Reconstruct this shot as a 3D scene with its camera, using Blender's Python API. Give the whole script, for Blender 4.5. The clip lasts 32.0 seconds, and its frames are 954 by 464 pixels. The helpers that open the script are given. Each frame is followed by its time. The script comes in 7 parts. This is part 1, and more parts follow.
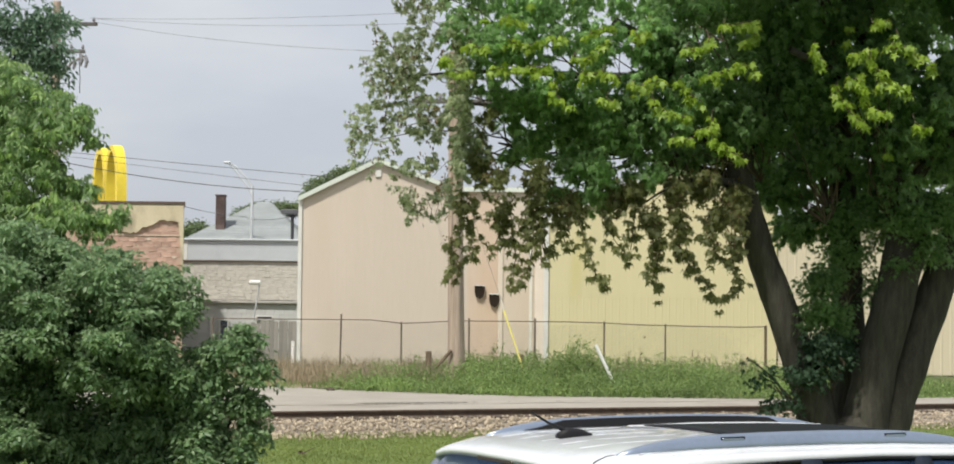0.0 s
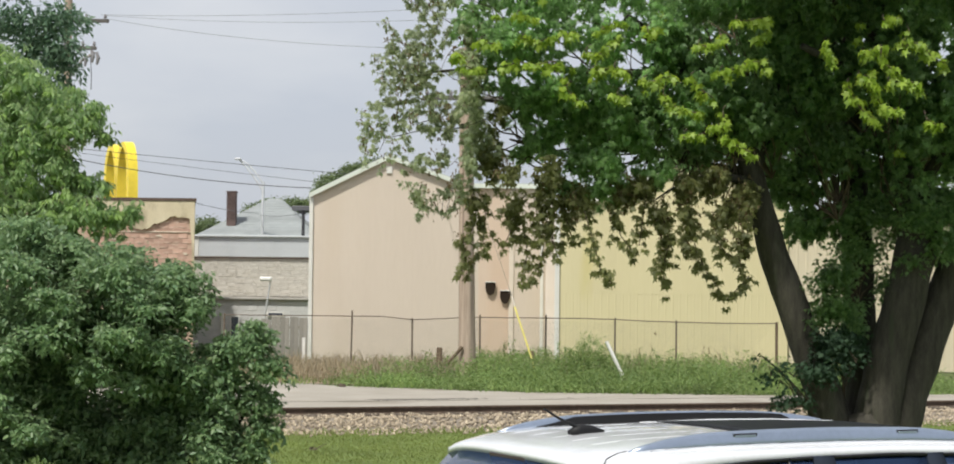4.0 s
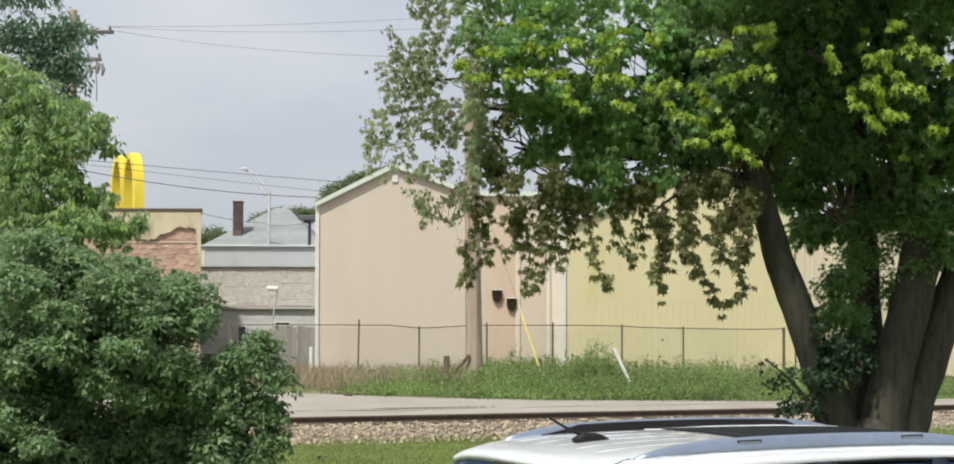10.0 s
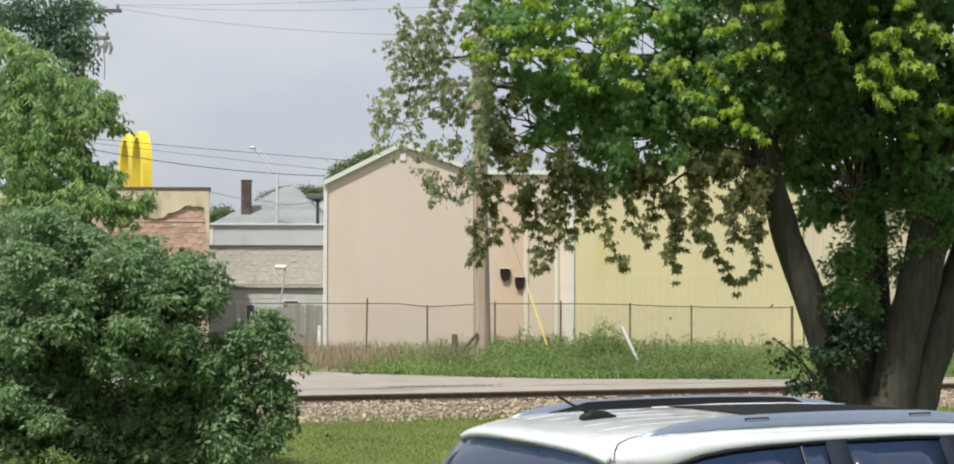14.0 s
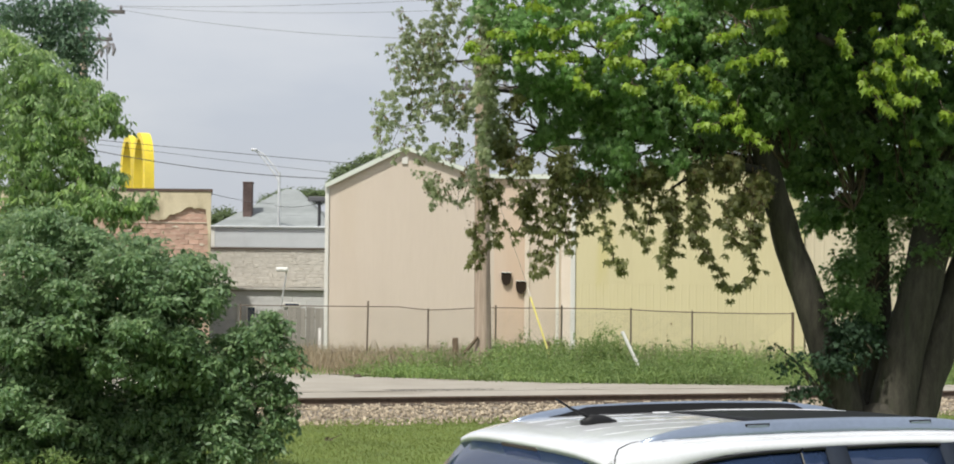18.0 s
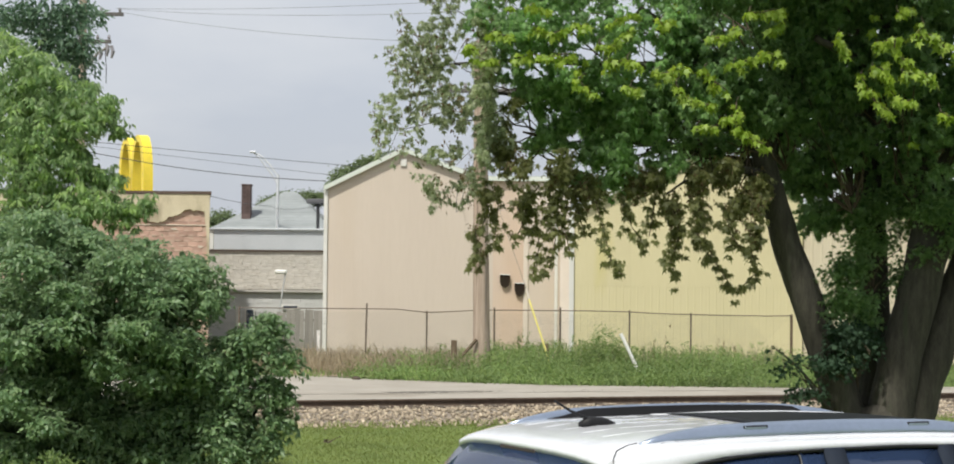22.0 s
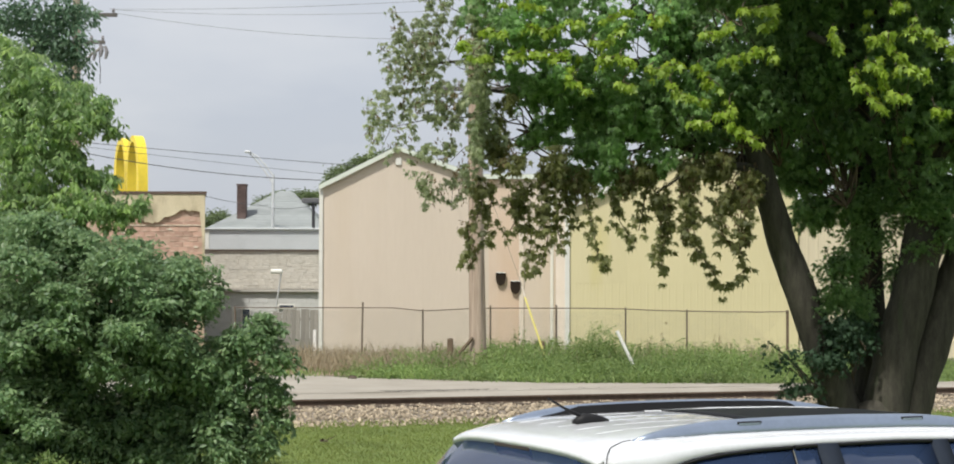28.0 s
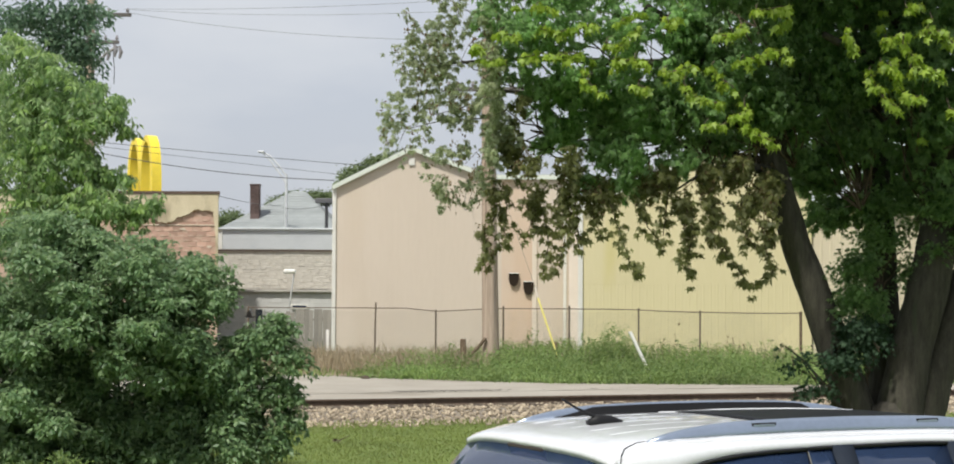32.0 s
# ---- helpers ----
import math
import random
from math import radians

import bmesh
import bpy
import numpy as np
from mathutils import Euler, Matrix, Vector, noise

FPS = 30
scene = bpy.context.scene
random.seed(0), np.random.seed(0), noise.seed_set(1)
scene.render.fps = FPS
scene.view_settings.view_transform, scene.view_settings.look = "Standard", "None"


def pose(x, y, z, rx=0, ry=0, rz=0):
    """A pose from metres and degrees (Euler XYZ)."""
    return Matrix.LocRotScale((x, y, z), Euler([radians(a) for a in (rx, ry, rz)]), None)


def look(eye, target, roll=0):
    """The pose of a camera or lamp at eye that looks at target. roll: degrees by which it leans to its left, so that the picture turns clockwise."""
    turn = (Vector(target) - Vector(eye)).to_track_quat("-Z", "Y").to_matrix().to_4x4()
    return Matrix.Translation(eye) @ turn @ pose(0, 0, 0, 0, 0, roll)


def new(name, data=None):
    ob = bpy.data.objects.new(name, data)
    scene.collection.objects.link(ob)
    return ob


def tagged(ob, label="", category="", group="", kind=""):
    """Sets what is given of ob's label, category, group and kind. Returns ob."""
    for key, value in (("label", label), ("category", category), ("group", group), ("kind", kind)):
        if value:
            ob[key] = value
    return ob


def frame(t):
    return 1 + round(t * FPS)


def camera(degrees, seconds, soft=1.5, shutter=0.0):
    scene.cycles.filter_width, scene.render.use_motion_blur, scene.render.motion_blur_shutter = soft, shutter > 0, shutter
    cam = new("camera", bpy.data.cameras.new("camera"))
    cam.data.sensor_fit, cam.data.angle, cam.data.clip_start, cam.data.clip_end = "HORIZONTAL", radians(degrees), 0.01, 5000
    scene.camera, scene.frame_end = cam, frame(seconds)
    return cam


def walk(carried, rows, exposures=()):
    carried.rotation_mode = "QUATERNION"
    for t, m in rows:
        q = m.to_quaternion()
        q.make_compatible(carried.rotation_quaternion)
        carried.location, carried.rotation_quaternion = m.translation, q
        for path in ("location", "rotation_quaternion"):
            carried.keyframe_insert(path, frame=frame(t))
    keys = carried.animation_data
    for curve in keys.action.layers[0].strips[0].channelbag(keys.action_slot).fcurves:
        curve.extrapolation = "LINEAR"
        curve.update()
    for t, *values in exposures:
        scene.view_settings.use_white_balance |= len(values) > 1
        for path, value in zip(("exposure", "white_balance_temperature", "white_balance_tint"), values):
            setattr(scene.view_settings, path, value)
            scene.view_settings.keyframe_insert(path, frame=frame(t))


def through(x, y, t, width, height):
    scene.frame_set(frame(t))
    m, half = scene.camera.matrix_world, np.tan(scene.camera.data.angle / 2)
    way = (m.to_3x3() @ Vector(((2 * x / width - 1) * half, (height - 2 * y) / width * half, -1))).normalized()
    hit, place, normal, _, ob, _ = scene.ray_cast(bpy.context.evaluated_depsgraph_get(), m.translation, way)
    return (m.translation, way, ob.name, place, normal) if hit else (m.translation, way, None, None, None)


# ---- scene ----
# ---- the camera and its walk: hand-held beside the lawn, almost still ----
cam = camera(29.78, 32.0, soft=1.85)
PATH = [
    (0, pose(-0.0092, 0.0148, 2.2496, 92.2579, -0.5857, -0.7968)),
    (0.5, pose(-0.0118, 0.0123, 2.2496, 92.2442, -0.4672, -0.8035)),
    (1, pose(-0.0115, -0.0019, 2.2501, 92.2109, -0.4500, -0.7705)),
    (1.5, pose(-0.0079, 0.0053, 2.2524, 92.1948, -0.5488, -0.7265)),
    (2, pose(-0.0126, 0.0064, 2.2512, 92.2190, -0.5793, -0.6696)),
    (2.5, pose(-0.0087, 0.0114, 2.2519, 92.1941, -0.5586, -0.5990)),
    (3, pose(-0.0165, -0.0095, 2.2507, 92.1890, -0.6066, -0.5506)),
    (3.5, pose(-0.0182, 0.0001, 2.2504, 92.1843, -0.6511, -0.4940)),
    (5.5, pose(-0.0120, -0.0064, 2.2532, 91.9519, -0.2378, -0.3303)),
    (6, pose(-0.0076, 0.0140, 2.2500, 91.9700, -0.1232, -0.3046)),
    (6.5, pose(-0.0052, -0.0025, 2.2540, 91.9611, -0.1043, -0.2433)),
    (7, pose(-0.0060, 0.0035, 2.2551, 92.0299, -0.0847, -0.2144)),
    (7.5, pose(-0.0017, 0.0153, 2.2530, 92.1780, -0.0683, -0.2133)),
    (8, pose(-0.0059, 0.0025, 2.2549, 92.4586, 0.0083, -0.1556)),
    (8.5, pose(-0.0049, 0.0093, 2.2533, 92.4847, 0.0284, -0.1891)),
    (9, pose(-0.0037, -0.0065, 2.2547, 92.4186, -0.1191, -0.2241)),
    (9.5, pose(-0.0048, -0.0153, 2.2547, 92.4289, -0.1753, -0.2043)),
    (10, pose(-0.0003, -0.0082, 2.2551, 92.3868, -0.1202, -0.2283)),
    (10.5, pose(0.0032, 0.0035, 2.2528, 92.3365, -0.1594, -0.2548)),
    (11, pose(-0.0021, 0.0007, 2.2504, 92.3254, -0.1428, -0.2135)),
    (11.5, pose(-0.0042, 0.0072, 2.2498, 92.3275, -0.1118, -0.2709)),
    (12, pose(0.0004, 0.0093, 2.2514, 92.2555, -0.1373, -0.2073)),
    (12.5, pose(-0.0030, 0.0095, 2.2481, 91.8437, -0.0244, -0.0322)),
    (13, pose(-0.0003, 0.0035, 2.2493, 91.6327, -0.0110, -0.0009)),
    (13.5, pose(-0.0011, 0.0012, 2.2489, 91.6942, -0.0312, 0.0845)),
    (14, pose(0.0049, 0.0021, 2.2506, 91.7061, -0.1129, 0.0358)),
    (14.5, pose(0.0055, 0.0079, 2.2492, 91.7089, -0.1769, 0.0304)),
    (16.5, pose(0.0002, 0.0026, 2.2485, 91.7737, -0.3758, 0.0394)),
    (17, pose(0.0006, 0.0082, 2.2491, 91.7929, -0.4282, 0.0340)),
    (17.5, pose(-0.0007, 0.0118, 2.2481, 91.8351, -0.4416, 0.0342)),
    (18, pose(0.0016, -0.0010, 2.2507, 91.8286, -0.5501, 0.0645)),
    (18.5, pose(-0.0012, -0.0158, 2.2518, 91.7985, -0.5740, 0.0526)),
    (19, pose(-0.0006, -0.0048, 2.2517, 91.8223, -0.5526, 0.0606)),
    (19.5, pose(0.0026, 0.0100, 2.2498, 91.8140, -0.4972, 0.0390)),
    (20, pose(0.0013, 0.0006, 2.2508, 91.7684, -0.5651, 0.0426)),
    (20.5, pose(0.0032, 0.0000, 2.2501, 91.7868, -0.5134, 0.0045)),
    (21, pose(0.0023, -0.0057, 2.2526, 91.8125, -0.4662, 0.0257)),
    (21.5, pose(0.0016, 0.0029, 2.2514, 91.8960, -0.5849, 0.0462)),
    (22, pose(0.0016, -0.0172, 2.2498, 91.9027, -0.5426, 0.0218)),
    (22.5, pose(0.0012, -0.0183, 2.2523, 91.8934, -0.4216, 0.0007)),
    (23, pose(0.0058, -0.0017, 2.2506, 91.8899, -0.3555, 0.0117)),
    (23.5, pose(0.0062, -0.0148, 2.2518, 91.8890, -0.3539, -0.0083)),
    (24, pose(0.0106, -0.0001, 2.2512, 91.8758, -0.3433, 0.0427)),
    (24.5, pose(0.0070, -0.0156, 2.2512, 91.8972, -0.2884, -0.0010)),
    (25, pose(0.0077, -0.0158, 2.2506, 91.8920, -0.3231, -0.0928)),
    (25.5, pose(0.0060, -0.0194, 2.2495, 91.9062, -0.3902, -0.1166)),
    (27.5, pose(0.0145, -0.0185, 2.2485, 91.8281, -0.1898, -0.1207)),
    (28, pose(0.0181, -0.0098, 2.2487, 91.8448, -0.1205, -0.0930)),
    (28.5, pose(0.0178, 0.0075, 2.2465, 91.8823, -0.0845, -0.0763)),
    (29, pose(0.0205, 0.0075, 2.2489, 91.8653, -0.0785, -0.0181)),
    (29.5, pose(0.0144, -0.0042, 2.2486, 91.8752, -0.0466, -0.0205)),
    (30, pose(0.0136, -0.0051, 2.2457, 91.8618, -0.1241, 0.0200)),
    (30.5, pose(0.0185, 0.0065, 2.2485, 91.8425, -0.0205, 0.0723)),
    (31, pose(0.0170, -0.0154, 2.2488, 91.8472, -0.0831, 0.1433)),
    (31.5, pose(0.0174, 0.0056, 2.2472, 91.8381, -0.2231, 0.2866)),
    (32, pose(0.0129, 0.0064, 2.2475, 91.8609, -0.2747, 0.3161)),
]
walk(cam, PATH)

# ---- world, sun, exposure ----
SUN_EL, SUN_AZ = radians(59), radians(212)      # azimuth clockwise from +y: behind the camera, to its left
scene.view_settings.exposure = 0.0

world = bpy.data.worlds.new("sky")
world.use_nodes = True
scene.world = world
wn, wl = world.node_tree.nodes, world.node_tree.links
wn.clear()
w_out = wn.new("ShaderNodeOutputWorld")
w_bg = wn.new("ShaderNodeBackground")
w_sky = wn.new("ShaderNodeTexSky")
w_sky.sky_type = "NISHITA"
w_sky.sun_disc = False
w_sky.sun_elevation, w_sky.sun_rotation = SUN_EL, SUN_AZ
w_sky.air_density, w_sky.dust_density, w_sky.ozone_density = 1.0, 3.0, 1.5
w_co = wn.new("ShaderNodeTexCoord")
w_map = wn.new("ShaderNodeMapping")
w_map.inputs["Scale"].default_value = (1, 1, 2.4)
w_no = wn.new("ShaderNodeTexNoise")
w_no.inputs["Scale"].default_value = 5.5
w_no.inputs["Detail"].default_value = 5
w_no.inputs["Roughness"].default_value = 0.5
w_ra = wn.new("ShaderNodeValToRGB")
w_ra.color_ramp.elements[0].position, w_ra.color_ramp.elements[0].color = 0.36, (5.2, 5.48, 6.1, 1)
w_ra.color_ramp.elements[1].position, w_ra.color_ramp.elements[1].color = 0.74, (6.8, 6.88, 7.1, 1)
w_mix = wn.new("ShaderNodeMix")
w_mix.data_type = "RGBA"
w_mix.inputs["Factor"].default_value = 0.8      # a hazy summer sky, thin cloud over the blue
wl.new(w_co.outputs["Generated"], w_map.inputs["Vector"])
wl.new(w_map.outputs["Vector"], w_no.inputs["Vector"])
wl.new(w_no.outputs["Fac"], w_ra.inputs["Fac"])
wl.new(w_sky.outputs["Color"], w_mix.inputs["A"])
wl.new(w_ra.outputs["Color"], w_mix.inputs["B"])
wl.new(w_mix.outputs["Result"], w_bg.inputs["Color"])
w_bg.inputs["Strength"].default_value = 0.119
wl.new(w_bg.outputs["Background"], w_out.inputs["Surface"])

sun_data = bpy.data.lights.new("sun", "SUN")
sun_data.energy, sun_data.angle, sun_data.color = 4.5, radians(3.0), (1.0, 0.968, 0.893)
sun = new("sun", sun_data)
sun_dir = Vector((math.sin(SUN_AZ) * math.cos(SUN_EL), math.cos(SUN_AZ) * math.cos(SUN_EL), math.sin(SUN_EL)))
sun.matrix_world = look(sun_dir * 60, (0, 0, 0))


# ---- materials ----
def material(name, low, high, rough=0.8, scale=6.0, fine=60.0, bump=0.15, metal=0.0, spec=0.4, random_value=0.0,
             stretch=(1, 1, 1), stain=None, stain_scale=0.5, stain_at=0.6, soft=0.12, island=False, coat=0.0, fine_mix=0.35):
    """A surface that runs from low to high by a coarse and a fine noise, with grain in its relief; stain: a second colour in blotches."""
    m = bpy.data.materials.new(name)
    m.use_nodes = True
    n, l = m.node_tree.nodes, m.node_tree.links
    b = n["Principled BSDF"]
    co, mp = n.new("ShaderNodeTexCoord"), n.new("ShaderNodeMapping")
    mp.inputs["Scale"].default_value = stretch
    l.new(co.outputs["Object"], mp.inputs["Vector"])
    coarse, grain = n.new("ShaderNodeTexNoise"), n.new("ShaderNodeTexNoise")
    coarse.inputs["Scale"].default_value, grain.inputs["Scale"].default_value = scale, fine
    coarse.inputs["Detail"].default_value, grain.inputs["Detail"].default_value = 6, 4
    l.new(mp.outputs["Vector"], coarse.inputs["Vector"])
    l.new(mp.outputs["Vector"], grain.inputs["Vector"])
    both = n.new("ShaderNodeMix")
    both.inputs["Factor"].default_value = fine_mix
    l.new(coarse.outputs["Fac"], both.inputs["A"])
    l.new(grain.outputs["Fac"], both.inputs["B"])
    ramp = n.new("ShaderNodeValToRGB")
    ramp.color_ramp.elements[0].position, ramp.color_ramp.elements[1].position = 0.3, 0.7
    ramp.color_ramp.elements[0].color, ramp.color_ramp.elements[1].color = (*low, 1), (*high, 1)
    l.new(both.outputs["Result"], ramp.inputs["Fac"])
    colour = ramp.outputs["Color"]
    if random_value:
        info = n.new("ShaderNodeNewGeometry") if island else n.new("ShaderNodeObjectInfo")
        rng, hsv = n.new("ShaderNodeMapRange"), n.new("ShaderNodeHueSaturation")
        rng.inputs["To Min"].default_value, rng.inputs["To Max"].default_value = 1 - random_value, 1 + random_value
        l.new(info.outputs["Random Per Island" if island else "Random"], rng.inputs["Value"])
        l.new(rng.outputs["Result"], hsv.inputs["Value"])
        l.new(colour, hsv.inputs["Color"])
        colour = hsv.outputs["Color"]
    if stain:
        sn, sr, sm = n.new("ShaderNodeTexNoise"), n.new("ShaderNodeMapRange"), n.new("ShaderNodeMix")
        sn.inputs["Scale"].default_value, sn.inputs["Detail"].default_value = stain_scale, 7
        sr.inputs["From Min"].default_value, sr.inputs["From Max"].default_value = stain_at, stain_at + soft
        sm.data_type = "RGBA"
        l.new(mp.outputs["Vector"], sn.inputs["Vector"])
        l.new(sn.outputs["Fac"], sr.inputs["Value"])
        l.new(sr.outputs["Result"], sm.inputs["Factor"])
        l.new(colour, sm.inputs["A"])
        sm.inputs["B"].default_value = (*stain, 1)
        colour = sm.outputs["Result"]
    l.new(colour, b.inputs["Base Color"])
    bp = n.new("ShaderNodeBump")
    bp.inputs["Strength"].default_value, bp.inputs["Distance"].default_value = bump, 0.02
    l.new(both.outputs["Result"], bp.inputs["Height"])
    l.new(bp.outputs["Normal"], b.inputs["Normal"])
    b.inputs["Roughness"].default_value, b.inputs["Metallic"].default_value = rough, metal
    b.inputs["Specular IOR Level"].default_value, b.inputs["Coat Weight"].default_value = spec, coat
    return m


def leaf_material(name, dark, light, through=0.4, rough=0.45, patch=0.0, patch_scale=1.0):
    """Leaves that let light through; every leaf takes a shade of its own."""
    m = bpy.data.materials.new(name)
    m.use_nodes = True
    n, l = m.node_tree.nodes, m.node_tree.links
    b, out = n["Principled BSDF"], n["Material Output"]
    geo, ramp = n.new("ShaderNodeNewGeometry"), n.new("ShaderNodeValToRGB")
    ramp.color_ramp.elements[0].color, ramp.color_ramp.elements[1].color = (*dark, 1), (*light, 1)
    l.new(geo.outputs["Random Per Island"], ramp.inputs["Fac"])
    colour = ramp.outputs["Color"]
    if patch:      # whole clumps lighter or darker, greener or drier
        co, no, rn, vary = n.new("ShaderNodeTexCoord"), n.new("ShaderNodeTexNoise"), n.new("ShaderNodeMapRange"), n.new("ShaderNodeHueSaturation")
        no.inputs["Scale"].default_value, no.inputs["Detail"].default_value = patch_scale, 3
        rn.inputs["From Min"].default_value, rn.inputs["From Max"].default_value = 0.3, 0.7
        rn.inputs["To Min"].default_value, rn.inputs["To Max"].default_value = 1 - patch, 1 + patch
        l.new(co.outputs["Object"], no.inputs["Vector"])
        l.new(no.outputs["Fac"], rn.inputs["Value"])
        l.new(rn.outputs["Result"], vary.inputs["Value"])
        l.new(colour, vary.inputs["Color"])
        colour = vary.outputs["Color"]
    l.new(colour, b.inputs["Base Color"])
    b.inputs["Roughness"].default_value, b.inputs["Specular IOR Level"].default_value = rough, 0.42
    tr, hsv, mix = n.new("ShaderNodeBsdfTranslucent"), n.new("ShaderNodeHueSaturation"), n.new("ShaderNodeMixShader")
    hsv.inputs["Hue"].default_value, hsv.inputs["Saturation"].default_value, hsv.inputs["Value"].default_value = 0.487, 1.02, 1.7
    l.new(colour, hsv.inputs["Color"])
    l.new(hsv.outputs["Color"], tr.inputs["Color"])
    mix.inputs[0].default_value = through
    l.new(b.outputs["BSDF"], mix.inputs[1])
    l.new(tr.outputs["BSDF"], mix.inputs[2])
    l.new(mix.outputs["Shader"], out.inputs["Surface"])
    return m


def plain(name, colour, rough=0.4, metal=0.0, spec=0.5, coat=0.0):
    v = 0.12
    return material(name, [c * (1 - v) for c in colour], [min(1, c * (1 + v)) for c in colour], rough, 3, 40, 0.03, metal, spec, coat=coat)


M_GROUND = material("meadow_ground", (0.06, 0.09, 0.025), (0.11, 0.13, 0.045), 0.95, 0.6, 14, 0.5, stain=(0.2, 0.17, 0.11), stain_scale=0.25, stain_at=0.62)
M_LAWN = material("lawn_soil", (0.09, 0.135, 0.028), (0.15, 0.2, 0.045), 0.95, 1.2, 40, 0.5)
M_ROAD = material("pale_gravel_road", (0.258, 0.234, 0.195), (0.36, 0.332, 0.284), 0.95, 0.8, 30, 0.4, stain=(0.22, 0.193, 0.155), stain_scale=0.35, stain_at=0.56)
M_BED = material("ballast_bed", (0.13, 0.11, 0.085), (0.28, 0.24, 0.19), 0.95, 9, 40, 0.8)
M_STONE = material("ballast_stone", (0.225, 0.183, 0.13), (0.43, 0.362, 0.268), 0.9, 5, 40, 0.3, random_value=0.45, island=True)
M_CINDER = material("grey_cinder_grit", (0.1, 0.09, 0.078), (0.2, 0.185, 0.16), 0.95, 6, 40, 0.3, random_value=0.3, island=True)
M_RUST = material("rusty_rail_steel", (0.085, 0.06, 0.045), (0.16, 0.118, 0.09), 0.75, 8, 70, 0.3, metal=0.3)
M_TIE = material("creosoted_timber", (0.05, 0.038, 0.028), (0.11, 0.085, 0.06), 0.9, 3, 30, 0.5, random_value=0.2)
M_TAN = material("tan_metal_siding", (0.575, 0.495, 0.41), (0.622, 0.54, 0.452), 0.6, 0.5, 9, 0.03, spec=0.3, stretch=(1, 1, 0.18), stain=(0.575, 0.485, 0.385), stain_scale=0.6, stain_at=0.55, soft=0.3, random_value=0.01)
M_TAN_RUST = material("rust_streaked_siding", (0.59, 0.465, 0.36), (0.65, 0.535, 0.43), 0.65, 0.9, 9, 0.03, spec=0.3, stretch=(1, 1, 0.12), stain=(0.54, 0.36, 0.23), stain_scale=0.9, stain_at=0.42, soft=0.5)
M_YELLOW = material("pale_yellow_siding", (0.595, 0.53, 0.315), (0.64, 0.575, 0.355), 0.6, 0.5, 9, 0.03, spec=0.3, stretch=(1, 1, 0.2), stain=(0.585, 0.52, 0.26), stain_scale=0.8, stain_at=0.6, random_value=0.015)
M_BEIGE = material("beige_ribbed_siding", (0.57, 0.5, 0.36), (0.63, 0.56, 0.41), 0.6, 0.5, 9, 0.03, spec=0.3, stretch=(1, 1, 0.2), random_value=0.02)
M_TRIM = material("pale_metal_trim", (0.62, 0.61, 0.56), (0.74, 0.73, 0.68), 0.5, 2, 30, 0.04)
M_TRIM_GREEN = material("pale_green_rake_trim", (0.58, 0.625, 0.55), (0.68, 0.72, 0.64), 0.5, 2, 30, 0.04)
M_PALE_TAN = material("pale_bleached_siding", (0.64, 0.56, 0.465), (0.72, 0.64, 0.54), 0.6, 2, 30, 0.04)
M_SEED = leaf_material("brown_winged_seed", (0.11, 0.085, 0.04), (0.2, 0.15, 0.075), 0.4, 0.7)
M_PINK = material("faded_pink_trim", (0.66, 0.59, 0.53), (0.74, 0.67, 0.61), 0.6, 2, 30, 0.04)
M_ROOF_METAL = material("grey_metal_roof", (0.38, 0.4, 0.4), (0.5, 0.52, 0.52), 0.45, 1, 20, 0.05, metal=0.3)
M_BLACK = plain("dark_brown_opening", (0.03, 0.022, 0.016), 0.9, spec=0.1)
M_CONCRETE = material("old_concrete", (0.33, 0.31, 0.28), (0.46, 0.44, 0.4), 0.95, 2, 30, 0.3)
M_STUCCO = material("cracked_cream_stucco", (0.5, 0.43, 0.29), (0.66, 0.58, 0.42), 0.95, 1.2, 25, 0.35, stain=(0.25, 0.2, 0.14), stain_scale=1.3, stain_at=0.5, soft=0.22, stretch=(1, 1, 0.5))
M_BRICK = material("weathered_red_clay_block", (0.42, 0.26, 0.2), (0.54, 0.365, 0.29), 0.9, 3, 30, 0.3, random_value=0.2, stain=(0.62, 0.49, 0.4), stain_scale=1.3, stain_at=0.52, soft=0.12)
M_STUCCO_PALE = material("pale_stucco_remnant", (0.52, 0.44, 0.35), (0.64, 0.56, 0.46), 0.95, 3, 30, 0.3)
M_IRON = plain("dark_grey_painted_iron", (0.09, 0.09, 0.095), 0.6)
M_MORTAR = material("grey_pink_mortar", (0.42, 0.29, 0.22), (0.54, 0.39, 0.31), 0.95, 4, 40, 0.3)
M_COPING = material("dark_brown_coping", (0.075, 0.05, 0.04), (0.13, 0.09, 0.07), 0.8, 2, 30, 0.2)
M_WHITE_SIDING = material("pale_grey_clapboard", (0.46, 0.485, 0.5), (0.54, 0.56, 0.575), 0.6, 1, 20, 0.06, random_value=0.03)
M_ASHLAR = material("grey_cream_stone_block", (0.45, 0.425, 0.37), (0.56, 0.535, 0.475), 0.95, 6, 25, 0.8, random_value=0.05, stain=(0.4, 0.36, 0.3), stain_scale=4.0, stain_at=0.6, soft=0.1)
M_BLOCK = material("grey_concrete_block", (0.5, 0.5, 0.485), (0.62, 0.615, 0.595), 0.95, 2, 25, 0.3, random_value=0.05)
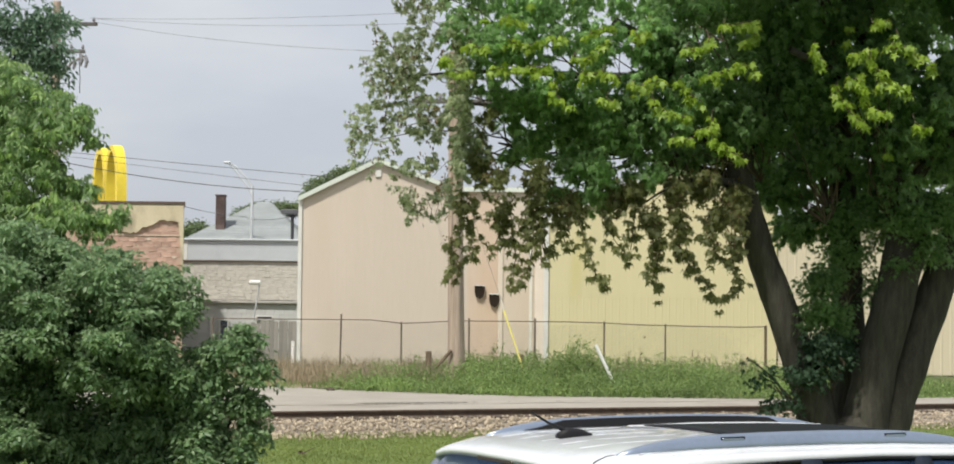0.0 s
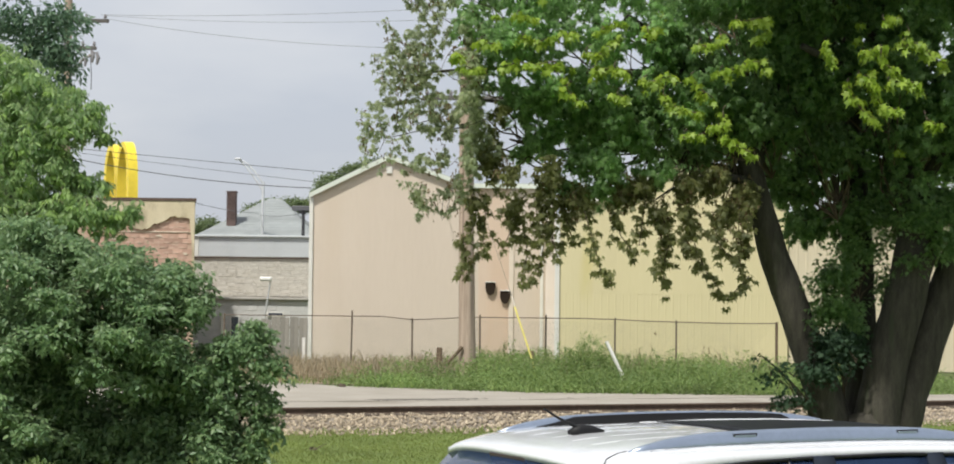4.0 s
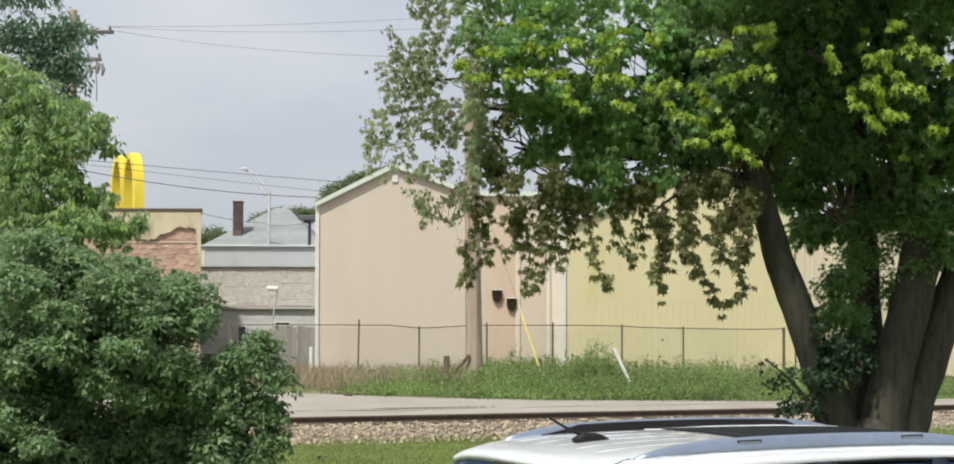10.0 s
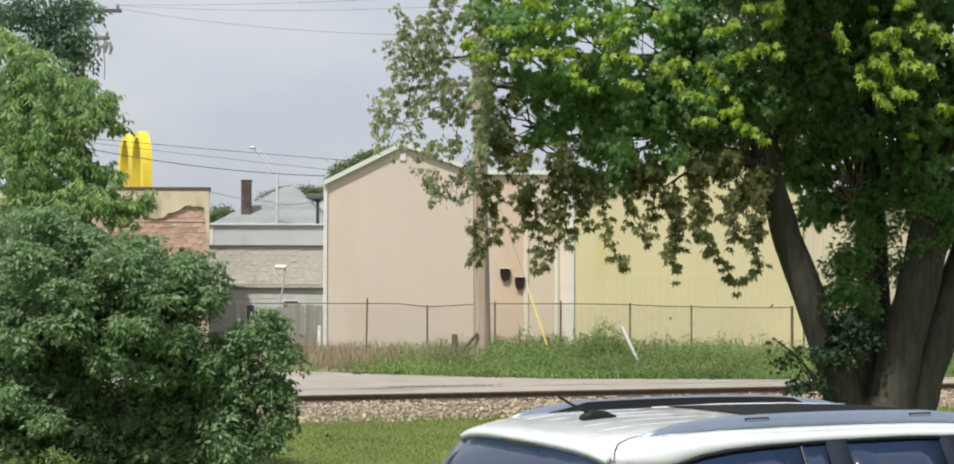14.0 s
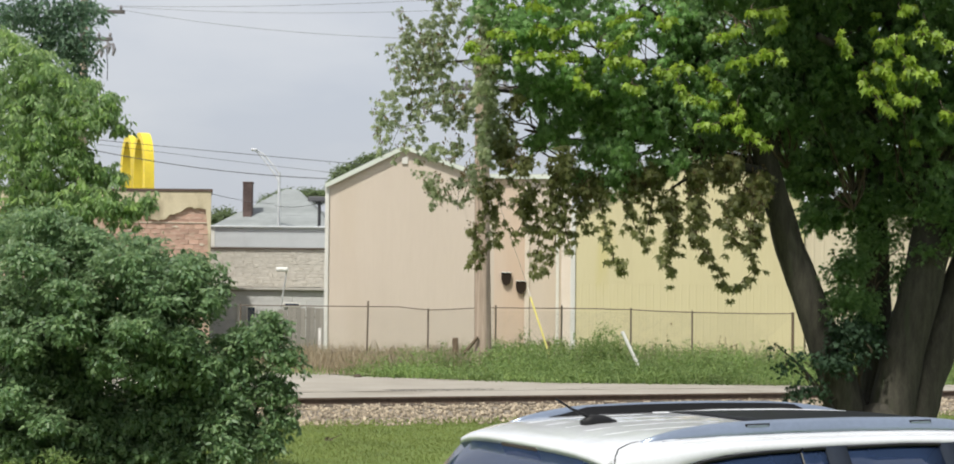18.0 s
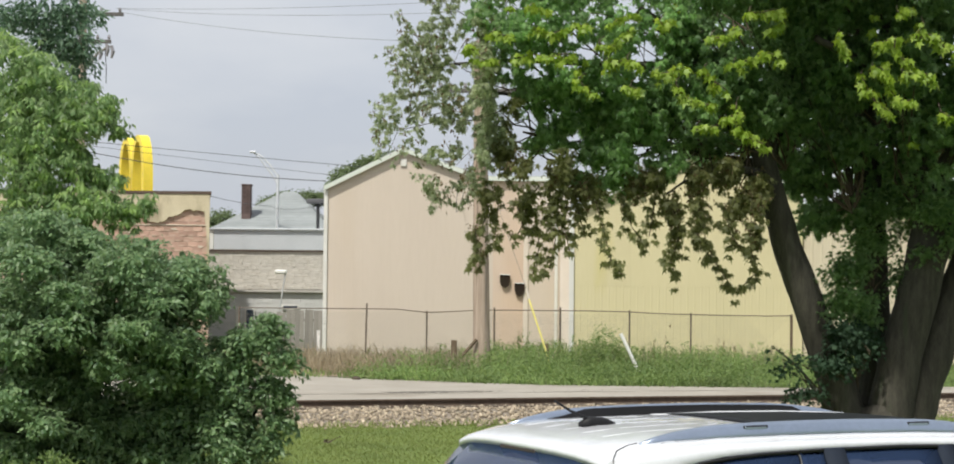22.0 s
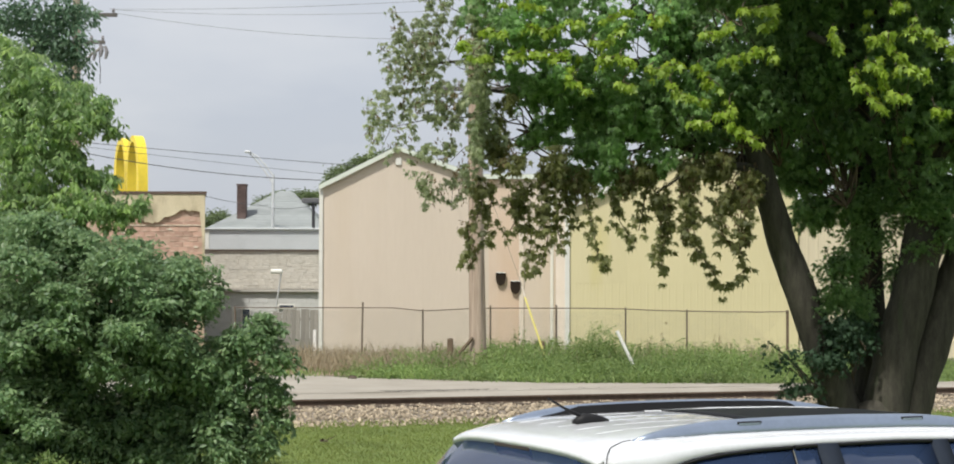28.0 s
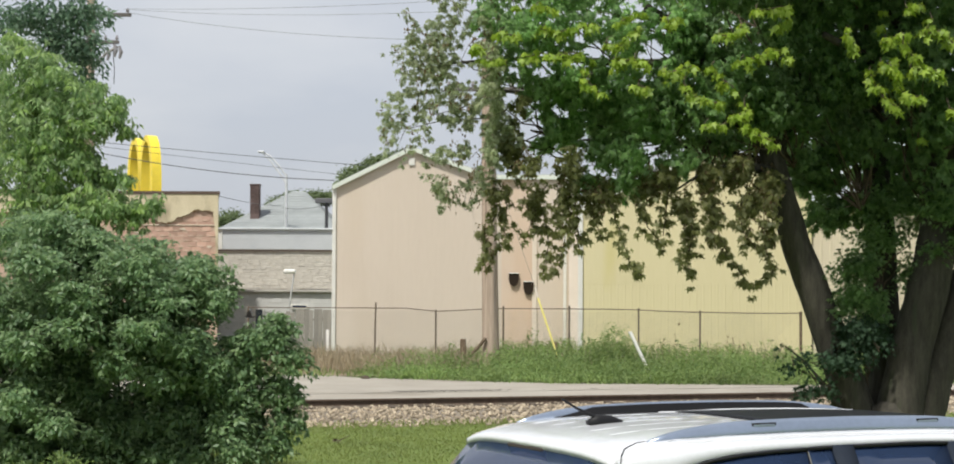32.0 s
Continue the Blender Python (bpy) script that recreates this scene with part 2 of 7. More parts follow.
M_JOINT = material("grey_joint", (0.44, 0.42, 0.37), (0.54, 0.515, 0.46), 0.95, 4, 40, 0.2)
M_SHINGLE = material("light_grey_roof_shingle", (0.205, 0.222, 0.222), (0.285, 0.305, 0.302), 0.9, 1.5, 30, 0.25, random_value=0.08)
M_CHIMNEY = material("dark_brown_chimney_brick", (0.075, 0.05, 0.045), (0.14, 0.1, 0.09), 0.9, 2, 25, 0.3, random_value=0.25)
M_GREYWOOD = material("weathered_grey_board", (0.2, 0.19, 0.17), (0.33, 0.31, 0.28), 0.9, 2, 25, 0.3, stretch=(3, 3, 0.4), random_value=0.15)
M_POLE = material("weathered_utility_pole_wood", (0.27, 0.205, 0.155), (0.52, 0.42, 0.33), 0.9, 2.5, 16, 0.35, stretch=(6, 6, 0.16), stain=(0.22, 0.165, 0.125), stain_scale=1.6, stain_at=0.56, soft=0.15, fine_mix=0.5)
M_BROWNWOOD = material("brown_old_timber", (0.1, 0.07, 0.045), (0.19, 0.14, 0.095), 0.9, 3, 25, 0.4, stretch=(3, 3, 0.5))
M_STEEL = material("dull_galvanised_steel", (0.2, 0.19, 0.17), (0.3, 0.29, 0.26), 0.6, 5, 50, 0.1, metal=0.6)
M_FENCE_RUST = material("rust_brown_fence_post", (0.11, 0.085, 0.065), (0.2, 0.16, 0.12), 0.8, 6, 50, 0.2, metal=0.2)
M_WIRE = plain("black_cable", (0.03, 0.03, 0.032), 0.6)
M_WIRE_PALE = plain("grey_aluminium_cable", (0.3, 0.31, 0.33), 0.5, 0.2)
M_GALV = material("galvanised_lamp_steel", (0.55, 0.56, 0.57), (0.68, 0.69, 0.7), 0.4, 4, 40, 0.05, metal=0.3)
M_SIGN_YELLOW = plain("sign_yellow", (0.88, 0.69, 0.06), 0.4)
M_GUARD = plain("guard_yellow_plastic", (0.78, 0.69, 0.22), 0.5)
M_WHITE = plain("white_plastic", (0.78, 0.77, 0.73), 0.45)
M_BARK = material("grey_brown_bark", (0.023, 0.021, 0.016), (0.076, 0.07, 0.053), 0.95, 5, 26, 0.9, stretch=(3, 3, 0.5), stain=(0.042, 0.05, 0.028), stain_scale=1.5, stain_at=0.6)
M_TWIG = material("brown_twig", (0.06, 0.045, 0.03), (0.12, 0.09, 0.06), 0.9, 5, 40, 0.3)
M_MAPLE = leaf_material("maple_leaf", (0.094, 0.176, 0.069), (0.19, 0.3, 0.119), 0.64, 0.42, 0.25, 1.3)
# paler leaf copy: light undersides, with backlight and haze put into the colour
M_MAPLE_PALE = leaf_material("pale_sunlit_maple_leaf", (0.185, 0.235, 0.13), (0.36, 0.4, 0.25), 0.6, 0.45, 0.25, 1.5)
# darker leaf copy: the crown's shade at the trunk is put into this colour
M_SUCKER_SHADE = leaf_material("shaded_sucker_leaf", (0.024, 0.056, 0.028), (0.042, 0.08, 0.038), 0.35, 0.75, 0.2, 2.0)
M_MAPLE_OLIVE = leaf_material("olive_maple_leaf", (0.12, 0.138, 0.055), (0.222, 0.236, 0.097), 0.6, 0.5, 0.2, 1.5)
M_ARM = material("grey_weathered_crossarm", (0.085, 0.08, 0.075), (0.16, 0.15, 0.14), 0.9, 3, 25, 0.3, stretch=(0.5, 3, 3))
# lighter copy of the maple leaf, sunlight put into its colour
M_MAPLE_MID = leaf_material("sunlit_maple_leaf", (0.132, 0.236, 0.092), (0.27, 0.418, 0.176), 0.68, 0.45, 0.25, 1.3)
M_MAPLE_TIP = leaf_material("young_maple_leaf", (0.17, 0.27, 0.03), (0.31, 0.42, 0.06), 0.42, 0.5, 0.15, 4.0)
M_BUSH = leaf_material("bush_leaf", (0.098, 0.172, 0.085), (0.215, 0.3, 0.15), 0.45, 0.42, 0.3, 0.9)
M_TEAL = leaf_material("blue_green_leaf", (0.085, 0.155, 0.1), (0.16, 0.245, 0.155), 0.46, 0.5, 0.2, 0.8)
# brighter copy of the slender leaf: sun highlights put into the colour
M_LEFT_SUNLIT = leaf_material("sunlit_slender_leaf", (0.19, 0.305, 0.09), (0.29, 0.41, 0.145), 0.5, 0.45, 0.15, 1.2)
M_LEFT = leaf_material("slender_tree_leaf", (0.13, 0.22, 0.09), (0.275, 0.375, 0.18), 0.6, 0.42, 0.25, 1.2)
M_FAR = leaf_material("far_tree_leaf", (0.09, 0.13, 0.06), (0.17, 0.22, 0.1), 0.3, 0.7)
M_GRASS = leaf_material("lawn_grass_blade", (0.15, 0.192, 0.052), (0.212, 0.258, 0.08), 0.36, 0.6, 0.2, 0.45)
M_WEED = leaf_material("tall_weed_blade", (0.104, 0.176, 0.053), (0.228, 0.306, 0.106), 0.4, 0.6, 0.35, 0.5)
M_DRY = leaf_material("dry_brown_grass_blade", (0.21, 0.18, 0.115), (0.37, 0.32, 0.215), 0.3, 0.7, 0.2, 0.7)
M_DIRT = material("bare_brown_dirt", (0.2, 0.145, 0.095), (0.32, 0.25, 0.175), 0.95, 1.5, 25, 0.6)
M_DARKRED = plain("dark_red_lens", (0.045, 0.032, 0.036), 0.25)
M_CARPAINT = plain("white_car_paint", (0.63, 0.645, 0.665), 0.2, coat=0.6)
M_GLASS = plain("dark_tinted_car_glass", (0.02, 0.034, 0.072), 0.05, spec=0.6)
M_PILLAR = plain("black_gloss_pillar", (0.02, 0.026, 0.038), 0.7, spec=0.1)
M_SUNROOF = plain("black_glass_roof", (0.012, 0.013, 0.015), 0.45, spec=0.12)
M_SATIN = plain("satin_silver_rail", (0.36, 0.42, 0.52), 0.32, 0.8)
M_RUBBER = plain("black_rubber", (0.011, 0.011, 0.012), 0.6, spec=0.3)
M_RED = plain("red_lamp_lens", (0.35, 0.012, 0.012), 0.15)
M_LAMP = plain("clear_lamp_lens", (0.6, 0.62, 0.64), 0.1)
M_ALLOY = plain("alloy_wheel_silver", (0.5, 0.5, 0.51), 0.3, 0.8)
M_BIRD = plain("dark_feathers", (0.03, 0.028, 0.026), 0.8)
M_INSULATOR = plain("grey_porcelain", (0.25, 0.24, 0.25), 0.3)


# ---- builders ----
def part(name, bm, mat, parent=None, label="", smooth=False):
    """One mesh object out of a bmesh, under its thing."""
    me = bpy.data.meshes.new(name)
    bm.normal_update()
    bm.to_mesh(me)
    bm.free()
    me.materials.append(mat)
    if smooth:
        for p in me.polygons:
            p.use_smooth = True
    ob = new(name, me)
    ob.parent = parent
    if label:
        ob["label"] = label
    return ob


def empty(name, at=(0, 0, 0), turn=0.0):
    ob = new(name)
    ob.empty_display_size = 0.3
    ob.matrix_basis = pose(*at, 0, 0, turn)
    return ob


def box(bm, lo, hi, bevel=0.0):
    made = bmesh.ops.create_cube(bm, size=1.0)
    c, s = [(a + b) / 2 for a, b in zip(lo, hi)], [b - a for a, b in zip(lo, hi)]
    for v in made["verts"]:
        v.co = Vector((c[i] + v.co[i] * s[i] for i in range(3)))
    if bevel:
        edges = list({e for v in made["verts"] for e in v.link_edges})
        bmesh.ops.bevel(bm, geom=edges, offset=bevel, segments=1, affect="EDGES")
    return bm


def one_box(lo, hi, bevel=0.0):
    return box(bmesh.new(), lo, hi, bevel)


def slab(bm, outline, y0, y1):
    """A plate with the given outline in x and z, from y0 to y1."""
    front = [bm.verts.new((x, y0, z)) for x, z in outline]
    back = [bm.verts.new((x, y1, z)) for x, z in outline]
    bm.faces.new(front)
    bm.faces.new(back[::-1])
    k = len(outline)
    for i in range(k):
        bm.faces.new((front[i], back[i], back[(i + 1) % k], front[(i + 1) % k]))
    bmesh.ops.recalc_face_normals(bm, faces=bm.faces)
    return bm


def tube(bm, points, radii, sides=8, wobble=0.0, caps=True):
    """A round limb through the points."""
    pts = [Vector(p) for p in points]
    rings, side = [], None
    for i, p in enumerate(pts):
        d = (pts[min(i + 1, len(pts) - 1)] - pts[max(i - 1, 0)]).normalized()
        side = d.orthogonal().normalized() if side is None else (side - side.dot(d) * d).normalized()
        up = d.cross(side)
        r = radii[i] if isinstance(radii, (list, tuple)) else radii
        ring = []
        for k in range(sides):
            a = 2 * math.pi * k / sides
            o = side * math.cos(a) + up * math.sin(a)
            rr = r * (1 + wobble * noise.noise((p + o * r) * 3.1)) if wobble else r
            ring.append(bm.verts.new(p + o * rr))
        rings.append(ring)
    for a, b in zip(rings, rings[1:]):
        for k in range(sides):
            bm.faces.new((a[k], a[(k + 1) % sides], b[(k + 1) % sides], b[k]))
    if caps:
        bm.faces.new(rings[0][::-1])
        bm.faces.new(rings[-1])
    return bm


def one_tube(points, radii, sides=8, wobble=0.0):
    return tube(bmesh.new(), points, radii, sides, wobble)


def smooth_line(points, steps):
    """Points along a smooth curve through the given ones, with their radii (x, y, z, r)."""
    p = [np.array(q, float) for q in points]
    p = [2 * p[0] - p[1], *p, 2 * p[-1] - p[-2]]
    out = []
    for i in range(1, len(p) - 2):
        for k in range(steps):
            t = k / steps
            out.append(0.5 * (2 * p[i] + (p[i + 1] - p[i - 1]) * t + (2 * p[i - 1] - 5 * p[i] + 4 * p[i + 1] - p[i + 2]) * t * t
                              + (3 * p[i] - p[i - 1] - 3 * p[i + 1] + p[i + 2]) * t ** 3))
    out.append(p[-2])
    return [tuple(q[:3]) for q in out], [float(q[3]) for q in out]


def mesh_of(name, verts, faces, mat, parent=None, label="", smooth=False):
    """One mesh object out of arrays: verts (n, 3), faces (m, 3) or (m, 4)."""
    verts, faces = np.asarray(verts, np.float32), np.asarray(faces, np.int32)
    me = bpy.data.meshes.new(name)
    k = faces.shape[1]
    me.vertices.add(len(verts))
    me.vertices.foreach_set("co", verts.ravel())
    me.loops.add(faces.size)
    me.loops.foreach_set("vertex_index", faces.ravel())
    me.polygons.add(len(faces))
    me.polygons.foreach_set("loop_start", np.arange(0, faces.size, k, dtype=np.int32))
    me.update(calc_edges=True)
    me.materials.append(mat)
    if smooth:
        me.polygons.foreach_set("use_smooth", np.ones(len(faces), bool))
    ob = new(name, me)
    ob.parent = parent
    if label:
        ob["label"] = label
    return ob


RNG = np.random.default_rng(7)

# one leaf in its own plane: x across, y from the stalk to the tip
MAPLE_V = np.array([(0, 0, 0), (0.4, -0.02, 0.02), (0.2, 0.24, 0.05), (0.62, 0.5, -0.12), (0.17, 0.52, 0.04), (0, 1.1, -0.2),
                    (-0.17, 0.52, 0.04), (-0.62, 0.5, -0.12), (-0.2, 0.24, 0.05), (-0.4, -0.02, 0.02)])
MAPLE_F = np.array([(0, 1, 2), (0, 2, 4), (2, 3, 4), (0, 4, 6), (4, 5, 6), (0, 6, 8), (6, 7, 8), (0, 8, 9)])
OVAL_V = np.array([(0, 0, 0), (0.26, 0.42, 0.06), (0, 1, -0.12), (-0.26, 0.42, 0.06)])
OVAL_F = np.array([(0, 1, 2), (0, 2, 3)])
SLIM_V = OVAL_V * (0.72, 1, 1)


def leaves_at(points, outward, size, shape, droop=0.8, spread=0.9):
    """Leaves at the points: each hangs outward and down, turned by chance. Returns verts and faces."""
    lv, lf = shape
    n = len(points)
    tip = outward + RNG.normal(0, spread * 0.5, (n, 3))
    tip[:, 2] -= droop
    tip /= np.linalg.norm(tip, axis=1, keepdims=True)
    up = RNG.normal(0, 0.55, (n, 3)) + (0, 0, 1.0)
    across = np.cross(tip, up)
    across /= np.linalg.norm(across, axis=1, keepdims=True) + 1e-9
    up = np.cross(across, tip)
    s = size * RNG.uniform(0.65, 1.2, n)
    v = points[:, None] + s[:, None, None] * (lv[None, :, :1] * across[:, None] + lv[None, :, 1:2] * tip[:, None] + lv[None, :, 2:] * up[:, None])
    f = lf[None] + (np.arange(n) * len(lv))[:, None, None]
    return v.reshape(-1, 3), f.reshape(-1, 3)


def in_balls(balls, twigs, shell=0.55, pad=0.0):
    """Starts and ways of twigs inside the balls (x, y, z, rx, ry, rz, weight); shell: how far they keep to the outside."""
    b = np.array(balls, float)
    b[:, 3:6] = np.maximum(b[:, 3:6] - pad, b[:, 3:6] * 0.35)
    w = b[:, 6] * b[:, 3] * b[:, 5]
    pick = RNG.choice(len(b), twigs, p=w / w.sum())
    d = RNG.normal(0, 1, (twigs, 3))
    d /= np.linalg.norm(d, axis=1, keepdims=True)
    r = RNG.uniform(0, 1, twigs) ** (1 / (1 + 4 * shell))
    return b[pick, :3] + d * r[:, None] * b[pick, 3:6], d


def foliage(balls, twigs, per_twig, length, size, shape, droop=0.8, shell=0.55, reach=0.5):
    """Leaves in small sprays along drooping twigs, within the balls."""
    start, way = in_balls(balls, twigs, shell)
    way = way * reach + RNG.normal(0, 0.5, way.shape)
    way[:, 2] -= droop * 0.55
    way /= np.linalg.norm(way, axis=1, keepdims=True)
    along = RNG.uniform(0, 1, (twigs, per_twig, 1))
    ln = length * RNG.uniform(0.6, 1.3, (twigs, 1, 1))
    p = start[:, None] + way[:, None] * along * ln + RNG.normal(0, size * 0.42, (twigs, per_twig, 3))
    p[..., 2] -= 0.35 * droop * ln[..., 0] * along[..., 0] ** 2
    out = np.repeat(way, per_twig, 0) * 0.7
    return leaves_at(p.reshape(-1, 3), out, size, shape, droop)


def sprays(balls, count, per, radius, size, shape, droop=0.8, shell=0.5):
    """Leaves in domed sprays: each spray a shallow cap of leaves, the outer ones hanging, with gaps between the sprays."""
    centre, way = in_balls(balls, count, shell, 0.6 * radius[1])
    r = RNG.uniform(*radius, count)
    a = RNG.uniform(0, 2 * math.pi, (count, per))
    q = np.sqrt(RNG.uniform(0, 1, (count, per)))
    lean = way * 0.35 + RNG.normal(0, 0.2, way.shape)
    off = np.stack([q * np.cos(a), q * np.sin(a), 0.45 * (1 - q * q) - 0.55 * q ** 3], -1) * r[:, None, None]
    off[..., 2] += 0.55 * (off[..., 0] * lean[:, None, 0] + off[..., 1] * lean[:, None, 1])
    off += RNG.normal(0, 0.22, off.shape) * r[:, None, None]
    p = centre[:, None] + off
    out = np.stack([np.cos(a) * q, np.sin(a) * q, 0.15 - 0.5 * q], -1) + way[:, None] * 0.4
    return leaves_at(p.reshape(-1, 3), out.reshape(-1, 3) * 0.9, size, shape, droop * 0.6)


def lumps(balls, per_area, radius):
    """Smaller balls sitting on the outside of the given ones, so that a crown bulges and has hollows."""
    out = []
    for b in balls:
        n = max(2, int(per_area * b[3] * b[5]))
        for _ in range(n):
            d = RNG.normal(0, 1, 3)
            d[1] = -abs(d[1]) if RNG.uniform() < 0.75 else d[1]
            d /= np.linalg.norm(d)
            r = RNG.uniform(*radius)
            c = np.array(b[:3]) + d * np.maximum(np.array(b[3:6]) - r * 0.75, 0.05) * RNG.uniform(0.75, 1.0)
            out.append((*c, r, r, r * 0.8, 1))
    return out


def strands(lines, size, shape, fill=1.0):
    """Pendulous strings of leaves: each line is x, y, the heights of its top and foot, and its width."""
    pts = []
    for x, y, top, foot, w in lines:
        n = max(6, int(fill * 1.7 * (top - foot) * w / (0.4 * size * size)))
        q = RNG.uniform(0, 1, n)
        wide = w * 0.5 * (1.15 - 0.75 * q)
        wander = 0.06 * np.sin(q * RNG.uniform(3, 6) + RNG.uniform(0, 6))
        pts.append(np.stack([x + wander + RNG.normal(0, 0.6, n) * wide, y + RNG.normal(0, 0.6, n) * wide, top + (foot - top) * q], 1))
    p = np.concatenate(pts)
    return leaves_at(p, RNG.normal(0, 0.5, p.shape) * (1, 1, 0.3), size, shape, 1.1, 0.8)


def hanging_lines(balls, count, length, width, pad=0.15):
    """Lines for strands() that start by chance inside the balls."""
    p, _ = in_balls(balls, count, 0.45, pad)
    return [(q[0], q[1], q[2] + ln * 0.5, q[2] - ln * 0.5, RNG.uniform(*width)) for q, ln in zip(p, RNG.uniform(*length, count))]


def whorls(points, way, per, size, shape, droop=0.8, spread=0.35):
    """Mops of leaves: at each point a ring of leaves that radiates and hangs from one bud."""
    n = len(points)
    axis = way * 0.4 + (0, 0, 1.0) + RNG.normal(0, 0.25, (n, 3))
    axis /= np.linalg.norm(axis, axis=1, keepdims=True)
    u = np.cross(axis, RNG.normal(0, 1, (n, 3)))
    u /= np.linalg.norm(u, axis=1, keepdims=True) + 1e-9
    w = np.cross(axis, u)
    a = (np.arange(per)[None] + RNG.uniform(-0.3, 0.3, (n, per))) * 2 * math.pi / per
    out = u[:, None] * np.cos(a)[..., None] + w[:, None] * np.sin(a)[..., None]
    out = out * RNG.uniform(0.45, 1.2, (n, per, 1)) - axis[:, None] * 0.25
    p = points[:, None] + out * size * 0.22 + RNG.normal(0, size * 0.12, out.shape)
    return leaves_at(p.reshape(-1, 3), out.reshape(-1, 3), size, shape, droop, spread)


# ---- ground, lawn, road ----
def sheet(name, corners, z, mat, label, cut=0):
    bm = bmesh.new()
    bm.faces.new([bm.verts.new((x, y, z)) for x, y in corners])
    if cut:
        bmesh.ops.subdivide_edges(bm, edges=bm.edges, cuts=cut, use_grid_fill=True)
    ob = part(name, bm, mat)
    return tagged(ob, label, name.replace("_", " "), kind="structure")


sheet("ground", [(-1800, -900), (1800, -900), (1800, 2600), (-1800, 2600)], 0.0, M_GROUND, "rough grassy ground with bare patches, reaching the horizon")
sheet("lawn", [(-40, -6), (34, -6), (34, 44), (-40, 18)], 0.004, M_LAWN, "short mown green lawn beside the railway")
sheet("road", [(-30, 24.4), (-12, 30.5), (2, 35.6), (9, 38.3), (16, 41.0), (16, 42.2), (8, 43.2), (1.7, 43.4), (-3, 45.6), (-4.3, 47), (-7, 49), (-12, 52), (-30, 55)],
      0.012, M_ROAD, "pale dusty gravel road along the railway")
sheet("bare_ground", [(-9, 49.5), (-4.4, 46.8), (-2.6, 46.2), (-2.2, 50), (-3.2, 57), (-9, 60)], 0.02, M_DIRT, "bare brown dirt with dry grass at the road's edge")

# ---- railway ----
TRACK_AT, TRACK_TURN = (1.2, 33.1, 0), 19.4
track = tagged(empty("railway_track", TRACK_AT, TRACK_TURN), "rusty railway track on a bed of pale crushed stone", "railway track")
bm = bmesh.new()
section = [(-2.25, 0.0), (-1.7, 0.06), (-0.95, 0.15), (0.7, 0.17), (2.4, 0.15), (3.4, 0.0)]
rows_ = []
for i in range(61):
    x = -45 + 1.5 * i
    rows_.append([bm.verts.new((x, y + 0.12 * noise.noise((x * 0.8, y, 3)), z + (0.03 * noise.noise((x * 1.3, y * 2, 0)) if 0 < k < 5 else 0)))
                  for k, (y, z) in enumerate(section)])
for a, b in zip(rows_, rows_[1:]):
    for k in range(5):
        bm.faces.new((a[k], b[k], b[k + 1], a[k + 1]))
part("ballast_bed", bm, M_BED, track, "pale crushed stone bed")
rail_outline = [(-0.07, 0), (0.07, 0), (0.07, 0.012), (0.012, 0.03), (0.01, 0.115), (0.036, 0.125), (0.036, 0.155), (0.028, 0.16),
                (-0.028, 0.16), (-0.036, 0.155), (-0.036, 0.125), (-0.01, 0.115), (-0.012, 0.03), (-0.07, 0.012)]
for y in (0.0, 1.435):
    bm = bmesh.new()
    ends = [[bm.verts.new((x, y + a, 0.175 + b * 0.86)) for a, b in rail_outline] for x in (-45, 45)]
    for k in range(len(rail_outline)):
        j = (k + 1) % len(rail_outline)
        bm.faces.new((ends[0][k], ends[1][k], ends[1][j], ends[0][j]))
    bm.faces.new(ends[0])
    bm.faces.new(ends[1][::-1])
    bmesh.ops.recalc_face_normals(bm, faces=bm.faces)
    part("rail", bm, M_RUST, track, "rust-brown steel rail")
tie_mesh = None
for i in range(70):
    x = -19 + 0.53 * i
    if tie_mesh is None:
        tie = part("sleeper", one_box((-0.11, -0.55, 0.02), (0.11, 1.98, 0.2), 0.012), M_TIE, track)
        tie_mesh = tie.data
    else:
        tie = new("sleeper", tie_mesh)
        tie.parent = track
    tie.matrix_basis = pose(x, random.uniform(-0.05, 0.05), 0, 0, 0, random.uniform(-1.5, 1.5))
bm = bmesh.new()      # gravel packed against the far side of each rail, running out into the road
fill = [[(0.09, 0.1), (0.1, 0.29), (0.7, 0.312), (1.37, 0.322), (1.38, 0.1)], [(1.49, 0.1), (1.5, 0.322), (2.6, 0.28), (4.2, 0.14), (6.2, 0.006)]]
for strip in fill:
    rows_ = [[bm.verts.new((-45 + 0.75 * i, y, z + (0.012 * noise.noise((i * 0.9, y * 3, 5)) if 0.2 < z else 0))) for y, z in strip] for i in range(121)]
    for a, b in zip(rows_, rows_[1:]):
        for k in range(4):
            bm.faces.new((a[k], b[k], b[k + 1], a[k + 1]))
part("packed_gravel", bm, M_ROAD, track, "pale packed gravel beside the rails")
# crushed stone, loose on the bed
ico = bmesh.new()
bmesh.ops.create_icosphere(ico, subdivisions=1, radius=1.0)
IV = np.array([v.co for v in ico.verts])
IF = np.array([[v.index for v in f.verts] for f in ico.faces])
ico.free()
N = 11500
sx = RNG.uniform(-14, 13, N)
sy = RNG.uniform(-2.35, -0.1, N)
sy = np.where(RNG.uniform(0, 1, N) < 0.03, RNG.uniform(-2.7, -2.3, N), sy)
sz = np.interp(sy, [q[0] for q in section], [q[1] for q in section]) + 0.012
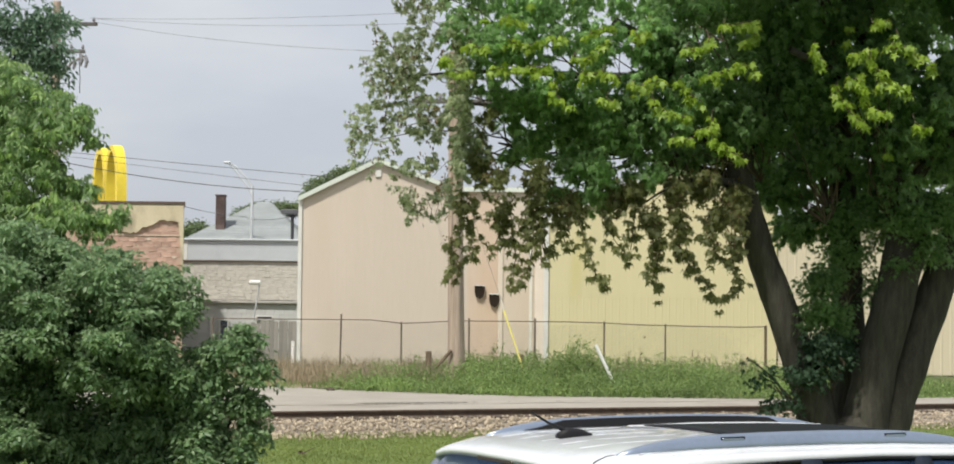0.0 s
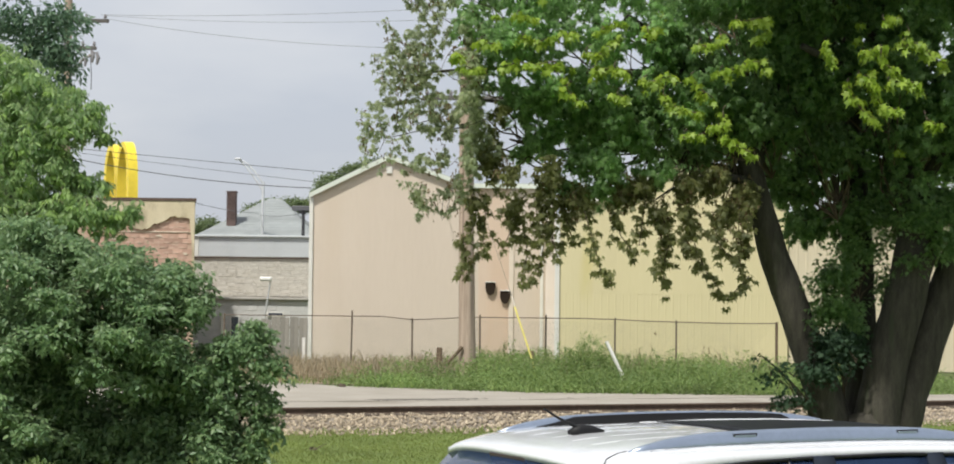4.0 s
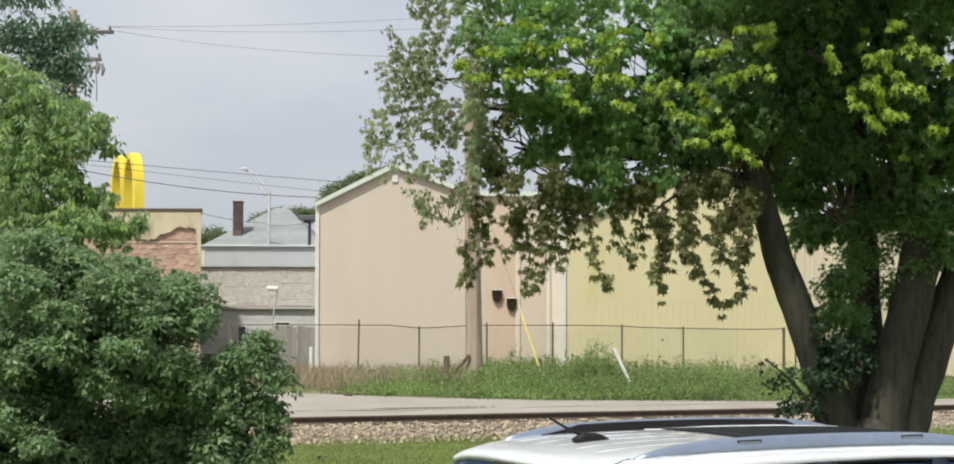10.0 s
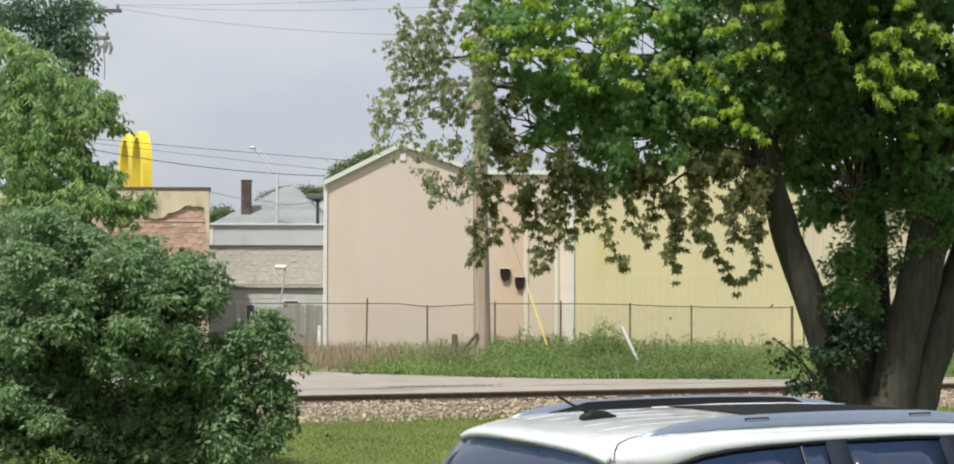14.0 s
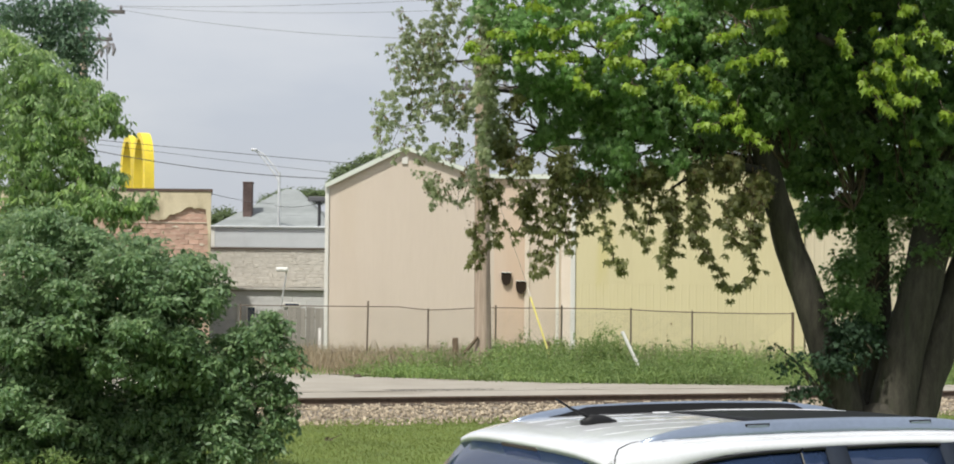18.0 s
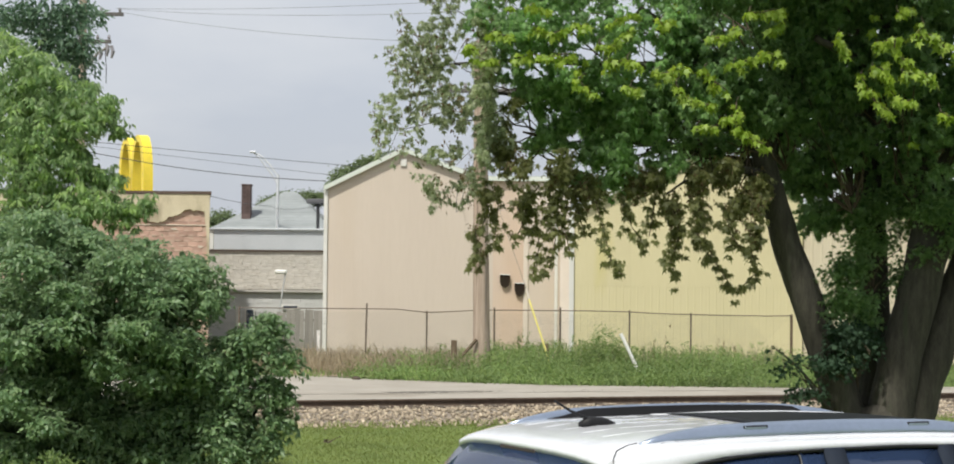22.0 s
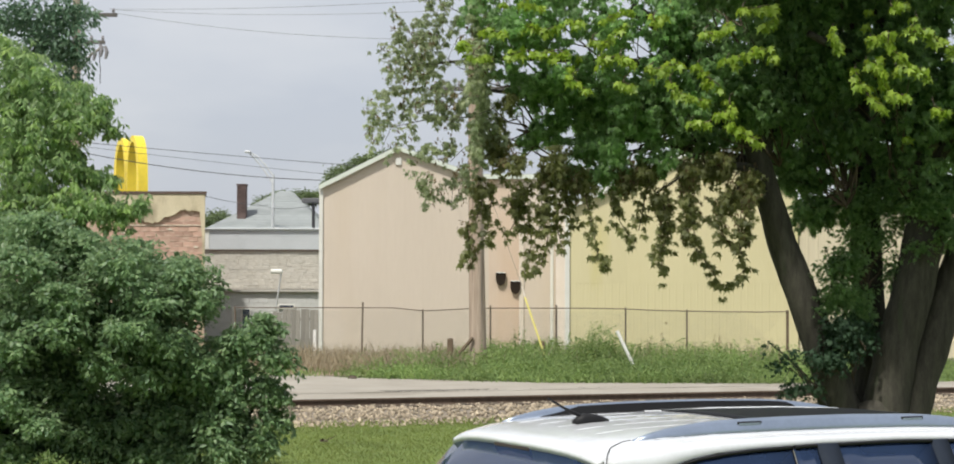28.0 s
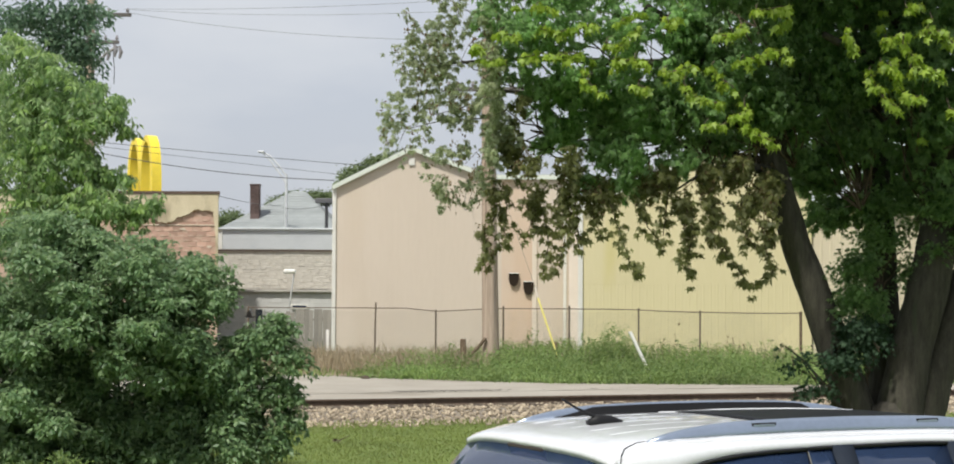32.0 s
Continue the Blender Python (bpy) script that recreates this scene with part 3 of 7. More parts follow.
sr = RNG.uniform(0.018, 0.045, N)
jit = IV[None] * RNG.uniform(0.6, 1.25, (N, len(IV), 1)) * RNG.uniform(0.7, 1.2, (N, 1, 3))
sv = jit * sr[:, None, None] + np.stack([sx, sy, sz], 1)[:, None]
sf = IF[None] + (np.arange(N) * len(IV))[:, None, None]
stones = mesh_of("crushed_stone", sv.reshape(-1, 3), sf.reshape(-1, 3), M_STONE, track, "pale grey and tan crushed stones")
stones["kind"] = "stuff"
# grey grit spilled over the packed gravel
N = 2600
sx = RNG.uniform(-2.3, 3.2, N)
sy = 2.35 + 0.5 * (sx + 2) * (sx < 1.2) + 1.6 * (sx >= 1.2) + RNG.normal(0, 0.34, N) + 0.3 * np.sin(sx * 2.3)
sz = np.interp(sy, [q[0] for q in fill[1]], [q[1] for q in fill[1]]) + 0.006
sr = RNG.uniform(0.008, 0.024, N)
sv = IV[None] * RNG.uniform(0.6, 1.25, (N, len(IV), 1)) * (1.3, 1.3, 0.6) * sr[:, None, None] + np.stack([sx, sy, sz], 1)[:, None]
grit = mesh_of("spilled_grit", sv.reshape(-1, 3), sf[:N].reshape(-1, 3), M_CINDER, track, "grey grit spilled on the pale gravel")
grit["kind"] = "stuff"


# ---- the tan shed with a gabled front ----
def sheet_panels(parent, x0, x1, top, y, mat, width, rib, name="wall_panel", z0=0.05, depth=0.03, rise=0.0009):
    """Upright siding sheets side by side, each with raised ribs; top(x) gives the wall's upper edge."""
    x, n = x0, max(1, round((x1 - x0) / width))
    w = (x1 - x0) / n
    for i in range(n):
        a, b = x0 + i * w + 0.0005, x0 + (i + 1) * w - 0.0005
        bm = bmesh.new()
        k = max(1, round(w / rib))
        xs = []
        for j in range(k):
            c = a + (b - a) * j / k
            s = (b - a) / k
            xs += [(c, 0.0), (c + s * 0.72, 0.0), (c + s * 0.78, -rise), (c + s * 0.94, -rise)]
        xs.append((b, 0.0))
        lo = [bm.verts.new((q, y + o, z0)) for q, o in xs]
        hi = [bm.verts.new((q, y + o, top(q))) for q, o in xs]
        bl, bh = [bm.verts.new((q, y + depth, z0)) for q, o in (xs[0], xs[-1])], [bm.verts.new((q, y + depth, top(q))) for q, o in (xs[0], xs[-1])]
        for j in range(len(xs) - 1):
            bm.faces.new((lo[j], lo[j + 1], hi[j + 1], hi[j]))
        bm.faces.new((bl[1], bl[0], bh[0], bh[1]))
        part(name, bm, mat, parent)


def gable_top(points):
    px, pz = [p[0] for p in points], [p[1] for p in points]
    return lambda x: float(np.interp(x, px, pz))


shed = tagged(empty("tan_metal_shed", (0, 60, 0)), "tall tan metal-sided shed with a low gabled front and pale trim", "shed")
T_TOP = [(-5.11, 5.67), (-2.52, 6.99), (0.07, 6.05), (3.09, 6.05)]
tt = gable_top(T_TOP)
bm = bmesh.new()
slab(bm, [(-5.08, 0), (3.09, 0), (3.09, 6.0), (0.07, 6.0), (-2.52, 6.93), (-5.08, 5.62)], 0.05, 9.0)
part("wall", bm, M_TAN, shed)
sheet_panels(shed, -5.08, 0.5, tt, 0.0, M_TAN, 0.93, 0.31)
sheet_panels(shed, 0.5, 1.58, tt, 0.0, M_TAN_RUST, 0.54, 0.27, z0=0.05)
sheet_panels(shed, 1.58, 2.75, tt, 0.0, M_TAN, 0.55, 0.27)
bm = bmesh.new()      # two roof slopes and the level eave
for (xa, za), (xb, zb) in zip(T_TOP, T_TOP[1:]):
    slab(bm, [(xa - (0.08 if xa < -5 else 0), za + 0.01), (xb, zb + 0.01), (xb, zb + 0.09), (xa - (0.08 if xa < -5 else 0), za + 0.07)], -0.1, 9.1)
part("roof", bm, M_ROOF_METAL, shed, "grey metal roof")
for (xa, za), (xb, zb), mat in ((T_TOP[0], T_TOP[1], M_TRIM_GREEN), (T_TOP[1], T_TOP[2], M_TRIM_GREEN), (T_TOP[2], T_TOP[3], M_TRIM_GREEN)):
    bm = slab(bmesh.new(), [(xa - (0.06 if xa < -5 else 0), za - 0.09), (xb, zb - 0.09), (xb, zb + 0.06), (xa - (0.06 if xa < -5 else 0), za + 0.06)], -0.16, -0.105)
    part("rake_trim", bm, mat, shed, "pale green metal edge trim")
part("corner_trim", one_box((-5.17, -0.06, 0), (-5.04, 0.06, 5.6), 0.01), M_TRIM, shed, "white corner strip")
part("corner_trim", one_box((2.75, -0.05, 0), (3.08, 0.0, 5.95), 0.01), M_PINK, shed, "faded pink corner board")
part("downspout", one_box((2.565, -0.035, 0.1), (2.675, -0.009, 5.9), 0.008), M_TRIM, shed, "white downspout")
part("seam_strip", one_box((1.52, -0.045, 0), (1.68, -0.02, 5.9), 0.006), M_PALE_TAN, shed, "pale seam strip")
part("vent_louvre", one_box((-2.62, -0.05, 6.42), (-2.42, 0.0, 6.66), 0.01), M_TRIM, shed, "small pale gable vent")


def wall_vent(x, z):
    """A dark shield-shaped opening under a pale curved lip."""
    v = empty("wall_vent", (x, 59.93, z))
    out = [(-0.16, 0.2), (0.16, 0.2), (0.165, -0.02), (0.12, -0.17), (0.0, -0.24), (-0.12, -0.17), (-0.165, -0.02)]
    part("opening", slab(bmesh.new(), out, -0.02, 0.05), M_BLACK, v, "dark opening")
    lip = [(-0.16 + 0.032 * i, -0.04, 0.205 + 0.012 * math.sin(i * 1.3)) for i in range(11)]
    for sx_ in (-1, 1):
        part("rim", one_tube([(sx_ * 0.165, -0.03, 0.19), (sx_ * 0.168, -0.03, -0.02), (sx_ * 0.12, -0.03, -0.175), (0, -0.03, -0.245)], 0.006, 6), M_BROWNWOOD, v, "rusty rim")
    part("lip", one_tube(lip, 0.014, 6), M_WHITE, v, "pale bent lip")
    tagged(v, "dark shield-shaped vent with a pale lip in tan siding", "vent", "wall vents")


wall_vent(0.91, 2.62)
wall_vent(1.4, 2.34)

# ---- the yellow shed ----
yshed = tagged(empty("yellow_metal_shed", (0, 58, 0)), "pale yellow metal-sided shed with a gabled front and white trim", "shed")
Y_TOP = [(3.09, 4.96), (7.39, 6.97), (10.52, 5.49)]
yt = gable_top(Y_TOP)
part("wall", slab(bmesh.new(), [(3.11, 0), (10.5, 0), (10.5, 5.43), (7.39, 6.9), (3.11, 4.9)], 0.05, 12.0), M_YELLOW, yshed)
sheet_panels(yshed, 3.11, 10.5, lambda x: 2.5, 0.0, M_YELLOW, 0.92, 0.23, depth=0.02, rise=0.005)
sheet_panels(yshed, 3.11, 10.5, yt, -0.004, M_YELLOW, 0.92, 0.46, z0=2.46)
for (xa, za), (xb, zb) in zip(Y_TOP, Y_TOP[1:]):
    part("roof", slab(bmesh.new(), [(xa, za + 0.01), (xb, zb + 0.01), (xb, zb + 0.09), (xa, za + 0.09)], -0.12, 12.1), M_ROOF_METAL, yshed, "grey metal roof slope")
    part("rake_trim", slab(bmesh.new(), [(xa, za - 0.12), (xb, zb - 0.12), (xb, zb + 0.07), (xa, za + 0.07)], -0.17, -0.125), M_TRIM, yshed, "white edge trim")
part("corner_trim", one_box((2.95, -0.07, 0), (3.106, -0.028, 4.9), 0.008), M_TRIM, yshed, "pale corner strip")
part("base_flashing", one_box((3.34, -0.04, 0), (10.5, -0.021, 0.12), 0.006), M_CONCRETE, yshed, "grey concrete footing")
annex = tagged(empty("beige_metal_annex", (0, 58.12, 0)), "long beige ribbed-metal annex beside the yellow shed", "shed")
part("wall", one_box((10.55, 0.05, 0), (30, 11.3, 4.95)), M_BEIGE, annex)
sheet_panels(annex, 10.55, 23.85, lambda x: 4.98, 0.0, M_BEIGE, 0.95, 0.32, rise=0.012)
part("roof", one_box((10.53, -0.15, 4.99), (30.1, 11.4, 5.1)), M_ROOF_METAL, annex, "flat grey metal roof")
part("gutter", one_box((10.58, -0.28, 4.86), (30.1, -0.155, 5.0), 0.02), M_TRIM, annex, "white gutter")

# ---- the block building with flaking stucco ----
stucco_building = tagged(empty("stucco_building", (0, 72, 0)), "old clay-block building, cream stucco flaking off its wall", "building")
def skewed(lo, hi, shift):
    """A block whose far side stands shift metres further along x."""
    bm = one_box(lo, hi)
    for v in bm.verts:
        if v.co.y > (lo[1] + hi[1]) / 2:
            v.co.x += shift
    return bm


part("wall", skewed((-26, 0.02, 0), (-10.8, 5, 6.02), -0.85), M_MORTAR, stucco_building, "clay-block wall")
part("coping", skewed((-26.1, -0.12, 6.06), (-10.72, 5.1, 6.17), -0.85), M_COPING, stucco_building, "dark brown parapet coping")
# the torn lower edge of the stucco
edge = [(-15.5, 5.3), (-15.0, 5.15), (-14.54, 5.21), (-14.18, 5.33), (-13.81, 5.36), (-13.49, 5.24), (-13.37, 5.05), (-13.2, 4.93), (-12.95, 4.9), (-12.71, 4.91),
        (-12.5, 5.06), (-12.34, 5.13), (-12.03, 5.23), (-11.74, 5.43), (-11.5, 5.4), (-11.25, 5.41), (-11.0, 5.36), (-10.9, 4.4), (-10.86, 3.0), (-10.79, 2.9)]
torn = []
for (xa, za), (xb, zb) in zip(edge, edge[1:]):
    for k in range(4):
        q = k / 4
        x, z = xa + (xb - xa) * q, za + (zb - za) * q
        torn.append((x, z + 0.09 * noise.noise((x * 6, 1, 2)) if k else z))
torn.append(edge[-1])
bm = slab(bmesh.new(), [(-26, 6.05), (-26, 5.3), *torn, (-10.79, 6.05)], -0.09, 0.018)
part("stucco", bm, M_STUCCO, stucco_building, "cracked cream stucco with a torn lower edge")
b_mesh, count = None, 0
for r in range(18):
    z = 5.68 - 0.205 * r
    for c in range(11):
        x = -11.08 - 0.385 * c - (0.19 if r % 2 else 0)
        if z > float(np.interp(x, [e[0] for e in edge[:17]], [e[1] for e in edge[:17]])) + 0.1 or z < 2.2:
            continue
        if b_mesh is None:
            b = part("brick", one_box((-0.182, 0.006, -0.092), (0.182, 0.06, 0.092), 0.008), M_BRICK, stucco_building)
            b_mesh = b.data
        else:
            b = new("brick", b_mesh)
            b.parent = stucco_building
        b.matrix_basis = pose(x + random.uniform(-0.02, 0.02), random.choice((-0.004, 0.0, 0.004, 0.013)), z + random.uniform(-0.008, 0.008), random.uniform(-1.5, 1.5), random.uniform(-1, 1), random.uniform(-1.5, 1.5))

part("band", one_box((-14.2, -0.022, 4.79), (-10.83, 0.05, 4.83), 0.006), M_STUCCO_PALE, stucco_building, "thin pale course between the blocks")
# flakes of stucco still clinging to the blocks
for k in range(7):
    cx, cz = -11.05 - 4.2 * random.random(), random.uniform(3.3, 4.95)
    if cz > float(np.interp(cx, [e[0] for e in edge[:17]], [e[1] for e in edge[:17]])) - 0.1:
        continue
    rx_, rz_ = random.uniform(0.08, 0.22), random.uniform(0.02, 0.05)
    out = []
    for i in range(11):
        a = 2 * math.pi * i / 11
        q = 0.6 + 0.6 * random.random()
        out.append((cx + rx_ * q * math.cos(a), cz + rz_ * q * math.sin(a)))
    part("stucco_flake", slab(bmesh.new(), out, -0.006, 0.04), M_STUCCO_PALE, stucco_building, "pale remnant of stucco")

# ---- yellow roof sign: a pair of tall arches ----
sign = tagged(empty("rooftop_arch_sign", (-14.3, 74.6, 6.03), -61), "two tall bright yellow arches standing on a flat roof", "sign")


def arch(cx):
    """One tall arch, a flat band of yellow with depth."""
    bm = bmesh.new()
    rows4 = []
    for i in range(33):
        a = math.pi * i / 32
        x = cx - 0.88 * math.cos(a)
        z = 0.05 + 2.5 * math.sin(a) ** 0.62
        xi = cx - 0.6 * math.cos(a)
        zi = 0.05 + 2.24 * math.sin(a) ** 0.66
        if i in (0, 32):
            z = zi = 0.05
        rows4.append([bm.verts.new(q) for q in ((x, -0.2, z), (x, 0.2, z), (xi, 0.2, zi), (xi, -0.2, zi))])
    for a, b in zip(rows4, rows4[1:]):
        for k in range(4):
            bm.faces.new((a[k], a[(k + 1) % 4], b[(k + 1) % 4], b[k]))
    bm.faces.new(rows4[0])
    bm.faces.new(rows4[-1][::-1])
    bmesh.ops.recalc_face_normals(bm, faces=bm.faces)
    return part("arch", bm, M_SIGN_YELLOW, sign, "bright yellow arch")


arch(-0.78)
arch(0.78)
for x in (-1.55, 0.0, 1.55):
    part("sign_base", one_box((x - 0.3, -0.36, 0), (x + 0.3, 0.36, 0.2), 0.02), M_COPING, sign, "brown mounting block")

# ---- the low stone building, clapboard above ----
stone = tagged(empty("low_stone_building", (0, 80, 0)), "low building of rough pale stone with a grey clapboard upper band", "building")
part("wall", one_box((-17, 0.034, 0), (-4, 10, 4.9)), M_JOINT, stone)
part("roof", one_box((-17.2, -0.14, 4.9), (-3.8, 10.2, 4.985), 0.02), M_WHITE_SIDING, stone, "pale flat roof edge")
for i in range(6):
    bm = slab(bmesh.new(), [(-16.9, 4.03 + 0.145 * i), (-4.1, 4.03 + 0.145 * i), (-4.1, 4.18 + 0.145 * i), (-16.9, 4.18 + 0.145 * i)], -0.02, 0.032)
    for v in bm.verts:
        if v.co.y < 0 and (v.co.z - 4.03) / 0.145 - i < 0.5:
            v.co.y -= 0.004
    part("clapboard", bm, M_WHITE_SIDING, stone)
part("trim_board", one_box((-12.0, -0.05, 4.02), (-11.8, -0.0, 4.9), 0.01), M_TRIM, stone)
part("drip_edge", one_box((-17, -0.06, 3.95), (-4, 0.03, 3.99), 0.01), M_COPING, stone, "dark drip edge")
s_meshes = []
for r in range(12):
    x = -12.0 - random.uniform(0, 0.4)
    while x < -6.3:
        w = random.choice((0.2, 0.27, 0.34, 0.42, 0.5))
        key = (w,)
        found = [m for m in s_meshes if m[0] == key]
        if found:
            b = new("stone", found[0][1])
            b.parent = stone
        else:
            bm = one_box((0.003, 0.02, -0.07), (w - 0.003, 0.09, 0.07), 0.012)
            for v in bm.verts:
                if v.co.y < 0.05:
                    v.co.y += 0.03 * noise.noise(v.co * 9)
            b = part("stone", bm, M_ASHLAR, stone)
            s_meshes.append((key, b.data))
        b.matrix_basis = pose(x, random.uniform(-0.012, 0.008), 2.335 + 0.1445 * r)
        x += w
base_b = tagged(empty("block_outbuilding", (0, 78, 0)), "grey concrete-block outbuilding with small dark windows", "building")
part("wall", one_box((-17, 0.05, 0), (-4.4, 1.9, 2.12)), M_JOINT, base_b)
part("roof", one_box((-17.1, -0.12, 2.125), (-4.3, 1.9, 2.22), 0.015), M_CONCRETE, base_b, "grey concrete roof slab")
k_mesh = None
for r in range(10):
    for c in range(14):
        x = -12.2 + 0.41 * c + (0.205 if r % 2 else 0)
        if k_mesh is None:
            b = part("block", one_box((0.002, 0.03, -0.1), (0.407, 0.09, 0.1), 0.006), M_BLOCK, base_b)
            k_mesh = b.data
        else:
            b = new("block", k_mesh)
            b.parent = base_b
        b.matrix_basis = pose(x, random.uniform(-0.008, 0.006), 0.12 + 0.205 * r)
for x0, x1, z0, z1 in ((-10.1, -9.66, 0.4, 1.42), (-8.5, -7.75, 1.4, 1.6)):
    w = part("window", one_box((x0, -0.05, z0), (x1, -0.01, z1), 0.01), M_TRIM, base_b, "pale window frame")
    part("pane", one_box((x0 + 0.07, -0.062, z0 + 0.07), (x1 - 0.07, -0.052, z1 - 0.05)), M_GLASS, w, "dark pane")
part("door_frame", one_box((-10.5, -0.05, 0), (-10.36, -0.01, 1.5), 0.01), M_TRIM, base_b, "white door frame")
yard_lamp = tagged(empty("yard_lamp", (-8.35, 76, 0)), "white lamp head on a thin leaning grey pole", "lamp")
part("pole", one_tube([(-0.25, 0, 0), (0.0, 0, 1.6), (0.2, 0, 2.98)], 0.035, 8), M_GALV, yard_lamp, "thin grey pole")
part("lamp_head", one_box((-0.26, -0.12, 2.92), (0.26, 0.12, 3.1), 0.05), M_WHITE, yard_lamp, "white lamp head")

# ---- the house with a hipped roof ----
house = tagged(empty("hip_roof_house", (0, 95, 0)), "house under a light grey shingled hip roof, half hidden", "house")
part("wall", one_box((-14.1, 0.2, 0), (-8.0, 11, 5.35)), M_WHITE_SIDING, house)
bm = bmesh.new()
e0 = [bm.verts.new(p) for p in ((-14.5, -0.3, 5.3), (-7.6, -0.3, 5.3), (-7.6, 11.5, 5.3), (-14.5, 11.5, 5.3))]
r0 = [bm.verts.new(p) for p in ((-11.0, 5.6, 7.72), (-10.2, 5.6, 7.74))]
for f in ((e0[0], e0[1], r0[1], r0[0]), (e0[1], e0[2], r0[1]), (e0[2], e0[3], r0[0], r0[1]), (e0[3], e0[0], r0[0]), (e0[3], e0[2], e0[1], e0[0])):
    bm.faces.new(f)
roof = part("roof", bm, M_SHINGLE, house, "light grey shingled hip roof")
for r in range(15):      # shingle courses on the front slope
    q0 = r / 15
    y, z = -0.3 + 5.9 * q0, 5.3 + 2.42 * q0
    xl, xr = -14.5 + 3.5 * q0, -7.6 - 2.6 * q0
    bm = one_box((xl + 0.3, y - 0.02, z + 0.0), (xr - 0.26, y + 0.44, z + 0.03))
    for v in bm.verts:
        if v.co.y > y + 0.2:
            v.co.z += 0.18
    part("shingle_course", bm, M_SHINGLE, roof)
chim = part("chimney", one_box((-12.75, 1.4, 5.4), (-12.27, 2.05, 7.84), 0.015), M_CHIMNEY, house, "dark brown brick chimney")
part("chimney_cap", one_box((-12.79, 1.36, 7.84), (-12.23, 2.09, 7.92), 0.015), M_CHIMNEY, chim)
for r in range(20):
    for c in range(2):
        part("brick", one_box((-12.76 + 0.245 * c + (0.0 if r % 2 else 0.02), 1.38, 6.34 + 0.073 * r), (-12.53 + 0.245 * c, 1.41, 6.402 + 0.073 * r)), M_CHIMNEY, chim)

# flood lamp on a post behind the shed's corner
flood = tagged(empty("flood_lamp_post", (-7.34, 82, 5.02)), "dark flood lamp on a thin post above the low roofs", "flood lamp")
part("post", one_tube([(0, 0, 0), (0, 0, 0.6), (0, 0, 1.2)], 0.075, 8), M_WIRE, flood, "dark post")
part("lamp_head", one_box((-0.52, -0.2, 1.18), (0.33, 0.2, 1.4), 0.04), M_IRON, flood, "dark grey lamp box")
part("bracket", one_tube([(-0.2, 0, 1.18), (0, 0, 0.98), (0.2, 0, 1.18)], 0.035, 6), M_WIRE, flood)

# street lamp with two long arms
lamp = tagged(empty("street_lamp", (-10.48, 93.5, 0)), "tall galvanised street lamp with a pair of long white arms", "street lamp")
part("pole", one_tube([(0, 0, 0), (0, 0, 4), (0, 0, 8.25)], [0.11, 0.09, 0.07], 10), M_GALV, lamp)
part("arm", one_tube([(0, 0, 7.75), (-0.35, 0, 8.3), (-0.9, 0, 9.02), (-1.25, 0, 9.36)], [0.045, 0.045, 0.04, 0.035], 8), M_GALV, lamp, "pale slanting arm")
part("arm", one_tube([(0, 0, 8.15), (-0.4, 0, 8.72), (-0.85, 0, 9.2), (-1.25, 0, 9.42)], [0.045, 0.045, 0.04, 0.035], 8), M_GALV, lamp, "pale slanting arm")
part("lamp_head", one_box((-1.5, -0.14, 9.36), (-1.15, 0.14, 9.48), 0.04), M_GALV, lamp, "flat lamp head")


# ---- utility poles and cables ----
def utility_pole(at, lean, top, r0, r1, arms, label):
    p = empty("utility_pole", at)
    along = (0, 0.004, 0.05, 0.15, 0.25, 0.4, 0.5, 0.6, 0.75, 0.85, 0.95, 0.996, 1)
    pts = [(lean * q, 0, top * q) for q in along]
    part("pole", one_tube(pts, [r0 + (r1 - r0) * q for q in along], 14, 0.05), M_POLE, p, "weathered wooden pole", smooth=True)
    for z, w, dx, tilt in arms:
        arm = part("crossarm", one_box((dx - w / 2, -r1 - 0.12, z - 0.06), (dx + w / 2, -r1 - 0.01, z + 0.06), 0.01), M_ARM, p, "grey wooden crossarm")
        for q in (-0.45, -0.2, 0.2, 0.45):
            part("insulator", one_tube([(dx + w * q, -r1 - 0.065, z + 0.06), (dx + w * q, -r1 - 0.065, z + 0.12), (dx + w * q, -r1 - 0.065, z + 0.22)], [0.02, 0.06, 0.035], 8), M_INSULATOR, arm)
    return tagged(p, label, "utility pole", "utility poles")


pole = utility_pole((0.13, 51, 0), -0.12, 9.4, 0.252, 0.18, ((7.95, 2.7, 0.0, 0),), "thick weathered wooden utility pole standing in the weeds")
part("ground_wire", one_tube([(0.12, -0.21, 0.1), (0.09, -0.2, 3), (0.05, -0.18, 7)], 0.006, 5), M_STEEL, pole)
pole2 = utility_pole((-13.35, 60, 0), 0.0, 12.2, 0.19, 0.13, ((11.42, 2.5, 0.15, 0), (10.5, 1.5, 0.25, 0)), "wooden utility pole with crossarms behind a leafy tree")
part("transformer_bracket", one_tube([(0.2, -0.2, 9.6), (0.55, -0.2, 10.1), (0.95, -0.2, 10.35)], 0.05, 6), M_STEEL, pole2)
for x, z in ((0.62, 10.3), (0.85, 10.42), (1.02, 10.36)):
    part("cutout", one_tube([(x, -0.25, z), (x + 0.06, -0.25, z - 0.2), (x + 0.01, -0.25, z - 0.42)], [0.05, 0.07, 0.04], 7), M_INSULATOR, pole2)
part("jumper_wire", one_tube([(0.8, -0.22, 10.3), (0.86, -0.24, 9.6), (0.85, -0.22, 9.1)], 0.014, 5), M_WIRE, pole2)


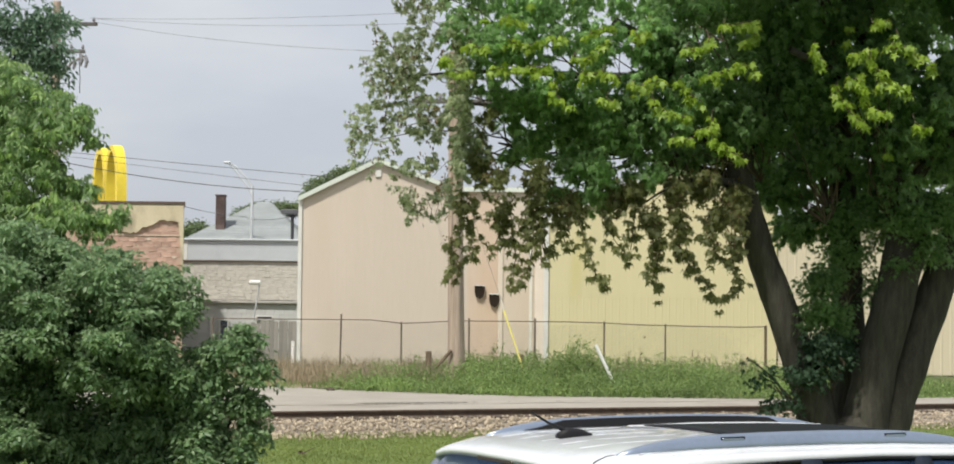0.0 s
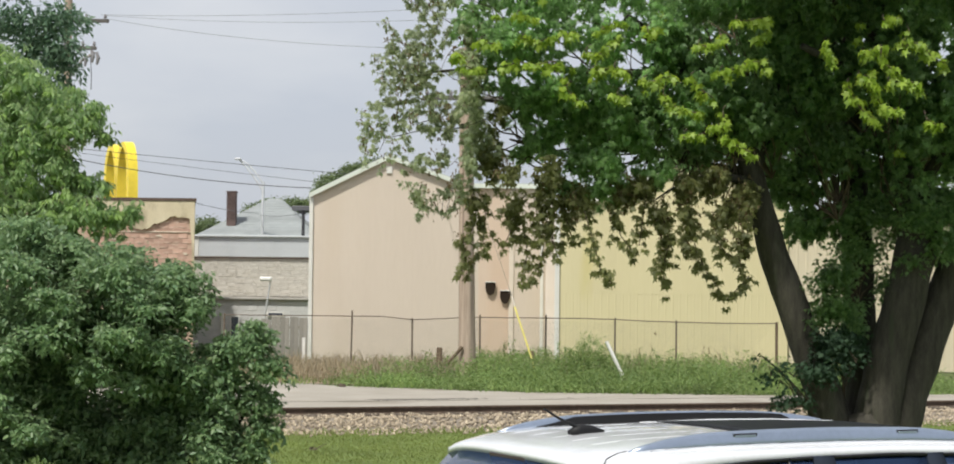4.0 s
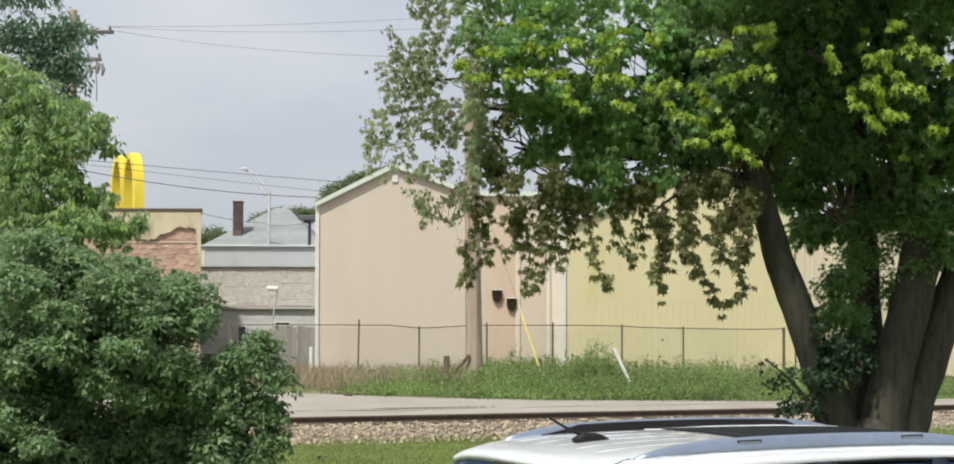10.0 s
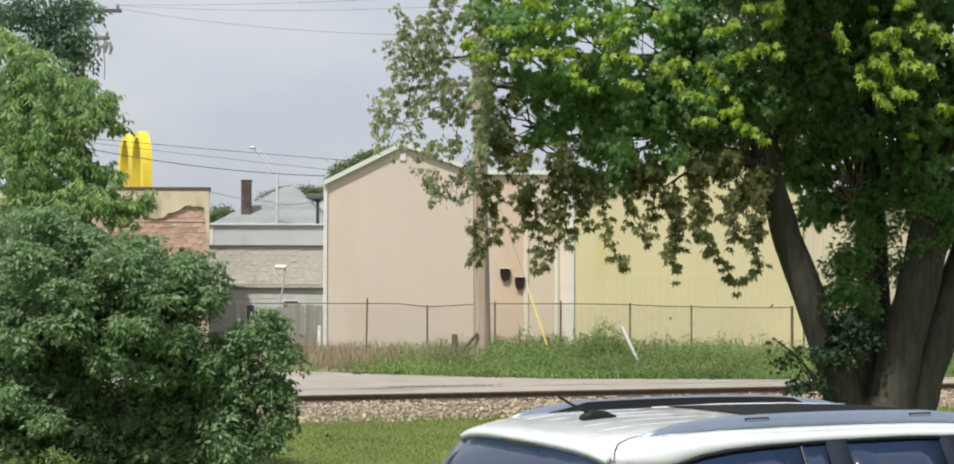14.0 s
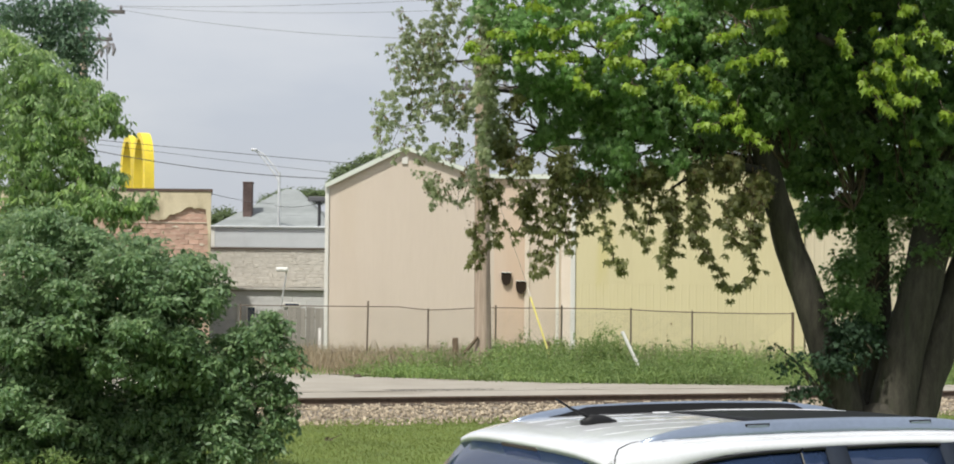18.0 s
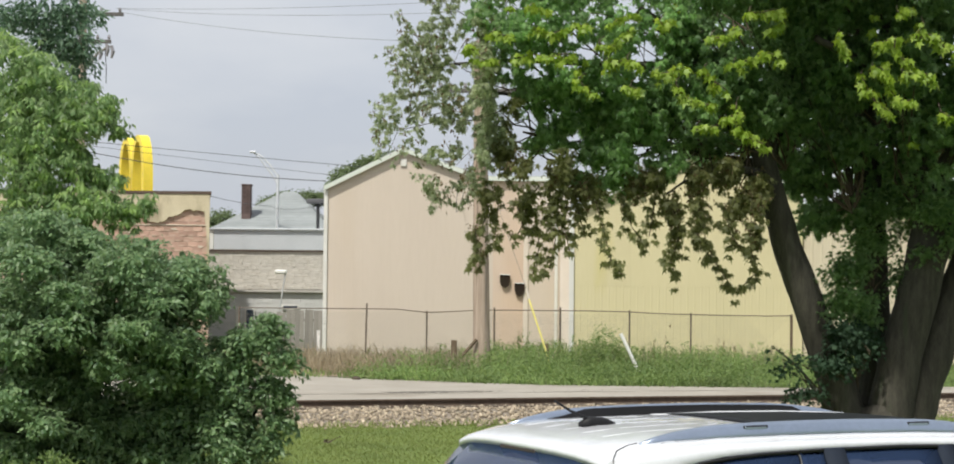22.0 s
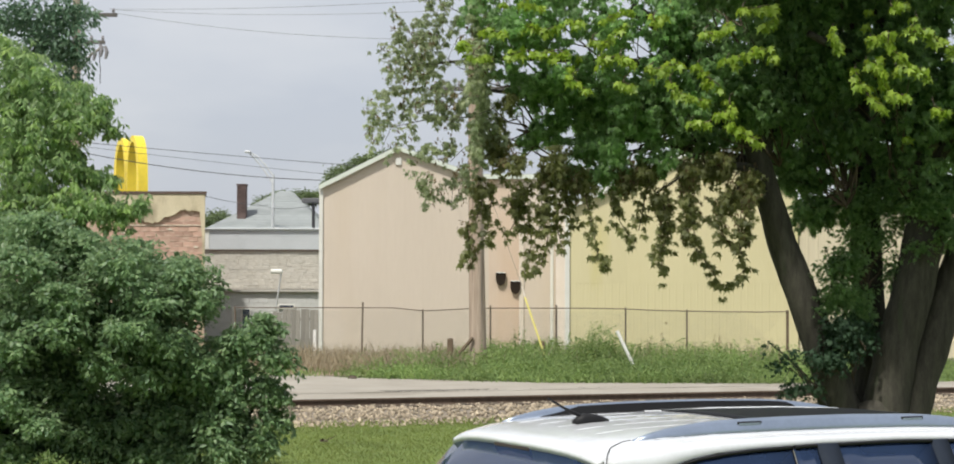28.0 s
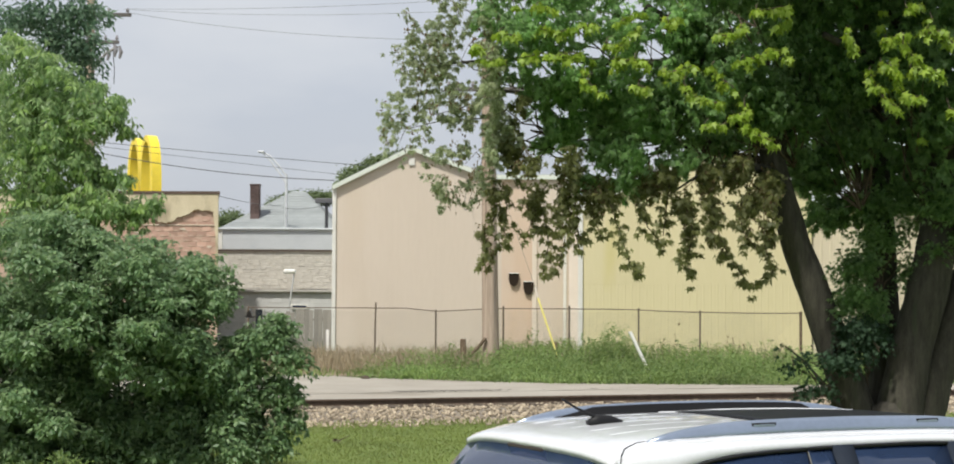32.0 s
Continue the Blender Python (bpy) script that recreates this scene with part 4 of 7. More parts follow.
def cable(a, b, sag, r, mat, label):
    pts = []
    for i in range(25):
        q = i / 24
        p = Vector(a).lerp(Vector(b), q)
        p.z -= sag * 4 * q * (1 - q)
        pts.append(p)
    ob = part("cable", one_tube(pts, r, 5), mat)
    tagged(ob, label, "cable", "overhead cables")


cable((-12.1, 59.8, 11.6), (0.9, 50.8, 10.3), 0.2, 0.008, M_WIRE_PALE, "thin grey overhead power cable")
cable((-12.2, 59.8, 11.62), (-0.9, 50.8, 10.5), 0.1, 0.008, M_WIRE_PALE, "thin grey overhead power cable")
cable((-12.1, 59.8, 11.5), (-1.1, 50.8, 9.35), 0.2, 0.009, M_WIRE_PALE, "thin grey overhead power cable")
cable((-13.3, 59.8, 6.85), (-5.1, 59.9, 5.9), 0.18, 0.014, M_WIRE, "thick black service cable to the shed's eave")
cable((-13.3, 60.0, 7.18), (1.6, 61.5, 6.1), 0.05, 0.01, M_WIRE, "thin dark overhead cable")
cable((-13.3, 60.1, 7.05), (1.6, 62.5, 5.6), 0.05, 0.007, M_WIRE, "thin dark overhead cable")
cable((-10.7, 93.4, 6.5), (-7.34, 82, 6.1), 0.1, 0.012, M_WIRE, "thin dark cable before the grey roof")
cable((-11.2, 72.3, 6.1), (-10.7, 93.4, 6.6), 0.1, 0.012, M_WIRE, "thin dark cable before the grey roof")

# a slack loop of cable between the pole and the shed's wall
loop = [(0.0, 50.8, 6.4), (-0.35, 52.5, 5.4), (-0.62, 55, 4.75), (-0.72, 57.5, 4.9), (-0.7, 59.85, 5.6)]
lp, lr = smooth_line([(*p, 0.009) for p in loop], 6)
tagged(part("cable", one_tube(lp, 0.009, 5), M_WIRE), "slack black cable looping from pole to shed", "cable", "overhead cables")
# guy wire with its yellow guard
guy = tagged(empty("guy_wire", (1.98, 50, 0)), "leaning guy wire in a bright yellow plastic guard", "guy wire")
part("guard", one_tube([(0.08, 0, 0.2), (-0.22, 0.12, 1.1), (-0.54, 0.28, 2.05)], 0.029, 8), M_GUARD, guy, "yellow plastic guard")
part("guard_sleeve", one_tube([(-0.54, 0.28, 2.05), (-0.62, 0.32, 2.35)], 0.034, 8), M_PALE_TAN, guy, "pale sleeve end")
part("wire", one_tube([(0.14, 0, 0.0), (-0.62, 0.32, 2.35), (-1.75, 0.85, 5.6)], 0.006, 5), M_STEEL, guy)
stake = part("marker_stake", one_tube([(4.31, 46.5, -0.05), (4.02, 46.5, 0.56), (3.72, 46.5, 1.194)], 0.045, 8), M_WHITE)
tagged(stake, "leaning white plastic marker stake in tall weeds", "stake")
for x, y, h, w, lean in ((-0.67, 52, 0.84, 0.085, 0.0), (2.0, 51.5, 0.78, 0.07, 0.02)):
    s = part("stub_post", one_box((x - w, y - w, 0), (x + w, y + w, h), 0.015), M_BROWNWOOD)
    tagged(s, "short brown wooden stub post among weeds", "post", "stub posts")
bm = one_tube([(-0.45, 50.8, 0.4), (-0.2, 50.75, 0.68), (-0.02, 50.72, 0.9)], 0.05, 6)
tagged(part("leaning_board", bm, M_BROWNWOOD), "short brown board leaning on the utility pole", "board")
wp = part("survey_stake", one_box((-5.18, 58.0, 0), (-5.08, 58.06, 0.95), 0.008), M_WHITE)
tagged(wp, "thin white stake at the shed's corner", "stake")

bm = bmesh.new()
bmesh.ops.create_icosphere(bm, subdivisions=2, radius=0.085)
for v in bm.verts:
    v.co = Vector((v.co.x * 1.4, v.co.y, v.co.z * 0.7)) * (1 + 0.35 * noise.noise(v.co * 7))
rock = part("rock", bm, M_TIE)
rock.location = (-3.05, 45.2, 0.04)
tagged(rock, "dark lump of rock at the road's edge", "rock")

# ---- chain-link fence ----
fence = tagged(empty("chain_link_fence", (0, 55, 0)), "sagging rusty chain-link fence on thin posts before the sheds", "fence")
POSTS = [(-7.3, 1.72), (-3.39, 1.84), (-1.55, 1.63), (0.52, 1.75), (2.54, 1.77), (4.66, 1.7), (6.54, 1.64), (9.62, 1.62)]
for i, (x, z) in enumerate(POSTS):
    r = 0.045 if i == 7 else 0.027
    part("post", one_tube([(x - (0.03 if i == 1 else 0), 0, 0), (x, 0, z + 0.02)], r, 8), M_FENCE_RUST if i < 7 else M_BROWNWOOD, fence)
rail_pts = []
for (xa, za), (xb, zb) in zip(POSTS, POSTS[1:]):
    for k in range(4):
        q = k / 4
        rail_pts.append((xa + (xb - xa) * q, -0.04, za + (zb - za) * q - 0.03 - 0.05 * q * (1 - q)))
rail_pts = [(x, y, min(z, 1.69)) for x, y, z in rail_pts] + [(9.62, -0.04, 1.6)]
part("top_rail", one_tube(rail_pts, 0.016, 6), M_FENCE_RUST, fence)
lx, lz = [p[0] for p in rail_pts], [p[2] for p in rail_pts]
quads, faces = [], []
step = 0.075
for sgn in (1, -1):
    n = int((9.62 + 7.3 + 2) / step)
    for i in range(n):
        x = -7.3 - (1.8 if sgn > 0 else 0) + i * step
        zt = 1.6
        a, b = (x, 0.08), (x + sgn * (zt - 0.08) * 0.95, zt)
        if min(a[0], b[0]) < -7.3 or max(a[0], b[0]) > 9.62:
            continue
        t_ = 0.0022
        k = len(quads)
        quads += [(a[0] - t_, -0.02, a[1]), (a[0] + t_, -0.02, a[1]), (b[0] + t_, -0.02, b[1]), (b[0] - t_, -0.02, b[1])]
        faces.append((k, k + 1, k + 2, k + 3))
mesh_of("wire_mesh", quads, faces, M_STEEL, fence, "fine steel wire mesh")

board_fence = tagged(empty("board_fence", (0, 66, 0)), "weathered grey wooden board fence beside the shed", "fence")
bd = None
for i in range(12):
    x = -7.55 + 0.17 * i
    if bd is None:
        b = part("board", one_box((0.004, 0, 0), (0.163, 0.025, 1.55), 0.006), M_GREYWOOD, board_fence)
        bd = b.data
    else:
        b = new("board", bd)
        b.parent = board_fence
    b.matrix_basis = pose(x, random.uniform(-0.01, 0.01), random.uniform(-0.06, 0.03) - (0.12 if i < 3 else 0), 0, random.uniform(-0.8, 0.8), 0)
part("fence_rail", one_box((-7.5, 0.03, 0.35), (-5.4, 0.075, 0.45)), M_GREYWOOD, board_fence)
part("fence_rail", one_box((-7.5, 0.03, 1.1), (-5.4, 0.075, 1.2)), M_GREYWOOD, board_fence)


# ---- the white car ----
CAR_AT, CAR_TURN = (0.445, 8.05, 0.0), 29.3
car_base = empty("white_suv", CAR_AT, CAR_TURN)
car_base.matrix_basis = pose(*CAR_AT, 0.5, 0, CAR_TURN)      # the road's camber leans it a little
car = tagged(car_base, "white sport utility car with silver roof rails, parked", "car")
ROOF_X = [-0.31, -0.27, -0.2, -0.1, 0.1, 0.35, 0.7, 1.1, 1.5, 1.9, 2.2, 2.42]
ROOF_Z = [1.594, 1.61, 1.622, 1.637, 1.654, 1.662, 1.664, 1.662, 1.655, 1.638, 1.608, 1.57]


def roof_z(x, y):
    q = abs(y) / 0.6
    return float(np.interp(x, ROOF_X, ROOF_Z)) - 0.014 * q * q - 0.016 * q ** 6 - 0.012 * q ** 4 * max(0.0, (-0.1 - x) / 0.21)


def shell(name, xs, ys, z_of, mat, parent, thick=0.02, label="", x_of=None, y_of=None):
    """A curved sheet with thickness over a grid of x and y."""
    bm = bmesh.new()
    g = [[bm.verts.new((x_of(x, y) if x_of else x, y_of(x, y) if y_of else y, z_of(x, y))) for y in ys] for x in xs]
    lo = [[bm.verts.new((v.co.x, v.co.y, v.co.z - thick)) for v in row] for row in g]
    for a in range(len(xs) - 1):
        for b in range(len(ys) - 1):
            bm.faces.new((g[a][b], g[a + 1][b], g[a + 1][b + 1], g[a][b + 1]))
            bm.faces.new((lo[a][b], lo[a][b + 1], lo[a + 1][b + 1], lo[a + 1][b]))
    for a in range(len(xs) - 1):
        for b in (0, len(ys) - 1):
            bm.faces.new((g[a][b], lo[a][b], lo[a + 1][b], g[a + 1][b]))
    for b in range(len(ys) - 1):
        for a in (0, len(xs) - 1):
            bm.faces.new((g[a][b], g[a][b + 1], lo[a][b + 1], lo[a][b]))
    bmesh.ops.recalc_face_normals(bm, faces=bm.faces)
    return part(name, bm, mat, parent, label, smooth=True)


YS = [-0.62, -0.6, -0.57, -0.5, -0.42, -0.41, -0.3, -0.15, 0, 0.15, 0.3, 0.41, 0.42, 0.5, 0.57, 0.6, 0.62]
roof_xs = sorted(ROOF_X + [-0.29, 0.0, 0.2, 0.5, 0.9, 1.3, 1.7, 2.05])
rear_bow = lambda x, y: x + (0.045 * (abs(y) / 0.6) ** 2.2 * max(0.0, (0.1 - x) / 0.41))
car_roof = shell("roof", roof_xs, YS, lambda x, y: roof_z(x, y), M_CARPAINT, car, 0.03, "glossy white roof", rear_bow)
for y in (-0.32, -0.16, 0.0, 0.16, 0.32):      # pressed ribs between the rear edge and the glass
    bm = one_tube([(-0.16 + 0.1 * q, y, roof_z(-0.16 + 0.1 * q, y) - 0.0052) for q in range(9)], [0.003] + [0.0066] * 7 + [0.003], 8)
    part("roof_rib", bm, M_CARPAINT, car_roof, smooth=True)
shell("glass_roof", [0.76, 0.9, 1.1, 1.3, 1.5, 1.7, 1.9, 2.0], [-0.38, -0.27, -0.14, 0, 0.14, 0.27, 0.38], lambda x, y: roof_z(x, y) + 0.006, M_SUNROOF, car, 0.004, "black glass sunroof")
for s in (-1, 1):
    shell("roof_edge_strip", [0.72, 0.8, 0.9, 1.1, 1.3, 1.5, 1.7, 1.9], [s * 0.395, s * 0.41, s * 0.46, s * 0.475], lambda x, y: roof_z(x, 0.4) + (0.008 * min(1.0, (x - 0.73) / 0.4) if 0.4 < abs(y) < 0.47 else -0.012), M_CARPAINT, car, 0.02, "raised white strip beside the sunroof")
RAIL_X = [-0.035 + 0.0857 * k for k in range(25)]
for y in (-0.54, 0.54):
    s = -1 if y < 0 else 1

    def rail_h(x):
        q = min(max((x + 0.035) / 2.057, 0.0), 1.0)
        return 0.006 + 0.012 * math.sin(math.pi * q) + 0.041 * math.sin(0.5 * math.pi * min(1.0, min(q, 1 - q) / 0.24)) ** 0.7

    # a solid bar: outward offset, share of its height
    prof = [(-0.016, -0.35), (-0.02, 0.45), (-0.017, 0.8), (-0.008, 0.97), (0.004, 1.0), (0.016, 0.93), (0.025, 0.74), (0.034, 0.2), (0.036, -0.35)]
    bm = bmesh.new()
    rings = []
    for x in RAIL_X:
        h = rail_h(x)
        e = 0.35 + 0.65 * min(1.0, (h - 0.008) / 0.04)
        rings.append([bm.verts.new((x, y + s * o * e, roof_z(x, y) - 0.004 + h * q)) for o, q in prof])
    for a, b in zip(rings, rings[1:]):
        for k in range(len(prof)):
            bm.faces.new((a[k], a[(k + 1) % len(prof)], b[(k + 1) % len(prof)], b[k]))
    bm.faces.new(rings[0]), bm.faces.new(rings[-1])
    bmesh.ops.recalc_face_normals(bm, faces=bm.faces)
    rail_ob = part("roof_rail", bm, M_SATIN, car, "satin silver roof rail", smooth=True)
    # black slab that paints the shading on the rail's inner side
    xs_ = [0.14 + 0.06 * k for k in range(27)]
    lo = [(x, roof_z(x, y) - 0.012) for x in xs_]
    hi = [(x, roof_z(x, y) - 0.004 + rail_h(x) * 0.86 * min(1.0, (x - 0.12) / 0.26, max(0.05, (1.74 - x) / 0.08 + 0.1))) for x in xs_]
    part("rail_inner_shade", slab(bmesh.new(), lo + hi[::-1], y - s * 0.027, y - s * 0.017), M_RUBBER, rail_ob, "black strip painting the shade on the rail's inner side")
    part("rail_seal", one_tube([(x, y + s * 0.037, roof_z(x, y) - 0.009) for x in RAIL_X[1:-1]], 0.004, 6), M_RUBBER, rail_ob, "thin black seal under the rail")
    for xn in (0.56, 1.5):
        zc = roof_z(xn, y) - 0.004 + rail_h(xn) * 0.6
        cap = part("cover_cap", one_box((xn - 0.06, y + s * 0.026 - 0.004, zc - 0.008), (xn + 0.06, y + s * 0.026 + 0.004, zc + 0.006), 0.003), M_SATIN, rail_ob, "small rail cover")
        part("cover_gap", one_box((xn - 0.066, y + s * 0.0245 - 0.004, zc - 0.004), (xn + 0.066, y + s * 0.0245 + 0.004, zc + 0.011), 0.002), M_RUBBER, cap, "dark gap round the cover")
# aerial at the roof's rear
aerial = part("aerial_base", one_tube([(0.2, 0, roof_z(0.2, 0)), (0.14, 0, roof_z(0.14, 0) + 0.012), (0.07, 0, roof_z(0.07, 0) + 0.02), (0.02, 0, roof_z(0.02, 0) + 0.004)], [0.008, 0.021, 0.025, 0.02], 12), M_RUBBER, car, "black aerial base", smooth=True)
part("aerial_mast", one_tube([(0.05, 0, roof_z(0.05, 0) + 0.035), (-0.04, 0, roof_z(0, 0) + 0.078), (-0.12, 0, roof_z(0, 0) + 0.122)], [0.009, 0.006, 0.005], 8), M_RUBBER, aerial, "thin black mast")


def loft(name, stations, mat, label="", smooth=True):
    """A body through cross sections: each a list of (y, z) for one x, mirrored to the other side."""
    bm = bmesh.new()
    rings = []
    for x, half in stations:
        pts = [(y, z) for y, z in half] + [(-y, z) for y, z in half[::-1]]
        rings.append([bm.verts.new((x, y, z)) for y, z in pts])
    k = len(rings[0])
    for a, b in zip(rings, rings[1:]):
        for i in range(k):
            bm.faces.new((a[i], a[(i + 1) % k], b[(i + 1) % k], b[i]))
    bm.faces.new(rings[0]), bm.faces.new(rings[-1])
    bmesh.ops.recalc_face_normals(bm, faces=bm.faces)
    return part(name, bm, mat, car, label, smooth=smooth)


def side(w, top, low=0.24):
    return [(w * 0.9, low), (w * 0.985, low + 0.14), (w, 0.62), (w * 0.99, 0.85), (w * 0.955, top - 0.03), (w * 0.9, top)]


loft("body", [(-0.78, side(0.74, 0.9, 0.42)), (-0.74, side(0.83, 1.0, 0.36)), (-0.6, side(0.9, 1.04, 0.28)), (-0.1, side(0.92, 1.06)), (0.8, side(0.92, 1.04)),
              (1.8, side(0.92, 1.02)), (2.6, side(0.92, 1.0)), (3.2, side(0.9, 0.97)), (3.6, side(0.85, 0.9)), (3.84, side(0.74, 0.8, 0.3)), (3.9, side(0.62, 0.68, 0.36))], M_CARPAINT, "glossy white body")
loft("cabin", [(-0.5, [(0.66, 0.98), (0.66, 1.0), (0.6, 1.02)]), (-0.14, [(0.74, 1.0), (0.6, 1.46), (0.48, 1.53)]), (0.1, [(0.8, 1.0), (0.655, 1.535), (0.52, 1.585)]),
               (1.0, [(0.8, 1.0), (0.66, 1.56), (0.52, 1.62)]), (1.9, [(0.8, 1.0), (0.655, 1.54), (0.52, 1.6)]), (2.42, [(0.79, 1.0), (0.63, 1.45), (0.5, 1.54)]),
               (3.15, [(0.7, 0.96), (0.68, 0.98), (0.6, 1.0)])], M_RUBBER, "dark cabin lining", smooth=False)


def skin(name, quad_rows, mat, parent, label="", out=0.012):
    """A sheet over rows of points, with a little thickness."""
    bm = bmesh.new()
    g = [[bm.verts.new(p) for p in row] for row in quad_rows]
    for a, b in zip(g, g[1:]):
        for i in range(len(a) - 1):
            bm.faces.new((a[i], a[i + 1], b[i + 1], b[i]))
    bmesh.ops.recalc_face_normals(bm, faces=bm.faces)
    r = bmesh.ops.extrude_face_region(bm, geom=list(bm.faces))
    c = Vector((1.0, 0, 1.2))
    for v in [q for q in r["geom"] if isinstance(q, bmesh.types.BMVert)]:
        v.co += (c - v.co).normalized() * out
    return part(name, bm, mat, parent, label, smooth=True)


for s in (-1, 1):
    # side of the roof between its edge and the window tops, then the pillars
    top_line = [(-0.28, 0.63, 1.53), (-0.2, 0.66, 1.52), (-0.1, 0.68, 1.512), (-0.02, 0.69, 1.508), (0.05, 0.69, 1.523), (0.16, 0.69, 1.55), (0.3, 0.69, 1.569), (0.5, 0.69, 1.58), (0.8, 0.69, 1.587), (1.3, 0.69, 1.588), (1.8, 0.685, 1.572), (2.2, 0.675, 1.52), (2.42, 0.66, 1.46)]

    def side_rows(x, y, z, s):
        """Three points down the curved roof edge at one place along the car."""
        ye = 0.618
        xb = x + 0.045 * max(0.0, (0.1 - x) / 0.41)
        return [(xb, s * ye, roof_z(x, ye) - 0.002), (xb, s * (y * 0.45 + ye * 0.55 + 0.022 * min(1.0, (x + 0.4) / 0.3)), roof_z(x, ye) * 0.55 + z * 0.45), (xb, s * y, z)]

    rows2 = [side_rows(x, y, z, s) for x, y, z in top_line]
    skin("roof_side", rows2, M_CARPAINT, car, "white roof edge")
    belt = lambda x: (s * (0.845 if -0.2 < x < 2.6 else 0.8), 1.07 if x < 2.3 else 1.04)
    tops = lambda x: (s * float(np.interp(x, [q[0] for q in top_line], [q[1] for q in top_line])), float(np.interp(x, [q[0] for q in top_line], [q[2] for q in top_line])))
    for xa, xb, xta, xtb, lab in ((-0.12, 0.69, 0.03, 0.69, "dark rear quarter window"), (0.71, 0.83, 0.705, 0.83, "narrow dark fixed pane"), (0.99, 1.54, 0.95, 1.5, "dark rear door window"), (1.66, 2.6, 1.6, 2.3, "dark front door window")):
        grid = []
        for k in range(5):
            q = k / 4
            x0, x1 = xa + (xb - xa) * q, xta + (xtb - xta) * q
            (y0, z0), (y1, z1) = belt(x0), tops(x1)
            grid.append([(x0 + (x1 - x0) * r, y0 + (y1 - y0) * r + s * 0.03 * math.sin(math.pi * r), z0 + (z1 - 0.012 - z0) * r) for r in (0, 0.33, 0.66, 1)])
        win = skin("side_window", grid, M_GLASS, car, lab)
        line = [(p[3][0], p[3][1] + s * 0.004, p[3][2] + 0.004) for p in grid]
        part("window_trim", one_tube(line, 0.008, 6), M_RUBBER, win, "thin black window seal")
    for xa, xta, w, mat, lab in ((-0.2, -0.1, 0.16, M_CARPAINT, "white rear pillar"), (0.92, 0.89, 0.12, M_PILLAR, "black door pillar"), (1.6, 1.55, 0.1, M_PILLAR, "black door pillar"), (2.66, 2.34, 0.07, M_CARPAINT, "white front pillar")):
        (y0, z0), (y1, z1) = belt(xa), tops(xta)
        skin("pillar", [[(xa + (xta - xa) * r + o, y0 + (y1 - y0) * r + s * (0.03 * math.sin(math.pi * r) + 0.003), z0 + (z1 - z0) * r) for r in (0, 0.33, 0.66, 1)] for o in (-w / 2, w / 2)], mat, car, lab)
    for xa, xta in ((0.7, 0.697), (0.85, 0.84), (0.985, 0.945), (1.548, 1.507)):      # pale seals at the panes' edges
        (y0, z0), (y1, z1) = belt(xa), tops(xta)
        part("pane_seal", one_tube([(xa + (xta - xa) * r, y0 + (y1 - y0) * r + s * (0.03 * math.sin(math.pi * r) + 0.006), z0 + (z1 - 0.02 - z0) * r) for r in (0, 0.33, 0.66, 1)], 0.003, 6), M_STEEL, car, "thin grey pane seal")
    skin("rear_corner", [[r[2] for r in rows2[:4]],
                         [(-0.33, s * 0.63, 1.33), (-0.27, s * 0.7, 1.33), (-0.16, s * 0.745, 1.33), (-0.05, s * 0.766, 1.31)],
                         [(-0.5, s * 0.71, 1.08), (-0.42, s * 0.79, 1.08), (-0.28, s * 0.835, 1.08), (-0.1, s * 0.852, 1.07)]], M_CARPAINT, car, "white rear corner panel")
    if s < 0:      # panel gap at the tailgate corner
        gap = [(x, s * y, roof_z(x - 0.02, y) + 0.0005) for x, y in ((-0.04, 0.53), (-0.085, 0.535), (-0.13, 0.55), (-0.16, 0.562), (-0.168, 0.568), (-0.185, 0.588), (-0.21, 0.612))]
        q = side_rows(-0.285, 0.64, 1.526, s)
        gap += [(q[1][0] + 0.012, q[1][1] - 0.002, q[1][2] + 0.001), (q[2][0], q[2][1] - 0.002, q[2][2]), (-0.27, s * 0.66, 1.45)]
        part("panel_gap", one_tube(gap, 0.0022, 6), M_RUBBER, car)
    mir = part("door_mirror", one_box((2.3, s * 0.88 - 0.0 if s > 0 else -1.06, 1.02), (2.44, 1.06 if s > 0 else -0.88, 1.18), 0.04), M_CARPAINT, car, "white door mirror")
    for x in (0.75, 1.75):
        part("door_handle", one_box((x, s * 0.925 - 0.012, 0.86), (x + 0.2, s * 0.925 + 0.012, 0.9), 0.008), M_SATIN, car)
    part("tail_lamp", one_box((-0.765, s * 0.72 - 0.14, 0.82), (-0.62, s * 0.72 + 0.14, 1.0), 0.03), M_RED, car, "red tail lamp")
    part("headlamp", one_box((3.55, s * 0.66 - 0.15, 0.72), (3.83, s * 0.66 + 0.15, 0.86), 0.04), M_LAMP, car, "clear headlamp")
    part("sill_trim", one_box((0.0, s * 0.9 - 0.03, 0.24), (2.75, s * 0.9 + 0.03, 0.36), 0.02), M_RUBBER, car, "black sill trim")
